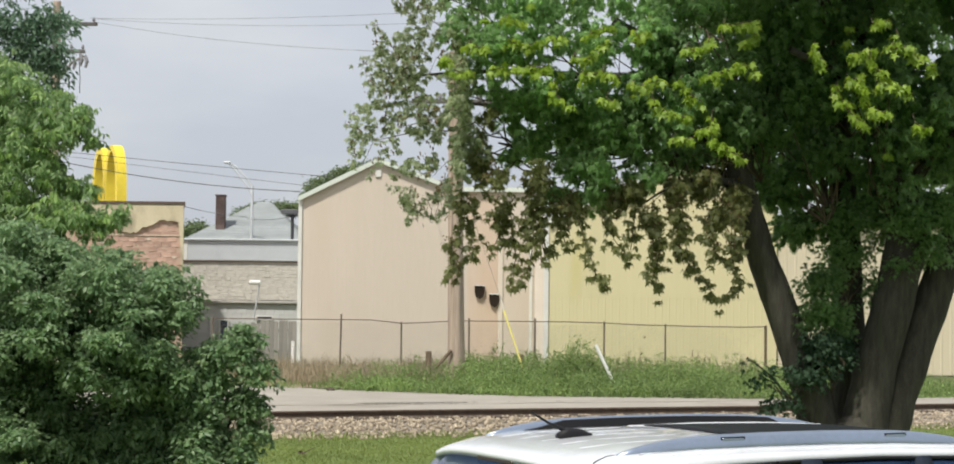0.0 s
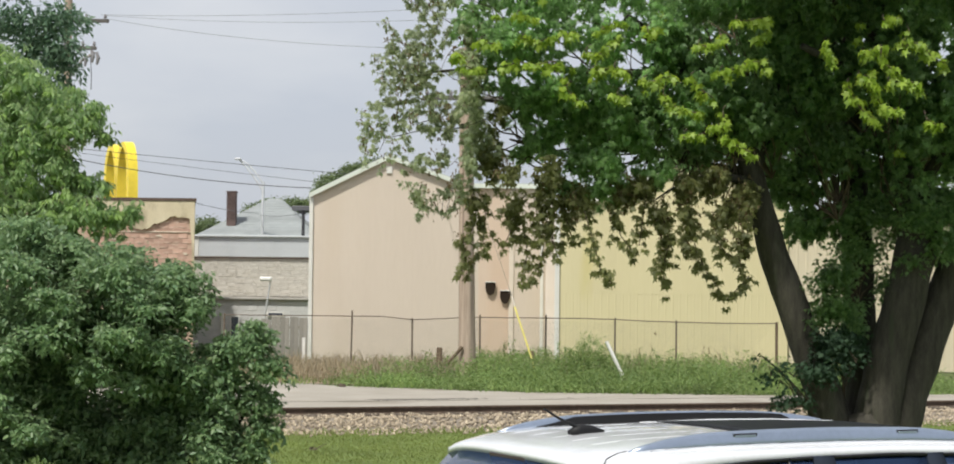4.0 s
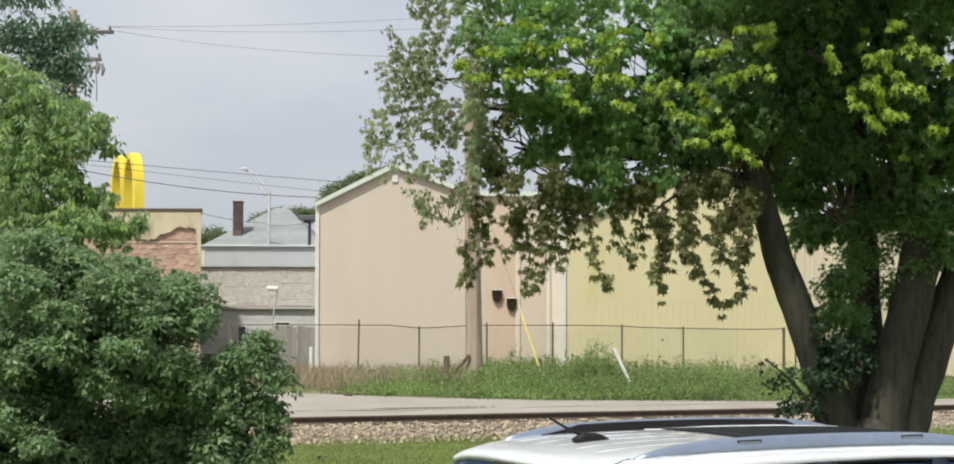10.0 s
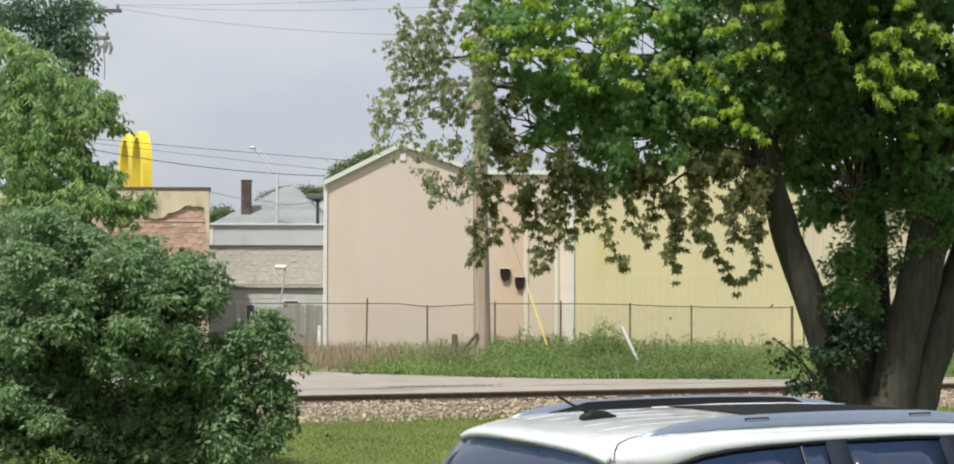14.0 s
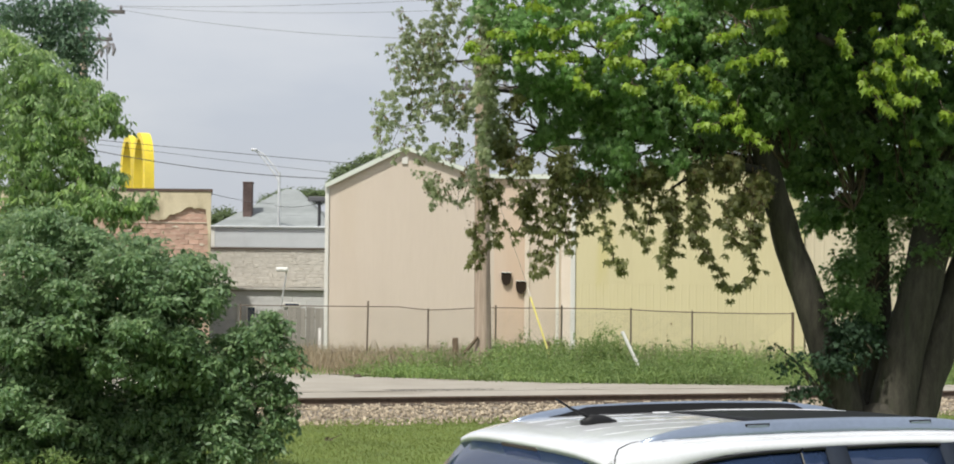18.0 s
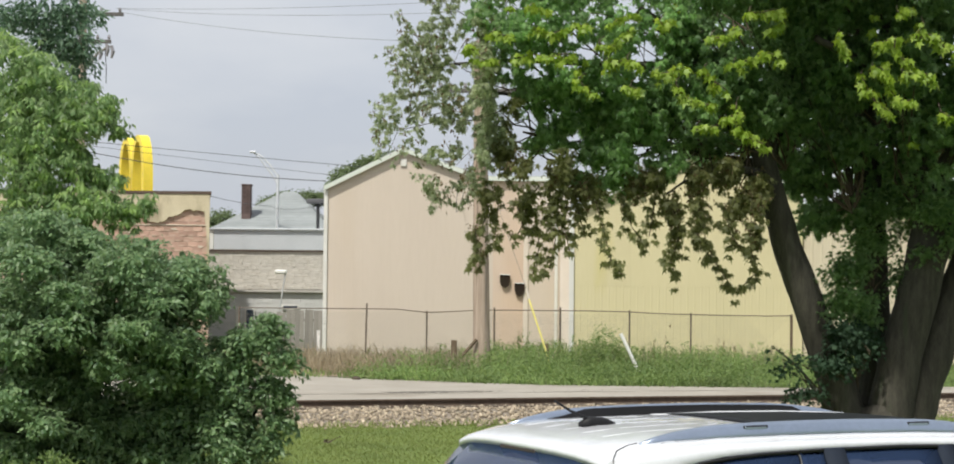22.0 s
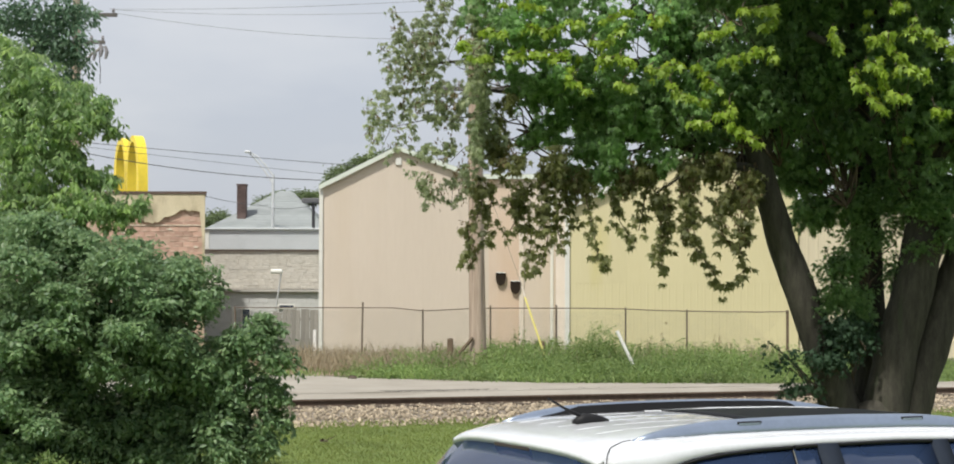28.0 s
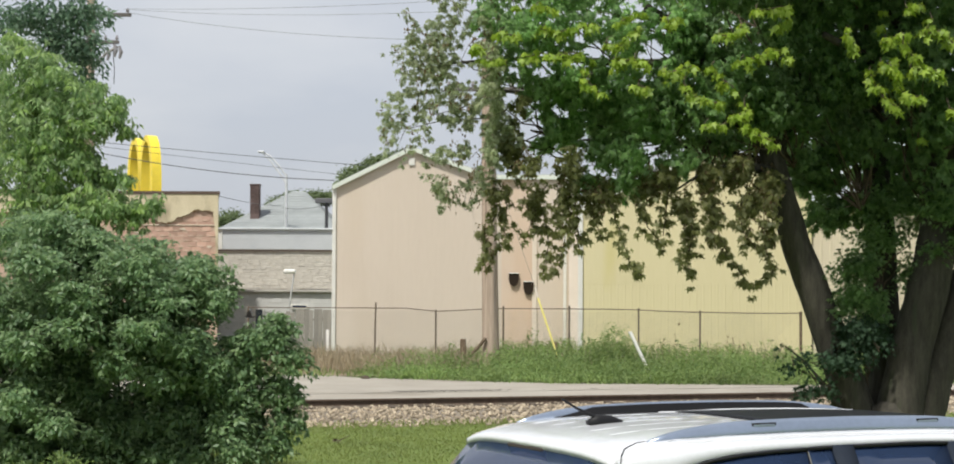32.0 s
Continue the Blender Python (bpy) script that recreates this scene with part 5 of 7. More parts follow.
# tailgate glass and panel, windscreen
glass_rows, panel_rows = [], []
for k in range(9):
    y = -0.6 + 0.15 * k
    b = 0.04 * (abs(y) / 0.6) ** 2.2
    glass_rows.append([(-0.3 + b, y, roof_z(-0.31, y) - 0.022), (-0.46 + b, y * 1.12, 1.33), (-0.62 + b, y * 1.25, 1.08)])
    panel_rows.append([(-0.62 + b, y * 1.25, 1.08), (-0.74 + b, y * 1.21, 0.95), (-0.79 + b, y * 1.21, 0.7)])
skin("rear_window", glass_rows, M_GLASS, car, "dark tinted rear window")
skin("tailgate", panel_rows, M_CARPAINT, car, "white tailgate")
part("brake_lamp", one_box((-0.311, -0.15, roof_z(-0.31, 0) - 0.04), (-0.28, 0.15, roof_z(-0.31, 0) - 0.022), 0.003), M_DARKRED, car, "slim dark brake lamp")
skin("windscreen", [[(2.4, -0.6 + 0.15 * k, roof_z(2.4, -0.6 + 0.15 * k) - 0.02), (2.85, (-0.6 + 0.15 * k) * 1.12, 1.28), (3.2, (-0.6 + 0.15 * k) * 1.2, 1.0)] for k in range(9)], M_GLASS, car, "dark windscreen")
part("number_plate", one_box((-0.83, -0.26, 0.78), (-0.8, 0.26, 0.9), 0.004), M_WHITE, car)
part("rear_bumper", one_box((-0.86, -0.78, 0.36), (-0.6, 0.78, 0.6), 0.06), M_RUBBER, car, "black rear bumper")
part("front_bumper", one_box((3.7, -0.72, 0.26), (3.95, 0.72, 0.56), 0.06), M_RUBBER, car, "black front bumper")
tyre_mesh = rim_mesh = None
for x in (0.05, 2.8):
    for y in (-0.83, 0.83):
        wheel = empty("wheel")
        wheel.parent = car
        wheel.matrix_basis = pose(x, y, 0.35)
        if tyre_mesh is None:
            bm = bmesh.new()
            prof = [(0.22, -0.1), (0.31, -0.115), (0.345, -0.09), (0.35, 0), (0.345, 0.09), (0.31, 0.115), (0.22, 0.1)]
            rings = [[bm.verts.new((r * math.cos(a), d, r * math.sin(a))) for r, d in prof] for a in [2 * math.pi * k / 28 for k in range(28)]]
            for k in range(28):
                for i in range(7):
                    bm.faces.new((rings[k][i], rings[(k + 1) % 28][i], rings[(k + 1) % 28][(i + 1) % 7], rings[k][(i + 1) % 7]))
            bmesh.ops.recalc_face_normals(bm, faces=bm.faces)
            tyre_mesh = part("tyre", bm, M_RUBBER, wheel, "black tyre", smooth=True).data
            bm = one_tube([(0, -0.09, 0), (0, 0.09, 0)], 0.06, 12)
            for k in range(5):
                a = 2 * math.pi * k / 5
                tube(bm, [(0.05 * math.cos(a), 0.0, 0.05 * math.sin(a)), (0.235 * math.cos(a), 0.0, 0.235 * math.sin(a))], 0.04, 6)
            rim_mesh = part("rim", bm, M_ALLOY, wheel, "silver spoked rim").data
        else:
            for nm, me in (("tyre", tyre_mesh), ("rim", rim_mesh)):
                new(nm, me).parent = wheel


# ---- the maple ----
maple = tagged(empty("maple_tree", (4.78, 22, 0)), "large many-stemmed maple with drooping sunlit green leaves beside the lawn", "tree")
LEANING_STEM = [(-0.1, 0, -0.1, 0.42), (-0.22, -0.02, 0.6, 0.28), (-0.5, -0.08, 1.5, 0.215), (-0.84, -0.1, 2.41, 0.19), (-1.05, -0.1, 3.0, 0.172), (-1.22, -0.1, 3.6, 0.155), (-1.42, -0.2, 4.25, 0.135), (-1.95, -0.5, 5.0, 0.12), (-2.9, -0.8, 5.6, 0.07)]
REAR_STEM = [(0.08, 0.25, -0.1, 0.34), (0.16, 0.35, 0.9, 0.24), (0.18, 0.5, 2.2, 0.2), (0.16, 0.6, 3.4, 0.18), (0.1, 0.6, 4.6, 0.13), (0.1, 0.5, 6.2, 0.1)]
MAIN_STEM = [(0.14, -0.1, -0.1, 0.42), (0.27, -0.12, 0.9, 0.29), (0.42, -0.1, 1.6, 0.26), (0.58, -0.1, 2.21, 0.25), (0.78, -0.05, 3.1, 0.24), (0.68, 0, 3.8, 0.22), (0.5, 0, 4.6, 0.18), (0.25, 0, 6.0, 0.13), (0.1, 0, 7.6, 0.08)]
OUTER_STEM = [(0.35, 0.0, -0.1, 0.36), (0.58, 0.0, 0.8, 0.26), (0.82, 0.05, 1.5, 0.235), (1.09, 0.1, 2.2, 0.22), (1.55, 0.1, 3.5, 0.19), (2.1, 0.1, 5.6, 0.1)]
STEMS = [LEANING_STEM, REAR_STEM, MAIN_STEM, OUTER_STEM]
bm = bmesh.new()
for st in STEMS:
    pts, rr = smooth_line(st, 6)
    tube(bm, pts, rr, 14, 0.12)
part("trunk", bm, M_BARK, maple, "dark grey-brown trunk parting into four stems", smooth=True)
bm = bmesh.new()
tube(bm, [(0.12, -0.28, -0.1), (0.12, -0.2, 0.3), (0.14, 0, 0.8)], [0.62, 0.5, 0.35], 16, 0.3)
part("root_flare", bm, M_BARK, maple, smooth=True)
LOW_SIDE_BRANCHES = [
    [(-1.42, -0.15, 4.2, 0.11), (-2.3, 0.1, 4.5, 0.07), (-3.3, 0.1, 4.6, 0.045), (-4.6, 0.0, 4.7, 0.02)],
    [(-1.25, -0.1, 3.8, 0.08), (-1.9, 0.1, 3.95, 0.05), (-2.7, 0.1, 4.1, 0.03), (-3.6, 0.0, 4.1, 0.012)],
    [(-1.3, -0.15, 3.7, 0.08), (-1.75, -0.6, 3.75, 0.04), (-2.2, -0.8, 3.65, 0.02), (-2.6, -0.8, 3.4, 0.008)],
    [(-2.0, -0.4, 5.0, 0.08), (-3.0, 0.0, 5.05, 0.05), (-4.2, 0.0, 5.1, 0.03), (-5.4, -0.2, 5.0, 0.012)],
]
OTHER_BRANCHES = [
    [(-1.3, -0.1, 3.75, 0.12), (-1.1, 0.0, 4.4, 0.1), (-0.98, 0.05, 5.1, 0.085), (-0.95, 0.1, 6.2, 0.06)],
    [(0.72, 0, 3.6, 0.1), (1.2, -0.4, 4.3, 0.08), (2.0, -0.5, 4.8, 0.04)],
    [(0.5, 0, 4.6, 0.1), (-0.1, -0.5, 5.0, 0.07), (-0.8, -0.8, 5.3, 0.04)],
    [(-0.3, -0.05, 0.7, 0.06), (-0.6, -0.3, 0.95, 0.03), (-0.9, -0.45, 1.35, 0.014), (-1.2, -0.5, 1.6, 0.008)],
    [(-1.15, -0.1, 3.3, 0.07), (-1.4, -0.4, 3.5, 0.04), (-1.65, -0.7, 3.45, 0.02), (-1.8, -0.8, 3.2, 0.008)],
]
BRANCH_LINES = LOW_SIDE_BRANCHES + OTHER_BRANCHES
for li in BRANCH_LINES:
    pts, rr = smooth_line(li, 5)
    part("limb", one_tube(pts, rr, 8, 0.15), M_BARK, maple, smooth=True)

BOUGH_OBS = []
AIRY = {"outer left spray", "left low spray"}
# centre boughs brightened by the leaf colour with sunlight painted in
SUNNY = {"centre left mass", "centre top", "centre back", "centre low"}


def shoot_of_leaves(line, gap, size, shape, per, loose=0.025):
    """Mops of leaves at even steps along an arching shoot."""
    pts = np.array(smooth_line([(*p, 0) for p in line], 6)[0])
    seg = np.linalg.norm(np.diff(pts, axis=0), axis=1)
    n = int(seg.sum() / gap) + 2
    at = np.interp(np.linspace(0, 1, n), np.concatenate([[0], np.cumsum(seg)]) / seg.sum(), np.arange(len(pts)))
    k = np.minimum(at.astype(int), len(pts) - 2)
    p = pts[k] + (pts[k + 1] - pts[k]) * (at - k)[:, None] + RNG.normal(0, loose, (n, 3))
    v, f = whorls(p, np.tile((0.0, -0.6, 0.2), (n, 1)), per, size, shape, 1.0)
    return v, f, pts


def bough(kind_, pivot, twigs, balls, fringe=(), young=(), chains=()):
    """A limb's share of the crown, hung at its pivot: sprays of leaves, hanging strings, seeds, bright shoots and twigs."""
    far = kind_.startswith(("high", "back", "crown"))
    balls = [(*b, 1) for b in balls]
    fringe = list(fringe)
    pv = np.array(pivot)
    maple_leaf = (MAPLE_V, MAPLE_F)
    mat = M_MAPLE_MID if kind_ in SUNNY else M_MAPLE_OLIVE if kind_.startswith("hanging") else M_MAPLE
    if far:
        v, f = sprays(balls, int(twigs * 1.2), 17, (0.18, 0.34), 0.15, maple_leaf, 1.1, 0.5)
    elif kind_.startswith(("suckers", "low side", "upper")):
        # the low growth takes the leaf colour with shade painted in
        mat = M_MAPLE if kind_.startswith("upper") else M_SUCKER_SHADE
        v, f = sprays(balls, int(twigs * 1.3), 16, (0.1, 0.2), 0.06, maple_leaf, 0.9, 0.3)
    else:
        airy = kind_ in AIRY
        mat = M_MAPLE_PALE if airy else mat
        size = 0.066 if airy else 0.078
        p, way = in_balls(balls, int(twigs * (2.5 if airy else 3.2)), 0.5, 0.1)
        v, f = whorls(p, way, 9, size, maple_leaf, 0.85)
        v2, f2 = strands(hanging_lines(balls, int(twigs * (0.25 if airy else 0.6)), (0.2, 0.5), (0.1, 0.18)) + fringe, size * 0.95, maple_leaf, 0.75)
        v, f = np.concatenate([v, v2]), np.concatenate([f, f2 + len(v)])
        for line in chains:      # hanging shoots hung with leaves from end to end
            v2, f2, _ = shoot_of_leaves(line, 0.03, 0.08, maple_leaf, 5, 0.05)
            v, f = np.concatenate([v, v2]), np.concatenate([f, f2 + len(v)])
    ob = mesh_of("bough", v - pv, f, mat, maple, "")
    ob["kind"] = "stuff"
    ob.location = pivot
    if fringe:      # winged seeds in brown bunches among the hanging leaves
        v, f = strands(fringe + hanging_lines(balls, max(4, twigs // 4), (0.2, 0.5), (0.08, 0.16)), 0.06, (SLIM_V, OVAL_F), 0.3 if kind_ in AIRY else 0.7)
        mesh_of("seed_keys", v - pv, f, M_SEED, ob, "bunches of brown winged seeds")["kind"] = "stuff"
    # thin twigs that carry the sprays
    bm = bmesh.new()
    for k in range(min(22, 5 + twigs // 40)):
        b = balls[k % len(balls)]
        p1 = np.array(b[:3]) + RNG.normal(0, 0.35, 3) * np.array(b[3:6])
        reach_ = np.linalg.norm(p1 - pv)
        line = [pv + (p1 - pv) * q + RNG.normal(0, 0.05 * reach_ * (0.1 < q < 0.9), 3) + (0, 0, 0.3 * reach_ * q * (1 - q)) for q in (0, 0.2, 0.45, 0.7, 0.88, 1)]
        line[-1] = line[-1] - (0, 0, 0.12)
        tube(bm, [tuple(p - pv) for p in line], [0.015, 0.012, 0.009, 0.006, 0.004, 0.002], 5)
    for line in chains:
        tube(bm, [tuple(np.array(p) - pv) for p in line], 0.006, 5)
    part("twig", bm, M_TWIG, ob)
    if young:      # bright young shoots on the sunny side
        vs, fs, n, bm = [], [], 0, bmesh.new()
        for line in young:
            v, f, pts = shoot_of_leaves(line, 0.058, 0.094, maple_leaf, 7)
            vs.append(v)
            fs.append(f + n)
            n += len(v)
            back = [pts[0] + (0.1, 0.5, 0.15), pts[0] + (0.03, 0.2, 0.08)] + list(pts)
            tube(bm, [tuple(p - pv) for p in back], 0.006, 5)
        p, way = in_balls([(b[0], b[1] - b[4] * 0.5, b[2] + b[5] * 0.4, b[3] * 0.85, b[4] * 0.5, b[5] * 0.6, 1) for b in balls], max(4, twigs // (40 if kind_.startswith("right") else 12)), 0.9)
        v, f = whorls(p, way, 8, 0.09, maple_leaf, 0.9)
        mesh_of("young_leaves", np.concatenate(vs + [v]) - pv, np.concatenate(fs + [f + n]), M_MAPLE_TIP, ob, "bright yellow-green young leaves")["kind"] = "stuff"
        part("shoot", bm, M_TWIG, ob)
    BOUGH_OBS.append((kind_, ob, pivot))


bough("outer left spray", (-3.69, 0.00, 4.60), 92, [
    (-5.21, -0.6, 5.88, 0.44, 0.7, 0.33), (-5.46, -0.6, 4.97, 0.51, 0.7, 0.58), (-5.75, -0.6, 4.43, 0.36, 0.6, 0.35), (-5.1, -0.5, 4.44, 0.44, 0.7, 0.44), (-5.25, -0.5, 5.46, 0.44, 0.7, 0.29), (-5.91, -0.6, 4.06, 0.16, 0.4, 0.15)], fringe=[
    (-5.92, -0.9, 4.36, 3.92, 0.13), (-5.81, -0.9, 5.15, 4.72, 0.13), (-5.67, -0.9, 4.22, 3.86, 0.14), (-5.99, -0.9, 4.5, 4.15, 0.09), (-5.45, -0.9, 4.5, 4.0, 0.18), (-5.7, -0.9, 5.58, 5.22, 0.13)])
bough("left low spray", (-3.91, 0.00, 4.11), 82, [
    (-4.7, -1, 4.78, 0.26, 0.5, 0.5), (-4.72, -1, 4.03, 0.21, 0.5, 0.36), (-4.74, -1, 5.42, 0.28, 0.5, 0.28), (-4.74, -1, 5.06, 0.33, 0.5, 0.43), (-4.72, -1, 4.39, 0.3, 0.5, 0.36), (-4.67, -1, 3.78, 0.21, 0.5, 0.26), (-5.24, -0.8, 3.9, 0.4, 0.6, 0.23), (-4.88, -0.8, 3.58, 0.3, 0.6, 0.27), (-5.35, -0.8, 3.42, 0.23, 0.35, 0.11), (-4.59, -0.6, 4.06, 0.36, 0.8, 0.36), (-5.13, -0.8, 3.29, 0.2, 0.3, 0.07)], fringe=[
    (-5.35, -0.9, 3.64, 3.34, 0.23), (-5.13, -0.9, 3.57, 3.27, 0.18), (-5.45, -0.9, 3.9, 3.7, 0.14), (-4.92, -0.9, 3.5, 3.22, 0.18), (-5.74, -0.9, 3.97, 3.7, 0.08), (-5.24, -0.9, 3.43, 3.3, 0.18)])
bough("hanging by the pole", (-3.69, 0.00, 3.85), 30, [
    (-4.49, -0.8, 4.02, 0.24, 0.4, 0.34), (-4.35, -0.8, 4.45, 0.24, 0.4, 0.22), (-4.2, -0.8, 3.8, 0.19, 0.4, 0.22), (-4.35, -1, 3.7, 0.3, 0.5, 0.2), (-3.84, -0.9, 3.7, 0.3, 0.6, 0.25), (-4.63, -0.9, 3.4, 0.24, 0.4, 0.17), (-4.2, -0.9, 3.33, 0.28, 0.4, 0.15), (-3.84, -0.9, 3.36, 0.2, 0.4, 0.15)], fringe=[
    (-4.77, -0.9, 3.05, 2.5, 0.12)], chains=[
    [(-4.12, -0.9, 3.22), (-4.05, -0.9, 2.79), (-4.13, -0.9, 2.42)], [(-3.95, -0.9, 3.3), (-3.86, -0.9, 2.87), (-3.93, -0.9, 2.52)], [(-4.81, -0.9, 3.0), (-4.78, -0.9, 2.72), (-4.84, -0.9, 2.5)], [(-4.54, -0.9, 3.29), (-4.57, -0.9, 2.93), (-4.51, -0.9, 2.76)],
    [(-4.34, -0.9, 3.36), (-4.25, -0.9, 3.05), (-4.34, -0.9, 2.85)], [(-3.73, -0.9, 3.3), (-3.76, -0.9, 3.01), (-3.69, -0.9, 2.73)], [(-4.7, -0.9, 3.51), (-4.65, -0.9, 3.22), (-4.71, -0.9, 3.05)], [(-4.06, -0.9, 3.51), (-4.2, -0.9, 3.29), (-4.22, -0.9, 3.05)]])
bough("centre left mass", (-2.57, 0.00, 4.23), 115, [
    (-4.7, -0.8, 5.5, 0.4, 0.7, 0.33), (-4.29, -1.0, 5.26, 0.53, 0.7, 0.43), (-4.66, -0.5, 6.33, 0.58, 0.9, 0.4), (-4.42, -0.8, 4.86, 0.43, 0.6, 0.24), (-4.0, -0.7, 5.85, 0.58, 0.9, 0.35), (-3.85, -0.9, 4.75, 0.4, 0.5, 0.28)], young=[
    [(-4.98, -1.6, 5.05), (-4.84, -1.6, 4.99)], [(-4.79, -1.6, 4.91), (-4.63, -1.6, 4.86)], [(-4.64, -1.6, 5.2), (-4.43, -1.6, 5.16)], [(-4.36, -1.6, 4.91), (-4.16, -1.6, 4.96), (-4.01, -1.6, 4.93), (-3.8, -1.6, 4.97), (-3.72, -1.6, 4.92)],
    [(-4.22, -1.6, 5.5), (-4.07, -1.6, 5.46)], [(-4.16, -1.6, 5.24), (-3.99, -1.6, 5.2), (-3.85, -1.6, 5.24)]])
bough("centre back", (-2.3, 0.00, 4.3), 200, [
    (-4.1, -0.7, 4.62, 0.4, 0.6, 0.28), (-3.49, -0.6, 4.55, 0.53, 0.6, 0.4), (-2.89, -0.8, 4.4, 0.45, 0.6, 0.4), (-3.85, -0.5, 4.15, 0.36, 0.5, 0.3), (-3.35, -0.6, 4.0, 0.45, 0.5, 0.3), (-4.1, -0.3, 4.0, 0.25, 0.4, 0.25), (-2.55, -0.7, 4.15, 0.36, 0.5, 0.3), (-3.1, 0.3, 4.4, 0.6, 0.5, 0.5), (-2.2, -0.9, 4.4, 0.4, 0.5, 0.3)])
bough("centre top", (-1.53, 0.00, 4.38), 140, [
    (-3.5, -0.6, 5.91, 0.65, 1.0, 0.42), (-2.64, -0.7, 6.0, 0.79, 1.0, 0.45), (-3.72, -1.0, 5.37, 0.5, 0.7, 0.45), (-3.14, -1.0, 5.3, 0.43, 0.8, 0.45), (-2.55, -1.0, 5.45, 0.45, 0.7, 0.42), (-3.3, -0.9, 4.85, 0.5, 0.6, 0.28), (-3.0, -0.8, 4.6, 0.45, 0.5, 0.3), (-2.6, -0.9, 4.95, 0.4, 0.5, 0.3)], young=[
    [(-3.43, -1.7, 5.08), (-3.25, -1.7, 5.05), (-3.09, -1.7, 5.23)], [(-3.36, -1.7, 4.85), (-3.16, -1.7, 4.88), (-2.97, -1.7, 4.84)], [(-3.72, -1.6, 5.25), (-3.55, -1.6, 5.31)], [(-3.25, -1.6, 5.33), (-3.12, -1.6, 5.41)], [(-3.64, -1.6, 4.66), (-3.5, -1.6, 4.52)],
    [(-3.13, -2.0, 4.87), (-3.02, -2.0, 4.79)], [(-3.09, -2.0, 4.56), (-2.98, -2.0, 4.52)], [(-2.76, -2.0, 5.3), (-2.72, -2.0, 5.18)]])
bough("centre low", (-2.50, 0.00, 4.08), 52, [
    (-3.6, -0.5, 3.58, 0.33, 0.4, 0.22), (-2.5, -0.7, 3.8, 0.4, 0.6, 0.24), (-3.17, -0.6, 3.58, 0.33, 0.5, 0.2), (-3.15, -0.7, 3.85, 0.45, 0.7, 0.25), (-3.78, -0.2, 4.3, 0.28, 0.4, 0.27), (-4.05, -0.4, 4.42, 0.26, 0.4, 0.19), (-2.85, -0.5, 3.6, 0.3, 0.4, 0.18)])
bough("hanging low", (-2.50, 0.00, 4.08), 14, [
    (-3.5, -0.8, 3.42, 0.4, 0.3, 0.14), (-2.95, -0.8, 3.45, 0.25, 0.3, 0.14), (-3.85, -0.8, 3.5, 0.2, 0.3, 0.14)], fringe=[
    (-3.52, -0.9, 3.54, 3.2, 0.2), (-2.88, -0.9, 3.64, 3.3, 0.21)], chains=[
    [(-3.37, -0.9, 3.3), (-3.26, -0.9, 2.95), (-3.17, -0.9, 2.62), (-3.03, -0.9, 2.45)], [(-3.05, -0.9, 3.38), (-2.94, -0.9, 3.02), (-2.76, -0.9, 2.79)], [(-3.95, -0.9, 3.44), (-3.8, -0.9, 3.16), (-3.73, -0.9, 2.9)], [(-3.62, -0.9, 3.44), (-3.57, -0.9, 3.16), (-3.49, -0.9, 2.93)]])
bough("hanging middle", (-2.05, 0.00, 4.11), 34, [
    (-2.15, -0.7, 3.62, 0.26, 0.5, 0.25), (-2.52, -0.8, 3.3, 0.2, 0.4, 0.16), (-2.71, -0.7, 3.6, 0.3, 0.6, 0.2), (-2.2, -0.8, 3.28, 0.16, 0.35, 0.16)], fringe=[
    (-2.45, -0.9, 3.29, 2.85, 0.13), (-2.15, -0.9, 3.3, 2.8, 0.14)], chains=[
    [(-2.41, -0.9, 3.38), (-2.51, -0.9, 2.88), (-2.44, -0.9, 2.42)], [(-2.5, -1.0, 3.3), (-2.4, -1.0, 2.95), (-2.5, -1.0, 2.6)], [(-2.12, -0.9, 3.39), (-2.17, -0.9, 2.88), (-1.91, -0.9, 2.53), (-1.72, -0.9, 2.27), (-1.47, -0.9, 2.53)], [(-2.66, -0.9, 3.52), (-2.71, -0.9, 3.17), (-2.75, -0.9, 2.91)], [(-2.2, -1.0, 3.3), (-2.1, -1.0, 2.9), (-2.0, -1.0, 2.65)]])
bough("hanging right", (-1.49, 0.00, 4.04), 36, [
    (-1.42, -0.5, 3.5, 0.26, 0.5, 0.3), (-1.81, -0.7, 3.72, 0.3, 0.6, 0.24), (-1.7, -0.8, 3.3, 0.2, 0.4, 0.2)], fringe=[
    (-1.5, -0.9, 3.43, 2.8, 0.15), (-1.78, -0.9, 3.3, 2.9, 0.13)], chains=[
    [(-1.55, -0.9, 3.32), (-1.56, -0.9, 2.82), (-1.49, -0.9, 2.53)], [(-1.87, -0.9, 3.32), (-1.8, -0.9, 2.96), (-1.65, -0.9, 2.75)], [(-1.4, -0.8, 3.35), (-1.45, -0.8, 3.0), (-1.42, -0.8, 2.75)]])
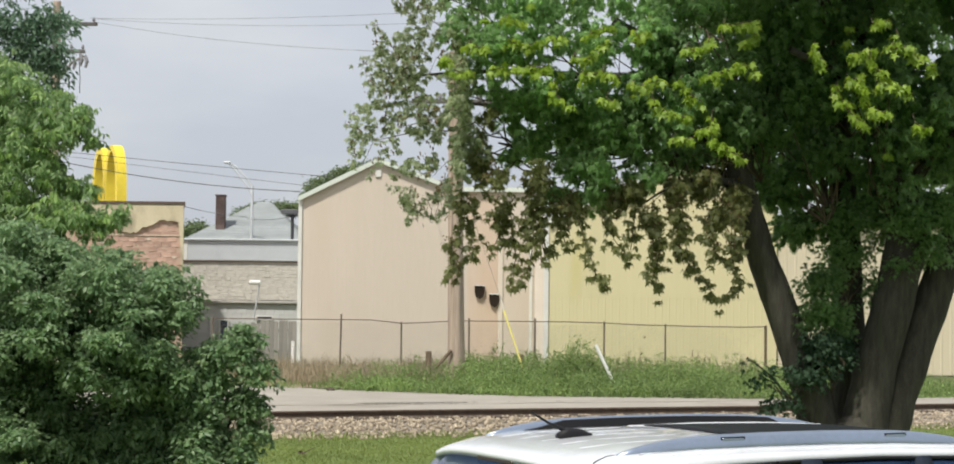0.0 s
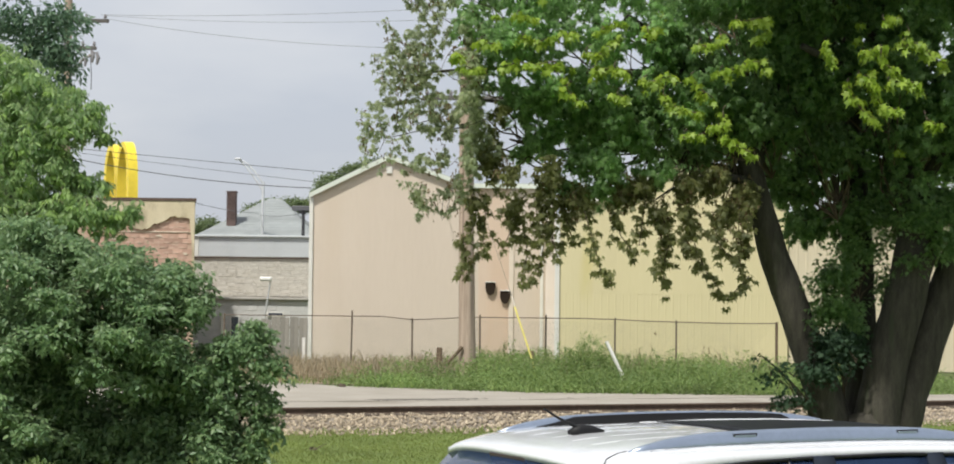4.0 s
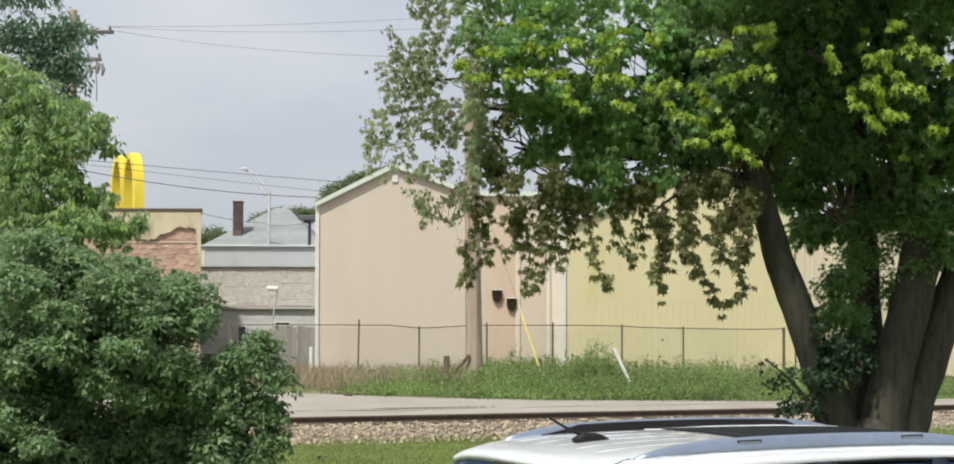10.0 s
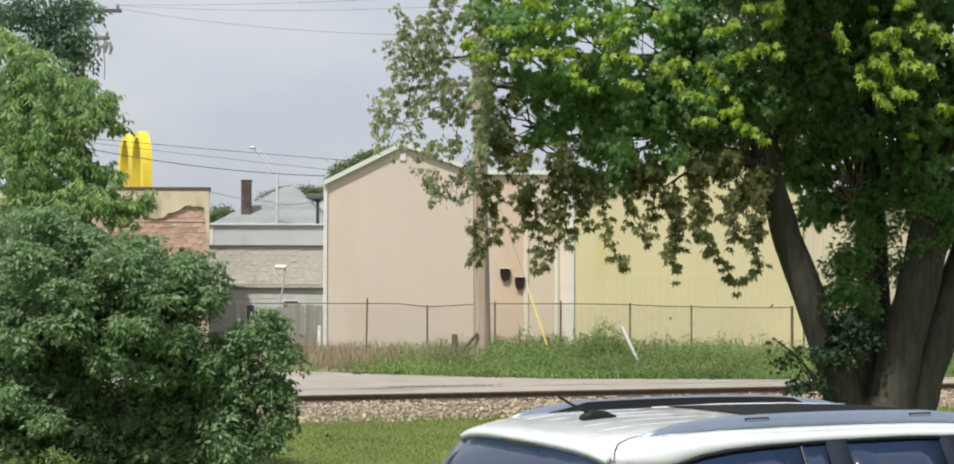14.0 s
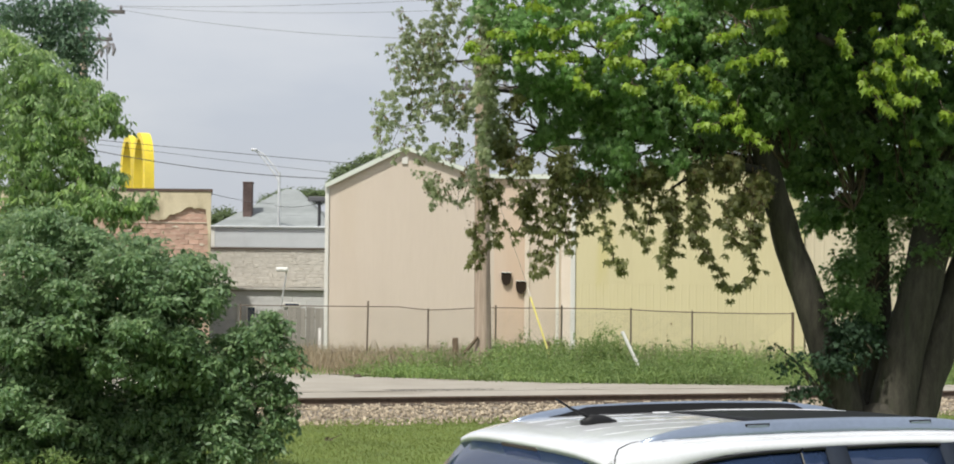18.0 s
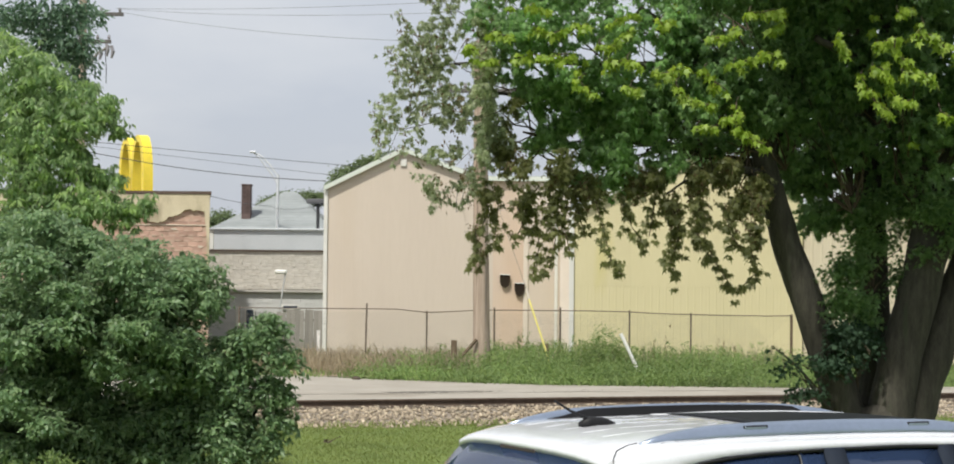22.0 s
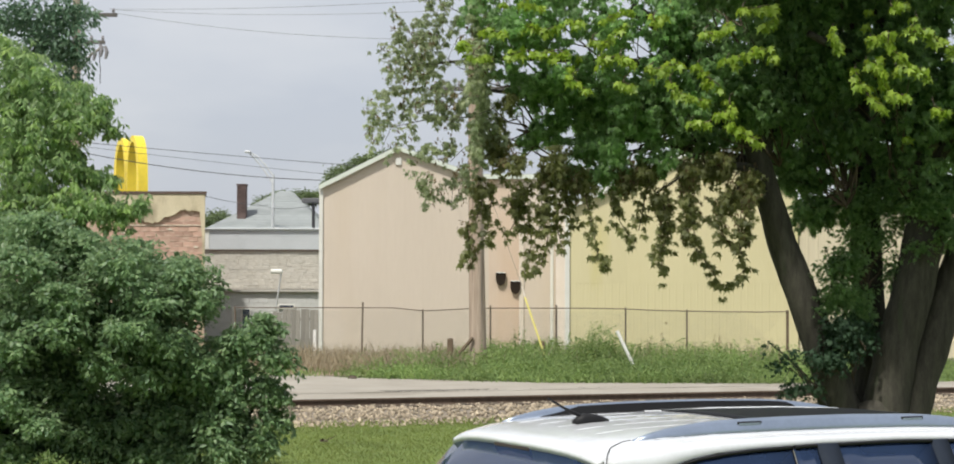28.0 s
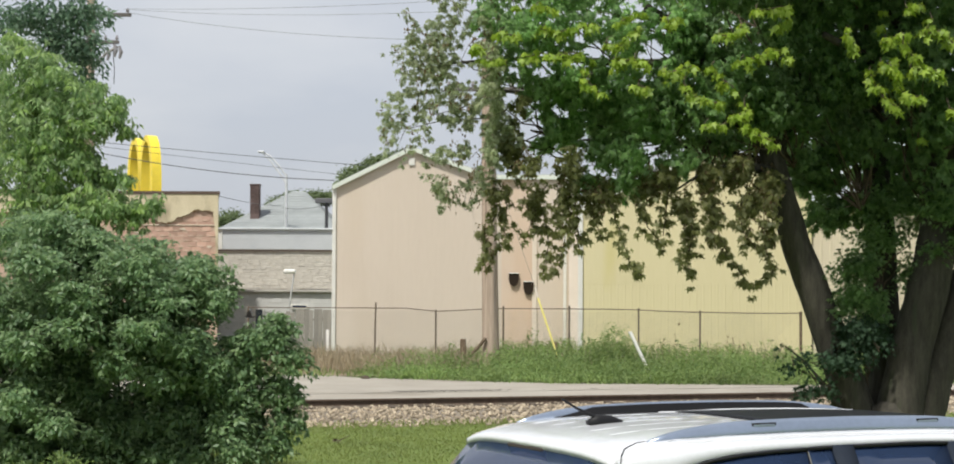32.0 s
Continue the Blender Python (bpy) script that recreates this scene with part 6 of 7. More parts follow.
bough("right centre", (-1.01, 0.00, 3.78), 280, [
    (-1.66, -0.9, 5.86, 0.79, 1.0, 0.4), (-2.33, -0.8, 5.27, 0.43, 0.6, 0.5), (-2.46, -0.7, 4.63, 0.51, 0.7, 0.43), (-1.81, -0.7, 4.85, 0.51, 0.8, 0.51), (-1.97, -0.3, 4.1, 0.44, 0.7, 0.26), (-1.43, -0.5, 4.5, 0.5, 0.8, 0.45)], young=[
    [(-2.81, -2.1, 4.69), (-2.66, -2.1, 4.71), (-2.5, -2.1, 4.76)], [(-2.59, -2.1, 4.57), (-2.48, -2.1, 4.44), (-2.34, -2.1, 4.37), (-2.2, -2.1, 4.35)], [(-2.36, -2.1, 4.07), (-2.14, -2.1, 4.12), (-1.95, -2.1, 4.23), (-1.9, -2.1, 4.1), (-1.79, -2.1, 4.0), (-1.61, -2.1, 3.92)],
    [(-2.28, -2.1, 4.73), (-2.2, -2.1, 4.64), (-2.03, -2.1, 4.52)], [(-2.2, -2.1, 5.11), (-2.02, -2.1, 5.1), (-1.93, -2.1, 5.25)], [(-1.78, -2.1, 5.39), (-1.65, -2.1, 5.39), (-1.47, -2.1, 5.42), (-1.41, -2.1, 5.28), (-1.56, -2.1, 5.15)], [(-1.95, -2.1, 4.8), (-1.7, -2.1, 4.89), (-1.53, -2.1, 4.93), (-1.41, -2.1, 4.84)], [(-1.92, -2.1, 4.34), (-1.9, -2.1, 4.21)]])
bough("right inner", (-0.19, 0.00, 3.26), 330, [
    (-0.79, 0.3, 3.81, 0.45, 0.9, 0.36), (-0.52, 0.6, 3.25, 0.34, 0.8, 0.34), (-1.02, -0.3, 5.35, 0.59, 0.8, 0.55), (-1.04, 0.0, 4.49, 0.6, 0.9, 0.5), (-0.45, -0.2, 4.9, 0.59, 0.9, 0.6), (-0.22, 0.2, 4.13, 0.6, 1.0, 0.42), (-0.66, 0.4, 3.7, 0.46, 0.8, 0.36), (-0.06, 0.8, 3.3, 0.46, 1, 0.35)])
bough("right outer", (0.63, 0.00, 3.26), 560, [
    (-0.61, -0.4, 5.77, 0.78, 1.0, 0.45), (0.32, -0.5, 5.7, 0.85, 1.1, 0.5), (0.17, -0.9, 5.06, 0.57, 0.7, 0.6), (0.53, -0.5, 4.3, 0.51, 0.9, 0.5), (0.53, 0.2, 3.72, 0.53, 1.2, 0.55), (0.95, -0.3, 4.7, 0.7, 1.2, 0.8), (1.06, 0.3, 3.4, 0.45, 1.0, 0.45), (1.75, 0, 4.6, 0.97, 1.6, 1.12)], young=[
    [(-0.42, -2.45, 4.98), (-0.24, -2.45, 5.08), (-0.23, -2.45, 4.92), (-0.05, -2.45, 4.78)], [(0.08, -2.45, 5.24), (0.0, -2.45, 5.08), (0.2, -2.45, 5.11), (0.32, -2.45, 4.96), (0.46, -2.45, 4.89)], [(-0.47, -2.45, 4.72), (-0.38, -2.45, 4.74), (-0.32, -2.45, 4.56), (-0.19, -2.45, 4.39), (-0.05, -2.45, 4.39)],
    [(-0.59, -2.45, 4.63), (-0.5, -2.45, 4.44), (-0.39, -2.45, 4.32), (-0.28, -2.45, 4.27)], [(-0.14, -2.45, 4.66), (0.03, -2.45, 4.7), (0.21, -2.45, 4.64)], [(0.27, -2.45, 4.27), (0.4, -2.45, 4.19)], [(-0.84, -2.45, 5.09), (-0.77, -2.45, 4.85)], [(-0.2, -2.45, 5.36), (0.0, -2.45, 5.39)]])
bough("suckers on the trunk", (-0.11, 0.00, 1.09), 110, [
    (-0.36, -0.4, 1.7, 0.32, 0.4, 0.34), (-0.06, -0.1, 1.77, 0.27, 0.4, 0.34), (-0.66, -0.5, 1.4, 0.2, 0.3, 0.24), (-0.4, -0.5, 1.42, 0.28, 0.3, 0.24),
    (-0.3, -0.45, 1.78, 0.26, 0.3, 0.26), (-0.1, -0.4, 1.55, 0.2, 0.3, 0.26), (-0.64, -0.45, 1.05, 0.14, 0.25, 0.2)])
bough("upper shoots", (0.04, 0.00, 2.21), 225, [
    (-0.34, -0.2, 2.18, 0.31, 0.4, 0.34), (-0.24, -0.1, 2.58, 0.34, 0.5, 0.3), (0.0, 0, 2.92, 0.33, 0.6, 0.26), (0.16, 0.2, 3.34, 0.38, 0.7, 0.32), (0.42, 0, 2.45, 0.15, 0.3, 0.4), (-0.51, -0.2, 2.51, 0.16, 0.3, 0.2),
    (-0.5, -0.3, 2.05, 0.24, 0.3, 0.2), (-0.04, -0.1, 2.11, 0.21, 0.3, 0.33), (0.4, 0.1, 2.95, 0.18, 0.4, 0.25)])
bough("upper side shoots", (0.8, 0.00, 3.3), 190, [
    (0.8, 0.5, 3.2, 0.3, 0.4, 0.35), (1.1, 0.5, 2.95, 0.25, 0.4, 0.35), (0.72, -0.5, 3.3, 0.34, 0.2, 0.3), (1.02, -0.45, 2.95, 0.26, 0.2, 0.26), (1.2, -0.4, 3.35, 0.35, 0.3, 0.35), (0.62, -0.45, 2.75, 0.16, 0.15, 0.16)])
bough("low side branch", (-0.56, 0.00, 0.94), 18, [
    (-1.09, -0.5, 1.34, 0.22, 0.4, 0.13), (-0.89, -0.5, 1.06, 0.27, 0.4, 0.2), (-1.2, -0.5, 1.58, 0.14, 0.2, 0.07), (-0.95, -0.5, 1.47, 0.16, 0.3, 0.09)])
# unseen foliage above the view, added to shade the trunk and right boughs
bough("crown shade front", (-0.3, 0.0, 5.6), 700, [
    (-1.1, -1.5, 6.75, 0.8, 1.6, 0.5), (-0.4, -1.5, 6.8, 0.9, 1.6, 0.6), (0.7, -1.2, 6.8, 1.1, 1.7, 0.6), (1.9, -0.3, 6.2, 1.0, 1.6, 0.8), (-0.4, -0.4, 7.7, 1.4, 1.5, 0.7), (-0.9, -2.4, 6.6, 0.7, 0.8, 0.4), (-1.7, -2.4, 6.7, 0.5, 0.7, 0.35)])
bough("high left", (-1.30, 0.00, 4.97), 86, [
    (-3.05, 1.6, 6.85, 1.84, 1.6, 0.64), (-4.73, 0.8, 6.31, 0.7, 0.9, 0.43), (-2.65, 1.6, 8.05, 1.44, 1.6, 0.8)])
bough("high right", (-0.19, 0.00, 5.27), 220, [
    (-0.72, 1.2, 6.85, 1.81, 2, 0.87), (1.06, 1.4, 6.89, 1.59, 2, 0.95), (-0.86, 0.4, 8.29, 1.52, 2.6, 0.99), (0.68, 0.5, 8.08, 1.3, 2.6, 0.92)])
bough("back", (-0.19, 0.00, 3.48), 348, [
    (-0.83, 3, 4.92, 1.86, 1.2, 1.02), (1.12, 3, 4.5, 1.53, 1.2, 1.19), (0.09, 3.4, 6.25, 2.58, 1.2, 0.86)])

# ---- the large bush and the trees behind it ----
BUSH_FRONT = [(-1.26, -0.5, 2.52, 0.5, 0.7, 0.3), (-0.73, -0.6, 2.14, 0.47, 0.7, 0.3), (-0.25, -0.4, 2.46, 0.53, 0.7, 0.36), (0.18, -0.5, 2.14, 0.44, 0.6, 0.3), (-0.85, -0.7, 1.78, 0.51, 0.6, 0.22), (-0.08, -0.6, 1.72, 0.45, 0.6, 0.27), (0.44, -0.4, 1.61, 0.37, 0.6, 0.27), (-0.33, -0.6, 1.39, 0.3, 0.4, 0.12), (0.12, -0.5, 1.22, 0.3, 0.4, 0.13), (-1.39, -0.6, 1.57, 0.34, 0.5, 0.2), (-1.45, -0.6, 0.97, 0.34, 0.6, 0.3), (-1.07, -0.7, 0.7, 0.29, 0.5, 0.25), (0.43, 0, 2.42, 0.32, 0.6, 0.28), (0.64, 0, 2.04, 0.26, 0.6, 0.3), (0.65, -0.1, 1.35, 0.29, 0.6, 0.3)]
BUSH_SIDE = [(1.24, 0, 1.61, 0.38, 0.5, 0.29), (1.08, 0.1, 1.28, 0.31, 0.5, 0.26), (1.59, 0, 1.4, 0.17, 0.35, 0.2), (1.42, 0, 1.76, 0.2, 0.35, 0.17), (0.91, -0.2, 0.68, 0.18, 0.4, 0.4), (1.0, -0.3, 0.32, 0.23, 0.35, 0.11), (0.98, 0.0, 0.98, 0.3, 0.4, 0.26), (1.05, 0.3, 0.4, 0.32, 0.4, 0.3), (1.44, 0.1, 1.03, 0.19, 0.3, 0.25), (1.52, 0.1, 0.66, 0.16, 0.3, 0.19), (1.41, 0.0, 0.4, 0.2, 0.3, 0.15)]
BUSH_THIN = [(1.46, 0.2, 1.01, 0.25, 0.3, 0.13), (1.16, 0.5, 0.52, 0.31, 0.5, 0.27), (1.57, 0.2, 0.66, 0.16, 0.3, 0.13), (1.29, 0.2, 1.02, 0.22, 0.3, 0.16), (1.62, 0.0, 0.93, 0.12, 0.25, 0.17)]
BUSH_CORE = [(-1.04, 0.3, 1.13, 0.53, 0.6, 0.45), (0.19, 0.3, 0.62, 0.78, 0.6, 0.53), (-0.61, 0.25, 0.54, 0.63, 0.6, 0.46), (-1.47, 0.2, 2.01, 0.67, 0.8, 0.44), (-0.44, 0.2, 2.02, 0.96, 0.8, 0.59), (-0.22, 0.3, 2.66, 0.4, 0.8, 0.26), (0.44, 0.3, 2.5, 0.28, 0.6, 0.24), (-0.8, 0.3, 2.79, 0.52, 0.8, 0.29), (0.29, 0.3, 1.73, 0.52, 0.6, 0.67), (-2.29, 0.2, 1.57, 0.7, 1.4, 1.25), (0.71, 0.2, 2.26, 0.1, 0.35, 0.37)]
BUSH_INNER = [(-1.51, 0.3, 2.94, 0.67, 0.8, 0.37), (-1.66, 0.4, 1.12, 0.67, 0.7, 0.9), (-0.78, 0.5, 0.97, 0.9, 0.6, 0.6), (0.28, 0.4, 0.91, 0.67, 0.6, 0.82), (-0.47, 0.4, 1.58, 1.12, 0.6, 0.45), (0.55, 0.3, 1.01, 0.44, 0.6, 0.59), (1.0, 0.4, 0.62, 0.3, 0.5, 0.45), (-1.2, 0.4, 0.45, 0.7, 0.6, 0.4), (-0.8, 0.1, 0.28, 0.5, 0.5, 0.24), (-0.1, 0.1, 0.25, 0.6, 0.5, 0.22), (0.5, 0.0, 0.25, 0.4, 0.4, 0.2), (-1.5, 0.0, 0.3, 0.5, 0.5, 0.25), (-2.3, 0.2, 0.5, 0.8, 0.8, 0.5), (0.15, 0.45, 2.36, 0.5, 0.5, 0.34), (-1.0, 0.45, 2.6, 0.6, 0.5, 0.4), (0.9, 0.3, 1.4, 0.25, 0.5, 0.35)]
LEFT_UPPER = [(-0.96, 0, 5.12, 0.51, 1.0, 0.72), (-0.48, -0.2, 5.17, 0.4, 0.8, 0.4), (-0.25, -0.1, 4.93, 0.49, 0.8, 0.32), (0.17, 0, 5.07, 0.11, 0.3, 0.13), (-0.51, -0.4, 4.49, 0.73, 1.1, 0.55), (0.14, -0.3, 4.59, 0.44, 0.7, 0.3), (0.44, -0.2, 4.69, 0.19, 0.4, 0.24), (0.6, -0.2, 4.47, 0.08, 0.2, 0.1), (-1.05, 0.3, 5.74, 0.21, 0.5, 0.12), (0.47, -0.2, 4.86, 0.1, 0.3, 0.08)]
LEFT_LOWER = [(-0.55, -0.5, 3.9, 0.87, 1.1, 0.48), (0.04, -0.4, 4.08, 0.25, 0.5, 0.25), (0.36, -0.3, 3.79, 0.25, 0.4, 0.17), (0.62, -0.3, 3.78, 0.11, 0.25, 0.1), (-0.04, -0.7, 3.39, 0.78, 1.0, 0.31), (0.47, -0.6, 3.4, 0.4, 0.6, 0.2), (0.73, -0.5, 3.26, 0.23, 0.4, 0.23), (0.97, -0.5, 3.35, 0.17, 0.3, 0.09), (1.07, -0.5, 3.46, 0.07, 0.15, 0.06), (-0.47, -0.8, 3.1, 0.82, 1.0, 0.25), (-1.95, 0.8, 4.77, 0.61, 1.2, 1.31), (-0.68, -0.6, 2.85, 0.5, 0.8, 0.33), (-0.04, -0.5, 2.94, 0.58, 0.8, 0.25)]
BEHIND_BALLS = [(0.29, 0, 7.47, 0.76, 1.0, 0.39), (0.87, 0, 7.45, 0.2, 0.5, 0.3), (-0.32, 0.2, 7.28, 0.37, 0.6, 0.21), (0.44, 0, 6.69, 0.38, 0.7, 0.32), (0.78, 0, 6.61, 0.14, 0.4, 0.21), (-0.01, 0.1, 6.99, 0.28, 0.5, 0.16), (0.55, 0, 6.37, 0.23, 0.4, 0.16), (0.67, 0, 6.14, 0.1, 0.3, 0.15), (-1.3, 0.3, 7.36, 0.81, 1.2, 0.47), (-0.43, 0, 8.48, 1.5, 1.4, 0.69), (0.8, -0.3, 6.94, 0.18, 0.4, 0.34), (0.63, -0.3, 7.56, 0.2, 0.4, 0.28), (0.63, -0.3, 7.22, 0.2, 0.4, 0.22), (0.6, -0.3, 6.81, 0.18, 0.4, 0.18), (0.24, 0, 6.98, 0.35, 0.6, 0.3), (-0.21, 0.2, 6.65, 0.35, 0.6, 0.3), (-0.55, 0.1, 7.45, 0.46, 0.8, 0.35)]


def trunk_of(parent, stems, mat=M_BARK):
    bm = bmesh.new()
    for st in stems:
        pts, rr = smooth_line(st, 4)
        tube(bm, pts, rr, 9, 0.2)
    part("trunk", bm, mat, parent, smooth=True)


bush = tagged(empty("large_bush", (-3.9, 21.4, 0)), "large dense dark green leafy bush at the edge of the lawn", "bush")
trunk_of(bush, [[(-0.4, 0.7, -0.1, 0.09), (-0.8, 0.6, 0.8, 0.06), (-1.2, 0.2, 1.8, 0.03)], [(0.3, 0.7, -0.1, 0.07), (0.5, 0.6, 0.7, 0.05), (0.7, 0.2, 1.5, 0.02)],
                [(0.9, 0.5, -0.1, 0.03), (1.1, 0.4, 0.5, 0.025), (1.4, 0.2, 1.1, 0.015)], [(-1.6, 0.7, -0.1, 0.08), (-2, 0.6, 1.2, 0.05), (-2.2, 0.3, 2.2, 0.02)]])
for ball in BUSH_FRONT + BUSH_SIDE + BUSH_THIN + BUSH_CORE + BUSH_INNER:
    b = (*ball, 1)
    thin = ball in BUSH_THIN
    per = 7 if thin else 26
    knobs = np.array(lumps([b], 22 if thin else 34, (0.13, 0.3)))
    d = RNG.normal(0, 1, (len(knobs) * per, 3)) + (0, -0.2, 0.4)
    d /= np.linalg.norm(d, axis=1, keepdims=True)
    kb = np.repeat(knobs, per, 0)
    v, f = whorls(kb[:, :3] + d * kb[:, 3:6] * RNG.uniform(0.7, 1.15, (len(d), 1)), d, 7, 0.08, (OVAL_V, OVAL_F), 0.3, 0.8)
    if not thin:
        v2, f2 = sprays([(*b[:3], b[3] * 0.9, b[4] * 0.9, b[5] * 0.9, 1)], int(150 * b[3] * b[5] + 8), 30, (0.12, 0.24), 0.08, (OVAL_V, OVAL_F), 0.3, 0.3)
        v, f = np.concatenate([v, v2]), np.concatenate([f, f2 + len(v)])
    c = np.array(b[:3])
    clump = mesh_of("leaf_clump", v - c, f, M_BUSH, bush)
    clump["kind"] = "stuff"
    clump.location = b[:3]

left_tree = tagged(empty("slender_leaved_tree", (-5.6, 25, 0)), "bright green slender-leaved tree rising behind the bush", "tree")
trunk_of(left_tree, [[(-0.6, 0.2, -0.1, 0.2), (-0.6, 0.2, 1.5, 0.15), (-0.7, 0.2, 3.2, 0.11), (-0.8, 0.2, 5.5, 0.05)], [(-0.6, 0.2, 1.0, 0.12), (0.0, 0.1, 2.6, 0.08), (0.3, 0, 3.9, 0.03)]])
LEFT_OBS = []
for ball in LEFT_UPPER + LEFT_LOWER:
    b = (*ball, 1)
    p, way = in_balls([b], int(760 * b[3] * b[5] + 16), 0.45, 0.04)
    p = p + way * (RNG.uniform(0, 1, (len(p), 1)) ** 4) * 0.2
    v, f = whorls(p, way + (0.25, 0, 0), 7, 0.115, (SLIM_V, OVAL_F), 0.65, 0.5)
    c = np.array(b[:3]) - (0, 0, b[5])
    clump = mesh_of("leaf_clump", v - c, f, M_LEFT, left_tree)
    clump["kind"] = "stuff"
    clump.location = c
    # extra whorls towards the front and top, painted as sunlit highlights
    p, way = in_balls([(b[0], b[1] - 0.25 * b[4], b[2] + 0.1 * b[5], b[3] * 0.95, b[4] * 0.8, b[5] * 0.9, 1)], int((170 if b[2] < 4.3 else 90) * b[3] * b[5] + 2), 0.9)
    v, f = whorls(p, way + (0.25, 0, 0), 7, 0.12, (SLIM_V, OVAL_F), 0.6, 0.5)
    mesh_of("bright_leaves", v - c, f, M_LEFT_SUNLIT, clump, "leaves coloured yellow-green as sunlit highlights")["kind"] = "stuff"
    LEFT_OBS.append((clump, tuple(c)))
behind = tagged(empty("dark_leaved_tree", (-8.3, 34, 0)), "taller dark green tree behind the slender-leaved one", "tree")
trunk_of(behind, [[(-0.5, 0, -0.1, 0.2), (-0.5, 0, 3, 0.15), (-0.3, 0, 6, 0.05), (0.1, 0.3, 7.3, 0.02)]])
for ball in BEHIND_BALLS:
    b = (*ball, 1)
    v, f = sprays([b], int(75 * b[3] * b[5] + 4), 26, (0.18, 0.32), 0.14, (SLIM_V, OVAL_F), 0.6, 0.45)
    mesh_of("leaf_clump", v, f, M_TEAL, behind)["kind"] = "stuff"


def far_tree(at, balls, twigs, size, label):
    t = tagged(empty("far_tree", at), label, "tree", "trees beyond the roofs")
    trunk_of(t, [[(0, 0, -0.1, 0.3), (0.1, 0, at[2] + 3, 0.22), (0, 0, balls[0][2], 0.08)]])
    v, f = sprays(balls, int(twigs * 1.2), 14, (0.3, 0.6), size * 0.7, (OVAL_V, OVAL_F), 0.4, 0.4)
    mesh_of("crown", v, f, M_FAR, t)["kind"] = "stuff"


far_tree((-16.4, 115, 0), [(0, 0, 6.6, 1.1, 1.2, 1.0, 1), (-0.8, 0, 5.6, 1.4, 1.2, 1.2, 1), (0.5, 0, 5.8, 0.9, 1, 0.9, 1)], 420, 0.3, "dark green tree crown between two roofs")
far_tree((-6.6, 100, 0), [(-0.3, 0, 8.5, 1.5, 1.2, 0.9, 1), (0.7, 0, 9.1, 1.3, 1.2, 0.9, 1), (-1.0, 0, 7.9, 1.0, 1, 0.8, 1), (1.7, 0, 9.4, 1.2, 1, 0.8, 1)], 800, 0.3, "dark green tree crown behind the tan shed")
far_tree((-12.5, 125, 0), [(0, 0, 8.6, 2.0, 1.4, 0.7, 1), (1.5, 0, 8.7, 1.6, 1.4, 0.6, 1), (-1.6, 0, 8.3, 1.4, 1.4, 0.6, 1)], 420, 0.3, "pale green treetop above the grey roof")
far_tree((26, 92, 0), [(0, 0, 6, 5, 3, 4, 1), (-4, 0, 5, 4, 3, 3, 1)], 900, 0.4, "green tree beyond the yellow shed")


# ---- grass, weeds ----
def blades(n, x, y, z0, height, width, mat, name, label, lean=0.35):
    h = height * RNG.uniform(0.5, 1.15, n)
    a = RNG.uniform(0, 2 * math.pi, n)
    side_ = np.stack([np.cos(a), np.sin(a), 0 * a], 1)
    to = RNG.normal(0, lean, (n, 3)) * h[:, None]
    to[:, 2] = h
    p = np.stack([x, y, z0 + 0 * x], 1)
    w = (width * RNG.uniform(0.6, 1.3, n))[:, None]
    mid = p + to * (0.55, 0.55, 0.62)
    v = np.stack([p - side_ * w, p + side_ * w, mid + side_ * w * 0.8, mid - side_ * w * 0.8, p + to * (1.3, 1.3, 1)], 1)
    f = np.array([(0, 1, 2), (0, 2, 3), (3, 2, 4)])[None] + (np.arange(n) * 5)[:, None, None]
    ob = mesh_of(name, v.reshape(-1, 3), f.reshape(-1, 3), mat)
    return tagged(ob, label, "grass", kind="stuff")


def track_y(x, off):
    """The line that runs along the track, off metres beside its near rail."""
    c, s = math.cos(radians(TRACK_TURN)), math.sin(radians(TRACK_TURN))
    return TRACK_AT[1] + (x - TRACK_AT[0]) * s / c + off / c


n = 90000
gx = RNG.uniform(-5.5, 9.5, n)
gy = 19.5 + (track_y(gx, -2.2) + RNG.normal(0, 0.12, n) - 19.5) * RNG.uniform(0, 1, n) ** 0.85
blades(n, gx, gy, 0.0, 0.042, 0.006, M_GRASS, "lawn_grass", "short green lawn grass", 0.5)
n = 1500
gx = RNG.uniform(-6, 10, n)
blades(n, gx, track_y(gx, -2.3) + RNG.normal(0, 0.12, n), 0.0, 0.12, 0.008, M_GRASS, "track_edge_grass", "longer grass along the edge of the ballast", 0.4)

FRONT_X, FRONT_Y = [-4.4, -3, 1.7, 8, 16], [47.2, 45.4, 43.2, 43.0, 42.4]
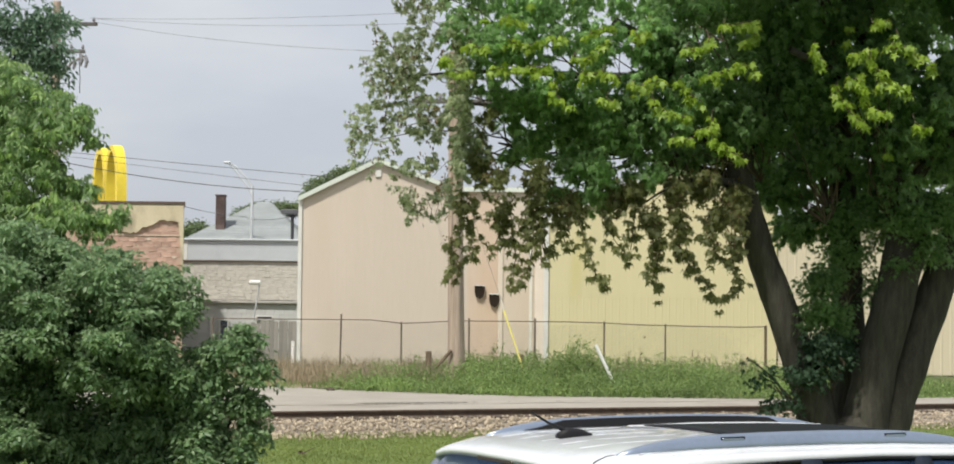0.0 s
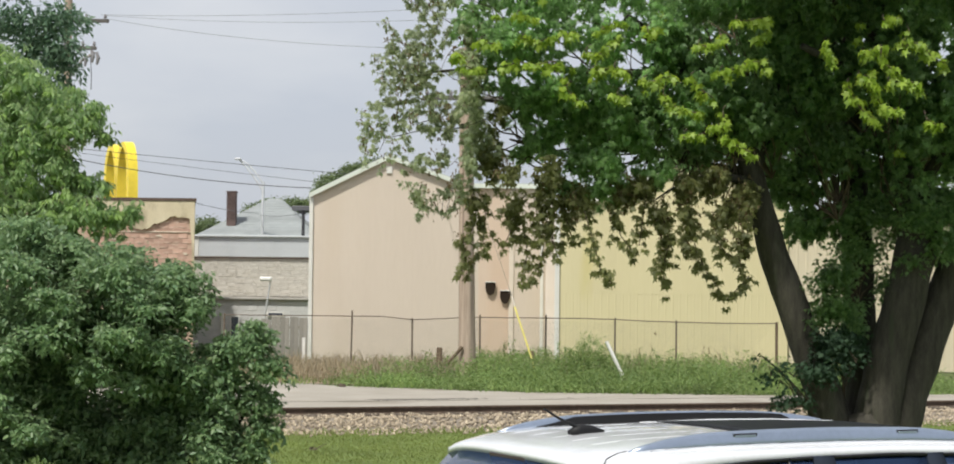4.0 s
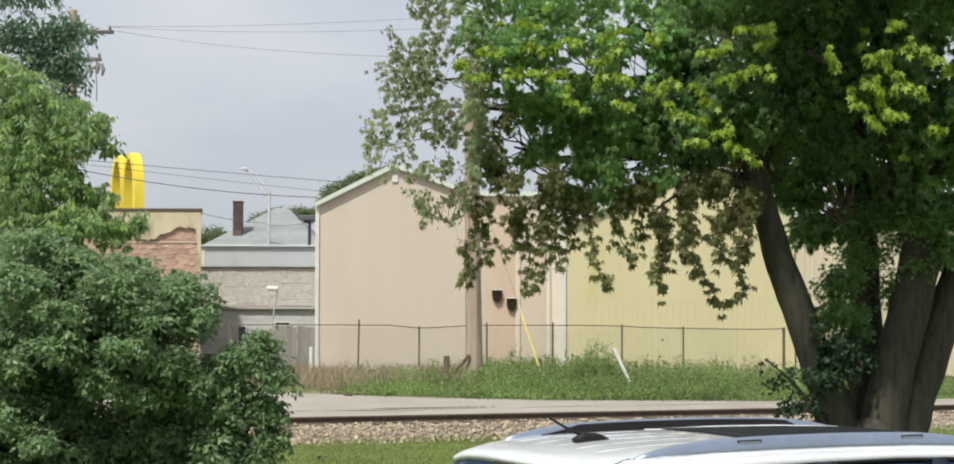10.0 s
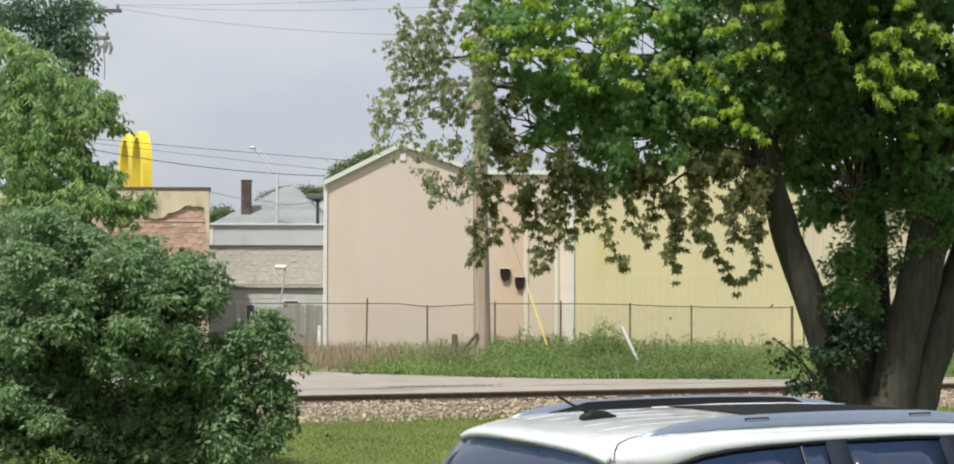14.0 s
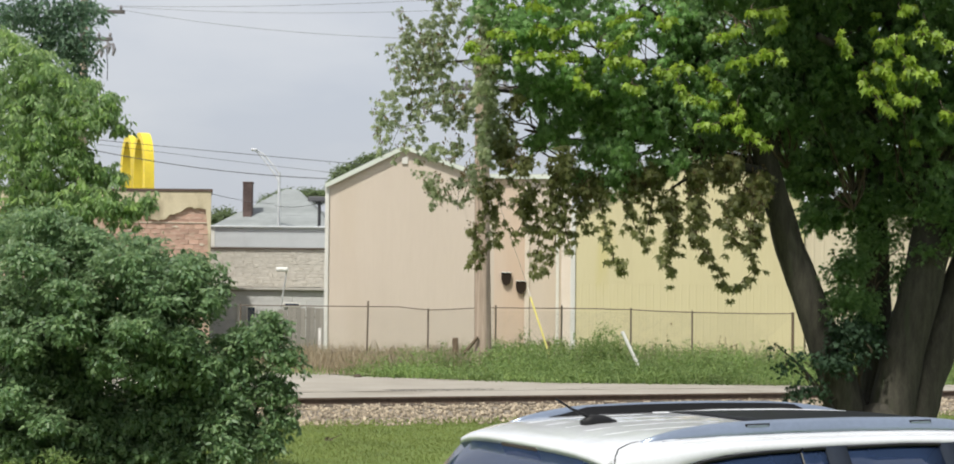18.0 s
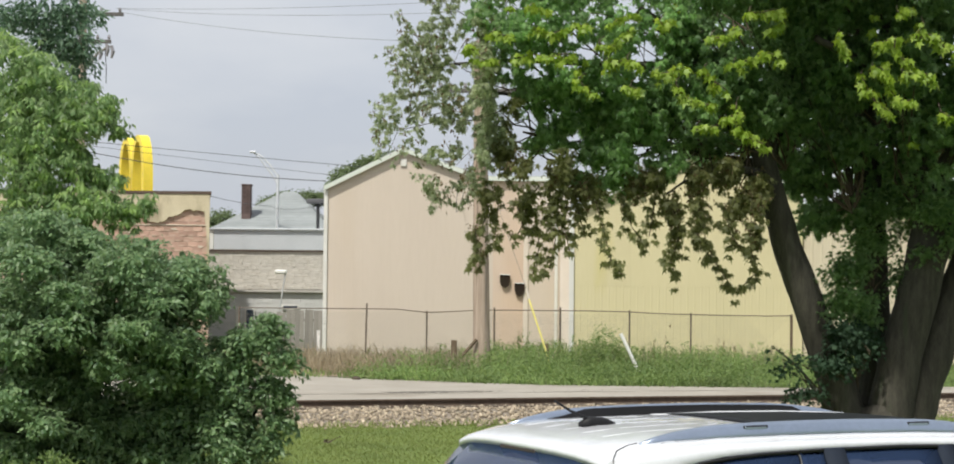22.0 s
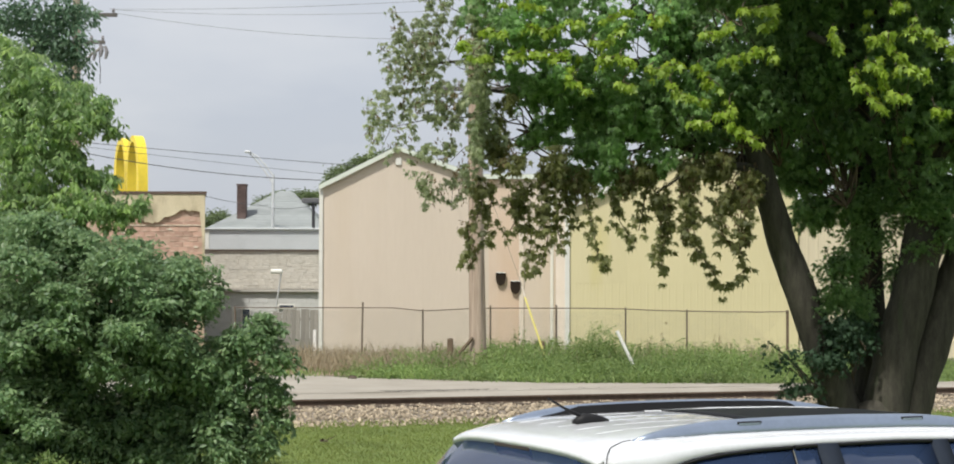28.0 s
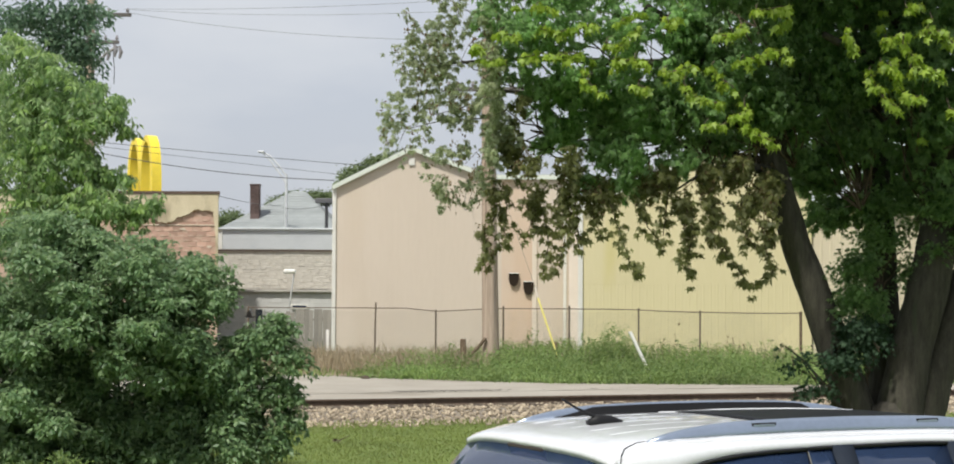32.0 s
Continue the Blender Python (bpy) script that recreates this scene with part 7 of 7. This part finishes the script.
def weed_field(n, x0, x1, power):
    x = RNG.uniform(x0, x1, n)
    q = RNG.uniform(0, 1, n) ** power
    front = np.interp(x, FRONT_X, FRONT_Y)
    y = front + q * (56.3 - front) + RNG.normal(0, 0.15, n)
    h = np.array([0.5 + 0.75 * noise.noise((a * 0.8, b * 0.6, 4.0)) + 0.35 * noise.noise((a * 2.3, b * 1.9, 8.0)) for a, b in zip(x, y)])
    h = np.clip(h, 0.02, 1.2) * np.interp(x, [-4, -1, 0.2, 3.5, 6, 9, 14], [0.8, 0.8, 1.05, 1.3, 0.95, 0.75, 0.7])
    keep = RNG.uniform(0, 1, n) < (0.2 + 0.8 * h) * np.clip((x + 4.2 - 3.0 * q) / 2.6, 0.08, 1)
    return x[keep], y[keep], h[keep], q[keep]


wx, wy, hn, q = weed_field(10500, -3.6, 14, 1.3)
blades(len(wx), wx, wy, 0.0, 0.2 + 0.5 * hn * (0.3 + 0.7 * np.minimum(1, q * 3)), 0.015, M_WEED, "tall_weeds", "tall green weeds and grass before the fence", 0.45)
wx, wy, hn, q = weed_field(8500, -3.4, 13, 1.2)
wh = (0.12 + 0.62 * hn * (0.3 + 0.7 * np.minimum(1, q * 3)))
per = 12
pw = np.stack([np.repeat(wx, per), np.repeat(wy, per), np.repeat(wh, per) * RNG.uniform(0.25, 1.05, len(wx) * per)], 1) + RNG.normal(0, 0.09, (len(wx) * per, 3)) * (1, 1, 0.4)
pw[:, 2] = np.maximum(pw[:, 2], 0.03)
v, f = leaves_at(pw, RNG.normal(0, 0.6, pw.shape) * (1, 1, 0.3), 0.095, (SLIM_V, OVAL_F), 0.1)
tagged(mesh_of("broadleaf_weeds", v, f, M_WEED), "tangle of green broad-leaved weeds before the fence", "weeds", kind="stuff")
n = 6500
wx = -8.5 + 9.0 * RNG.uniform(0, 1, n) ** 1.25
wy = RNG.uniform(47.5, 58, n)
hn = np.array([0.55 + 0.6 * noise.noise((a * 1.1, b * 0.7, 1.0)) for a, b in zip(wx, wy)])
blades(n, wx, wy, 0.0, 0.15 + 0.6 * hn, 0.012, M_DRY, "dry_grass", "dry brown grass before the tan shed", 0.28)
n = 650
blades(n, RNG.uniform(-1.5, 9, n), RNG.uniform(48, 56, n), 0.0, 0.85, 0.01, M_DRY, "seed_stalks", "thin pale seed stalks among weeds", 0.2)
n = 900
blades(n, RNG.uniform(-9, 2, n), RNG.uniform(46, 48, n), 0.0, 0.2, 0.014, M_WEED, "edge_weeds", "short weeds at the road's edge", 0.4)

# taller single stems that break the weeds' upper edge
n, per = 290, 16
wx, wy = RNG.uniform(-1.2, 12, n), RNG.uniform(46.5, 55.5, n)
wh = RNG.uniform(0.5, 1.0, n) * np.interp(wx, [-3.5, 0, 3.5, 6, 12], [0.7, 0.75, 1.1, 0.9, 0.75])
q = RNG.uniform(0.25, 1.0, (n, per))
lean_ = RNG.normal(0, 0.12, (n, 1, 2)) * q[..., None]
pw = np.concatenate([np.stack([wx, wy], 1)[:, None] + lean_ + RNG.normal(0, 0.05, (n, per, 2)), (wh[:, None] * q)[..., None]], 2).reshape(-1, 3)
v, f = leaves_at(pw, RNG.normal(0, 0.6, pw.shape) * (1, 1, 0.5), 0.11, (SLIM_V, OVAL_F), 0.0)
st_v = np.stack([np.stack([wx - 0.006, wy, 0 * wx], 1), np.stack([wx + 0.006, wy, 0 * wx], 1), np.stack([wx + lean_[:, -1, 0], wy, wh], 1)], 1).reshape(-1, 3)
st_f = np.arange(3 * n).reshape(-1, 3) + len(v)
tagged(mesh_of("weed_stems", np.concatenate([v, st_v]), np.concatenate([f, st_f]), M_WEED), "tall leafy weed stems standing above the grass", "weeds", kind="stuff")


def weed_plant(x, y, h, r, twigs, name="leafy_weed"):
    t = tagged(empty(name, (x, y, 0)), "leafy green weed standing above the grass", "weed", "leafy weeds")
    bm = bmesh.new()
    for k in range(5):
        a = RNG.uniform(0, 6.28)
        tube(bm, [(0, 0, -0.02), (0.25 * r * math.cos(a), 0.25 * r * math.sin(a), h * 0.5), (0.7 * r * math.cos(a), 0.7 * r * math.sin(a), h * 0.95)], [0.012, 0.009, 0.004], 5)
    part("stem", bm, M_WEED, t)
    v, f = foliage([(0, 0, h * 0.55, r, r, h * 0.5, 1)], twigs, 6, 0.16, 0.09, (SLIM_V, OVAL_F), 0.2, 0.4)
    mesh_of("leaves", v, f, M_WEED, t)["kind"] = "stuff"


for x, y, h, r, k in ((3.5, 50, 1.2, 0.5, 190), (3.1, 49.5, 0.9, 0.45, 110), (3.9, 49.7, 0.85, 0.4, 90), (1.3, 52.6, 1.05, 0.3, 50), (5.6, 48.6, 0.7, 0.5, 60), (7.6, 47.5, 0.75, 0.5, 60),
                      (0.9, 48.2, 0.6, 0.45, 50), (-1.0, 48.5, 0.55, 0.4, 40), (2.3, 46.5, 0.6, 0.5, 60), (4.6, 46.0, 0.55, 0.5, 60), (6.4, 45.2, 0.55, 0.5, 60), (8.8, 46.2, 0.6, 0.5, 60), (-2.5, 47.8, 0.5, 0.4, 40)):
    weed_plant(x, y, h, r, k)
for x, y, h, r, k in ((-4.6, 20.0, 0.35, 0.3, 60), (-4.95, 19.8, 0.3, 0.3, 50)):
    weed_plant(x, y, h, r, k, "low_weed")
n = 800
bx_, by_ = RNG.uniform(-7, -2, n), RNG.uniform(18.5, 21.5, n)
blades(n, bx_, by_, 0.0, 0.14, 0.01, M_GRASS, "bush_foot_grass", "longer grass at the bush's foot", 0.4)


# a dark withered sprig on the mown lawn
sprig = tagged(empty("withered_sprig", (-2.14, 26.14, 0)), "small dark withered sprig lying on mown lawn", "sprig")
part("stalk", one_tube([(-0.02, 0, 0.03), (0.06, 0.0, 0.08), (0.17, 0, 0.13)], [0.008, 0.006, 0.004], 5), M_COPING, sprig, "thin upturned stalk")
for x, z, turn in ((-0.06, 0.03, 40), (-0.04, 0.05, -30), (-0.01, 0.055, 70), (0.0, 0.04, -60), (-0.05, 0.045, 15), (-0.03, 0.06, 160)):
    leaf = mesh_of("leaf", MAPLE_V * 0.06, MAPLE_F, M_COPING, sprig, "dark curled leaf")
    leaf.matrix_basis = pose(x, 0, z, 40, 25, turn)


# a dead leaf caught in the fence, and brown seed stalks by it
dead_leaf = tagged(empty("dead_leaf", (5.895, 54.965, 1.245)), "small brown dead leaf caught in the fence wire", "leaf")
blade_ = mesh_of("blade", (MAPLE_V - MAPLE_V.mean(0)) * 0.1, MAPLE_F, M_SEED, dead_leaf)
blade_.matrix_basis = pose(0, 0, 0, 78, 15, 30)
part("stalk", one_tube([(0.0, 0, 0), (0.02, 0.005, 0.03), (0.03, 0.01, 0.055)], 0.004, 5), M_SEED, dead_leaf)
vs, fs, m = [], [], 0
for x, h in ((7.27, 0.93), (7.42, 0.88), (7.36, 0.7), (5.67, 0.98), (5.3, 0.82), (7.75, 0.66), (7.62, 0.6), (6.95, 0.62), (6.8, 0.55)):
    foot = np.array((x, 54.3 + 0.3 * RNG.uniform(), 0))
    n = 46
    q = RNG.uniform(0.45, 1.0, n)
    pts = foot + np.stack([RNG.normal(0, 0.02, n) + 0.06 * q, RNG.normal(0, 0.02, n), h * q], 1)
    v, f = leaves_at(pts, RNG.normal(0, 0.5, pts.shape), 0.05, (SLIM_V, OVAL_F), 0.1)
    st_v = np.array([foot - (0.008, 0, 0), foot + (0.008, 0, 0), foot + (0.06, 0, h), foot - (0, 0.008, 0), foot + (0, 0.008, 0)])
    vs += [v, st_v]
    fs += [f + m, np.array([[0, 1, 2], [3, 4, 2]]) + m + len(v)]
    m += len(v) + 5
tagged(mesh_of("dock_stalks", np.concatenate(vs), np.concatenate(fs), M_SEED), "brown seed stalks standing along the fence", "weeds", kind="stuff")

# ---- birds ----
def bird(size=1.0, label="small dark bird in flight"):
    b = empty("small_bird", (0, 60, 40))
    part("body", one_tube([(0.1, 0, 0.01), (0.07, 0, 0.012), (0.0, 0, 0), (-0.07, 0, -0.004), (-0.14, 0, 0)], [0.008, 0.026, 0.034, 0.022, 0.012], 8), M_BIRD, b, smooth=True)
    part("tail", slab(bmesh.new(), [(-0.13, -0.003), (-0.21, -0.006), (-0.21, 0.006), (-0.13, 0.003)], -0.03, 0.03), M_BIRD, b)
    wings = []
    for s in (-1, 1):
        bm = bmesh.new()
        out = [(0.06, 0.0), (0.05, 0.1), (-0.02, 0.2), (-0.04, 0.12), (-0.05, 0.0)]
        lo, hi = [bm.verts.new((x, s * y, 0)) for x, y in out], [bm.verts.new((x, s * y, 0.008)) for x, y in out]
        bm.faces.new(lo), bm.faces.new(hi[::-1])
        for k in range(5):
            bm.faces.new((lo[k], lo[(k + 1) % 5], hi[(k + 1) % 5], hi[k]))
        bmesh.ops.recalc_face_normals(bm, faces=bm.faces)
        w = part("wing", bm, M_BIRD, b)
        w.location = (0, s * 0.02 * size, 0.012 * size)
        wings.append((w, s))
    for piece in b.children:
        piece.data.transform(Matrix.Scale(size, 4))
    tagged(b, label, "bird", "birds")
    return b, wings


BIRDS = [bird() for _ in range(4)]
PERCHER = bird(0.6, "small dark bird that settles on the fence rail")
FLIGHTS = [
    [(0.0, -6.4, 38, 2.6), (0.8, -6.21, 38, 3.17), (0.9, -4.87, 38, 4.62), (1.0, -3.79, 38, 5.04), (1.1, -2.71, 38, 5.46), (1.2, -1.59, 38, 5.88), (1.4, 0.65, 38, 6.44), (2.2, 12.26, 38, 8.0), (6, 40, 60, 16), (32, 44, 62, 16)],
    [(0.0, 40, 40, 25), (14, 36, 38, 23), (16.5, 3.07, 36, 10.03), (17.0, -2.01, 36, 8.13), (17.2, -3.96, 36, 7.56), (17.3, -4.92, 36, 7.29), (17.4, -5.89, 36, 6.78), (17.5, -6.85, 36, 6.45), (17.6, -7.82, 36, 6.07), (18.2, -13.68, 36, 4.25), (22, -40, 40, 8), (32, -44, 42, 8)],
    [(0.0, 42, 44, 9), (28.5, 40, 44, 9), (30.4, 11.6, 40, 5.6), (31.0, 4.61, 40, 4.51), (31.4, 0.08, 40, 3.36), (31.5, -1.03, 40, 3.04), (31.6, -2.1, 40, 2.73), (31.7, -3.23, 40, 2.52), (31.8, -4.35, 40, 2.29), (32, -6.77, 40, 1.9)],
    [(0.0, 43, 46, 8), (28.6, 41, 46, 8), (30.5, 11.88, 41, 4.7), (31.1, 4.98, 41, 3.73), (31.5, 0.24, 41, 2.63), (31.6, -0.9, 41, 2.37), (31.7, -2.02, 41, 2.16), (31.8, -3.2, 41, 2.02), (32, -5.41, 41, 1.62)],
]
# from the weeds up to the fence rail, a rest there, and off behind the maple
PERCH_FLIGHT = [(0.0, 5.4, 54.0, 0.2), (10.3, 5.45, 54.2, 0.25), (10.5, 6.0, 54.7, 0.5), (10.6, 6.5, 54.9, 0.73), (10.7, 7.07, 54.96, 0.93), (10.8, 7.53, 54.96, 1.1), (10.9, 7.98, 54.96, 1.3), (11.0, 8.32, 54.96, 1.4), (11.1, 8.59, 54.96, 1.5),
                (11.2, 8.85, 54.96, 1.61), (11.3, 9.0, 54.96, 1.615), (14.1, 9.0, 54.96, 1.615), (14.3, 8.76, 54.96, 1.7), (14.5, 8.72, 54.96, 1.62), (15.2, 8.72, 54.96, 1.62), (15.8, 11.5, 54.0, 3.0), (17.0, 26, 52, 8), (32.0, 44, 52, 9)]
# how far the drooping boughs swing to and fro in the wind, in metres, second by half second
GUST_T = [0, 0.5, 1, 1.5, 2, 2.5, 3, 3.5, 4.5, 5.5, 6, 6.5, 7.5, 8, 8.5, 9, 9.5, 10.5, 11, 11.5, 12, 12.5, 13, 13.5, 14.5, 15.5, 16.5, 17, 18, 18.5, 19, 19.5, 20, 20.5, 21.5, 22, 23, 23.5, 24, 24.5, 25, 25.5, 26.5, 27.5, 28, 28.5, 29, 29.5, 30, 30.5, 31, 31.5, 32]
GUST = [4, 1, 4, 11, 14, 11, 9, -2, 3, 9, 5, 0, 8, 7, 0, -6, -2, -10, -3, 7, 8, -1, -1, 4, -4, -6, -8, -5, -4, 3, -1, -10, 0, 8, 3, -6, -6, -2, 19, 18, 12, 6, -2, -9, -10, -6, 0, 0, -13, 0, 5, -1, 7]
SWING = {"centre low": (1.0, 1.35, 0.0), "hanging middle": (0.9, 1.5, 0.25), "hanging right": (0.9, 1.5, 0.1), "hanging by the pole": (0.35, 1.6, 0.4), "left low spray": (0.3, 2.2, 0.2),
         "outer left spray": (0.2, 2.0, 0.5), "centre left mass": (0.3, 2.2, 0.3), "centre top": (0.25, 2.5, 0.0), "right centre": (0.3, 2.5, 0.2), "right inner": (0.12, 2.5, 0.4),
         "right outer": (0.2, 2.5, 0.6), "low side branch": (0.12, 0.8, 0.3), "upper shoots": (0.08, 1.5, 0.2), "upper side shoots": (0.08, 1.7, 0.45), "hanging low": (1.0, 1.35, 0.0), "suckers on the trunk": (0.05, 2.0, 0.0), "high left": (0.3, 3, 0.2), "high right": (0.3, 3, 0.5), "back": (0.1, 3, 0.0), "centre back": (0.3, 2.2, 0.35), "crown shade front": (0.2, 3, 0.1)}


def motions():
    for kind_, ob, pivot in BOUGH_OBS:
        gain, arm, late = SWING[kind_]
        rows = []
        for t in GUST_T:
            g = float(np.interp(t - late, GUST_T, GUST)) / 100 * gain
            g2 = 0.02 * gain * math.sin(2.9 * t + 9 * late) + 0.008 * math.sin(4.3 * t + 5 * late + arm)
            deg = math.degrees((g + g2) / arm)
            rows.append((t, pose(*pivot, 0.5 * math.degrees(g2 / arm) * math.sin(1.7 * t), -deg, 0.4 * deg)))
        walk(ob, rows)
    for i, (clump, c) in enumerate(LEFT_OBS):
        rows = [(t, pose(*c, 0.5 * math.sin(1.9 * t + i), 0.25 * float(np.interp(t - 0.3, GUST_T, GUST)) / 4 + 0.5 * math.sin(2.3 * t + 1.7 * i), 0)) for t in GUST_T]
        walk(clump, rows)
    for (b, wings), flight in zip(BIRDS, FLIGHTS):
        rows = []
        for i, (t, x, y, z) in enumerate(flight):
            a, c = flight[max(i - 1, 0)], flight[min(i + 1, len(flight) - 1)]
            rows.append((t, pose(x, y, z, 0, 0, 0 if c[1] > a[1] else 180)))
        heading = [r[1].to_euler().z for r in rows]
        main = heading[len(heading) // 2]
        rows = [(t, Matrix.LocRotScale(m.translation, Euler((0, 0, main)), None)) for t, m in rows]
        walk(b, rows)
        t0, t1 = flight[2][0] - 0.3, min(32.0, flight[-3][0] + 0.6)
        for w, s in wings:
            wr = [(0.0, pose(0, s * 0.02, 0.012, s * 20, 0, 0))] if t0 > 0.05 else []
            t, k = max(t0, 0.0), 0
            while t < t1:
                wr.append((round(t, 3), pose(0, s * 0.02, 0.012, s * (45 if k % 2 else -30), 0, 0)))
                t, k = t + 1 / 15, k + 1
            if t1 < 31.9:
                wr.append((32.0, pose(0, s * 0.02, 0.012, s * 20, 0, 0)))
            walk(w, wr)
    b, wings = PERCHER
    walk(b, [(t, pose(x, y, z + 0.03, 0, -50, 0)) for t, x, y, z in PERCH_FLIGHT])
    for w, s in wings:      # folded at rest, beating in flight
        wr = [(0.0, pose(0, s * 0.01, 0.006, 0, 0, s * 55))]
        for t0, t1 in ((10.3, 11.2), (14.1, 14.45), (15.2, 17.0)):
            wr.append((t0, pose(0, s * 0.01, 0.006, 0, 0, s * 55)))
            t, k = t0 + 1 / 15, 0
            while t < t1:
                wr.append((round(t, 3), pose(0, s * 0.01, 0.006, s * (40 if k % 2 else -30), 0, 0)))
                t, k = t + 1 / 15, k + 1
            wr.append((round(t, 3), pose(0, s * 0.01, 0.006, 0, 0, s * 55)))
        wr.append((32.0, pose(0, s * 0.01, 0.006, 0, 0, s * 55)))
        walk(w, wr)


motions()
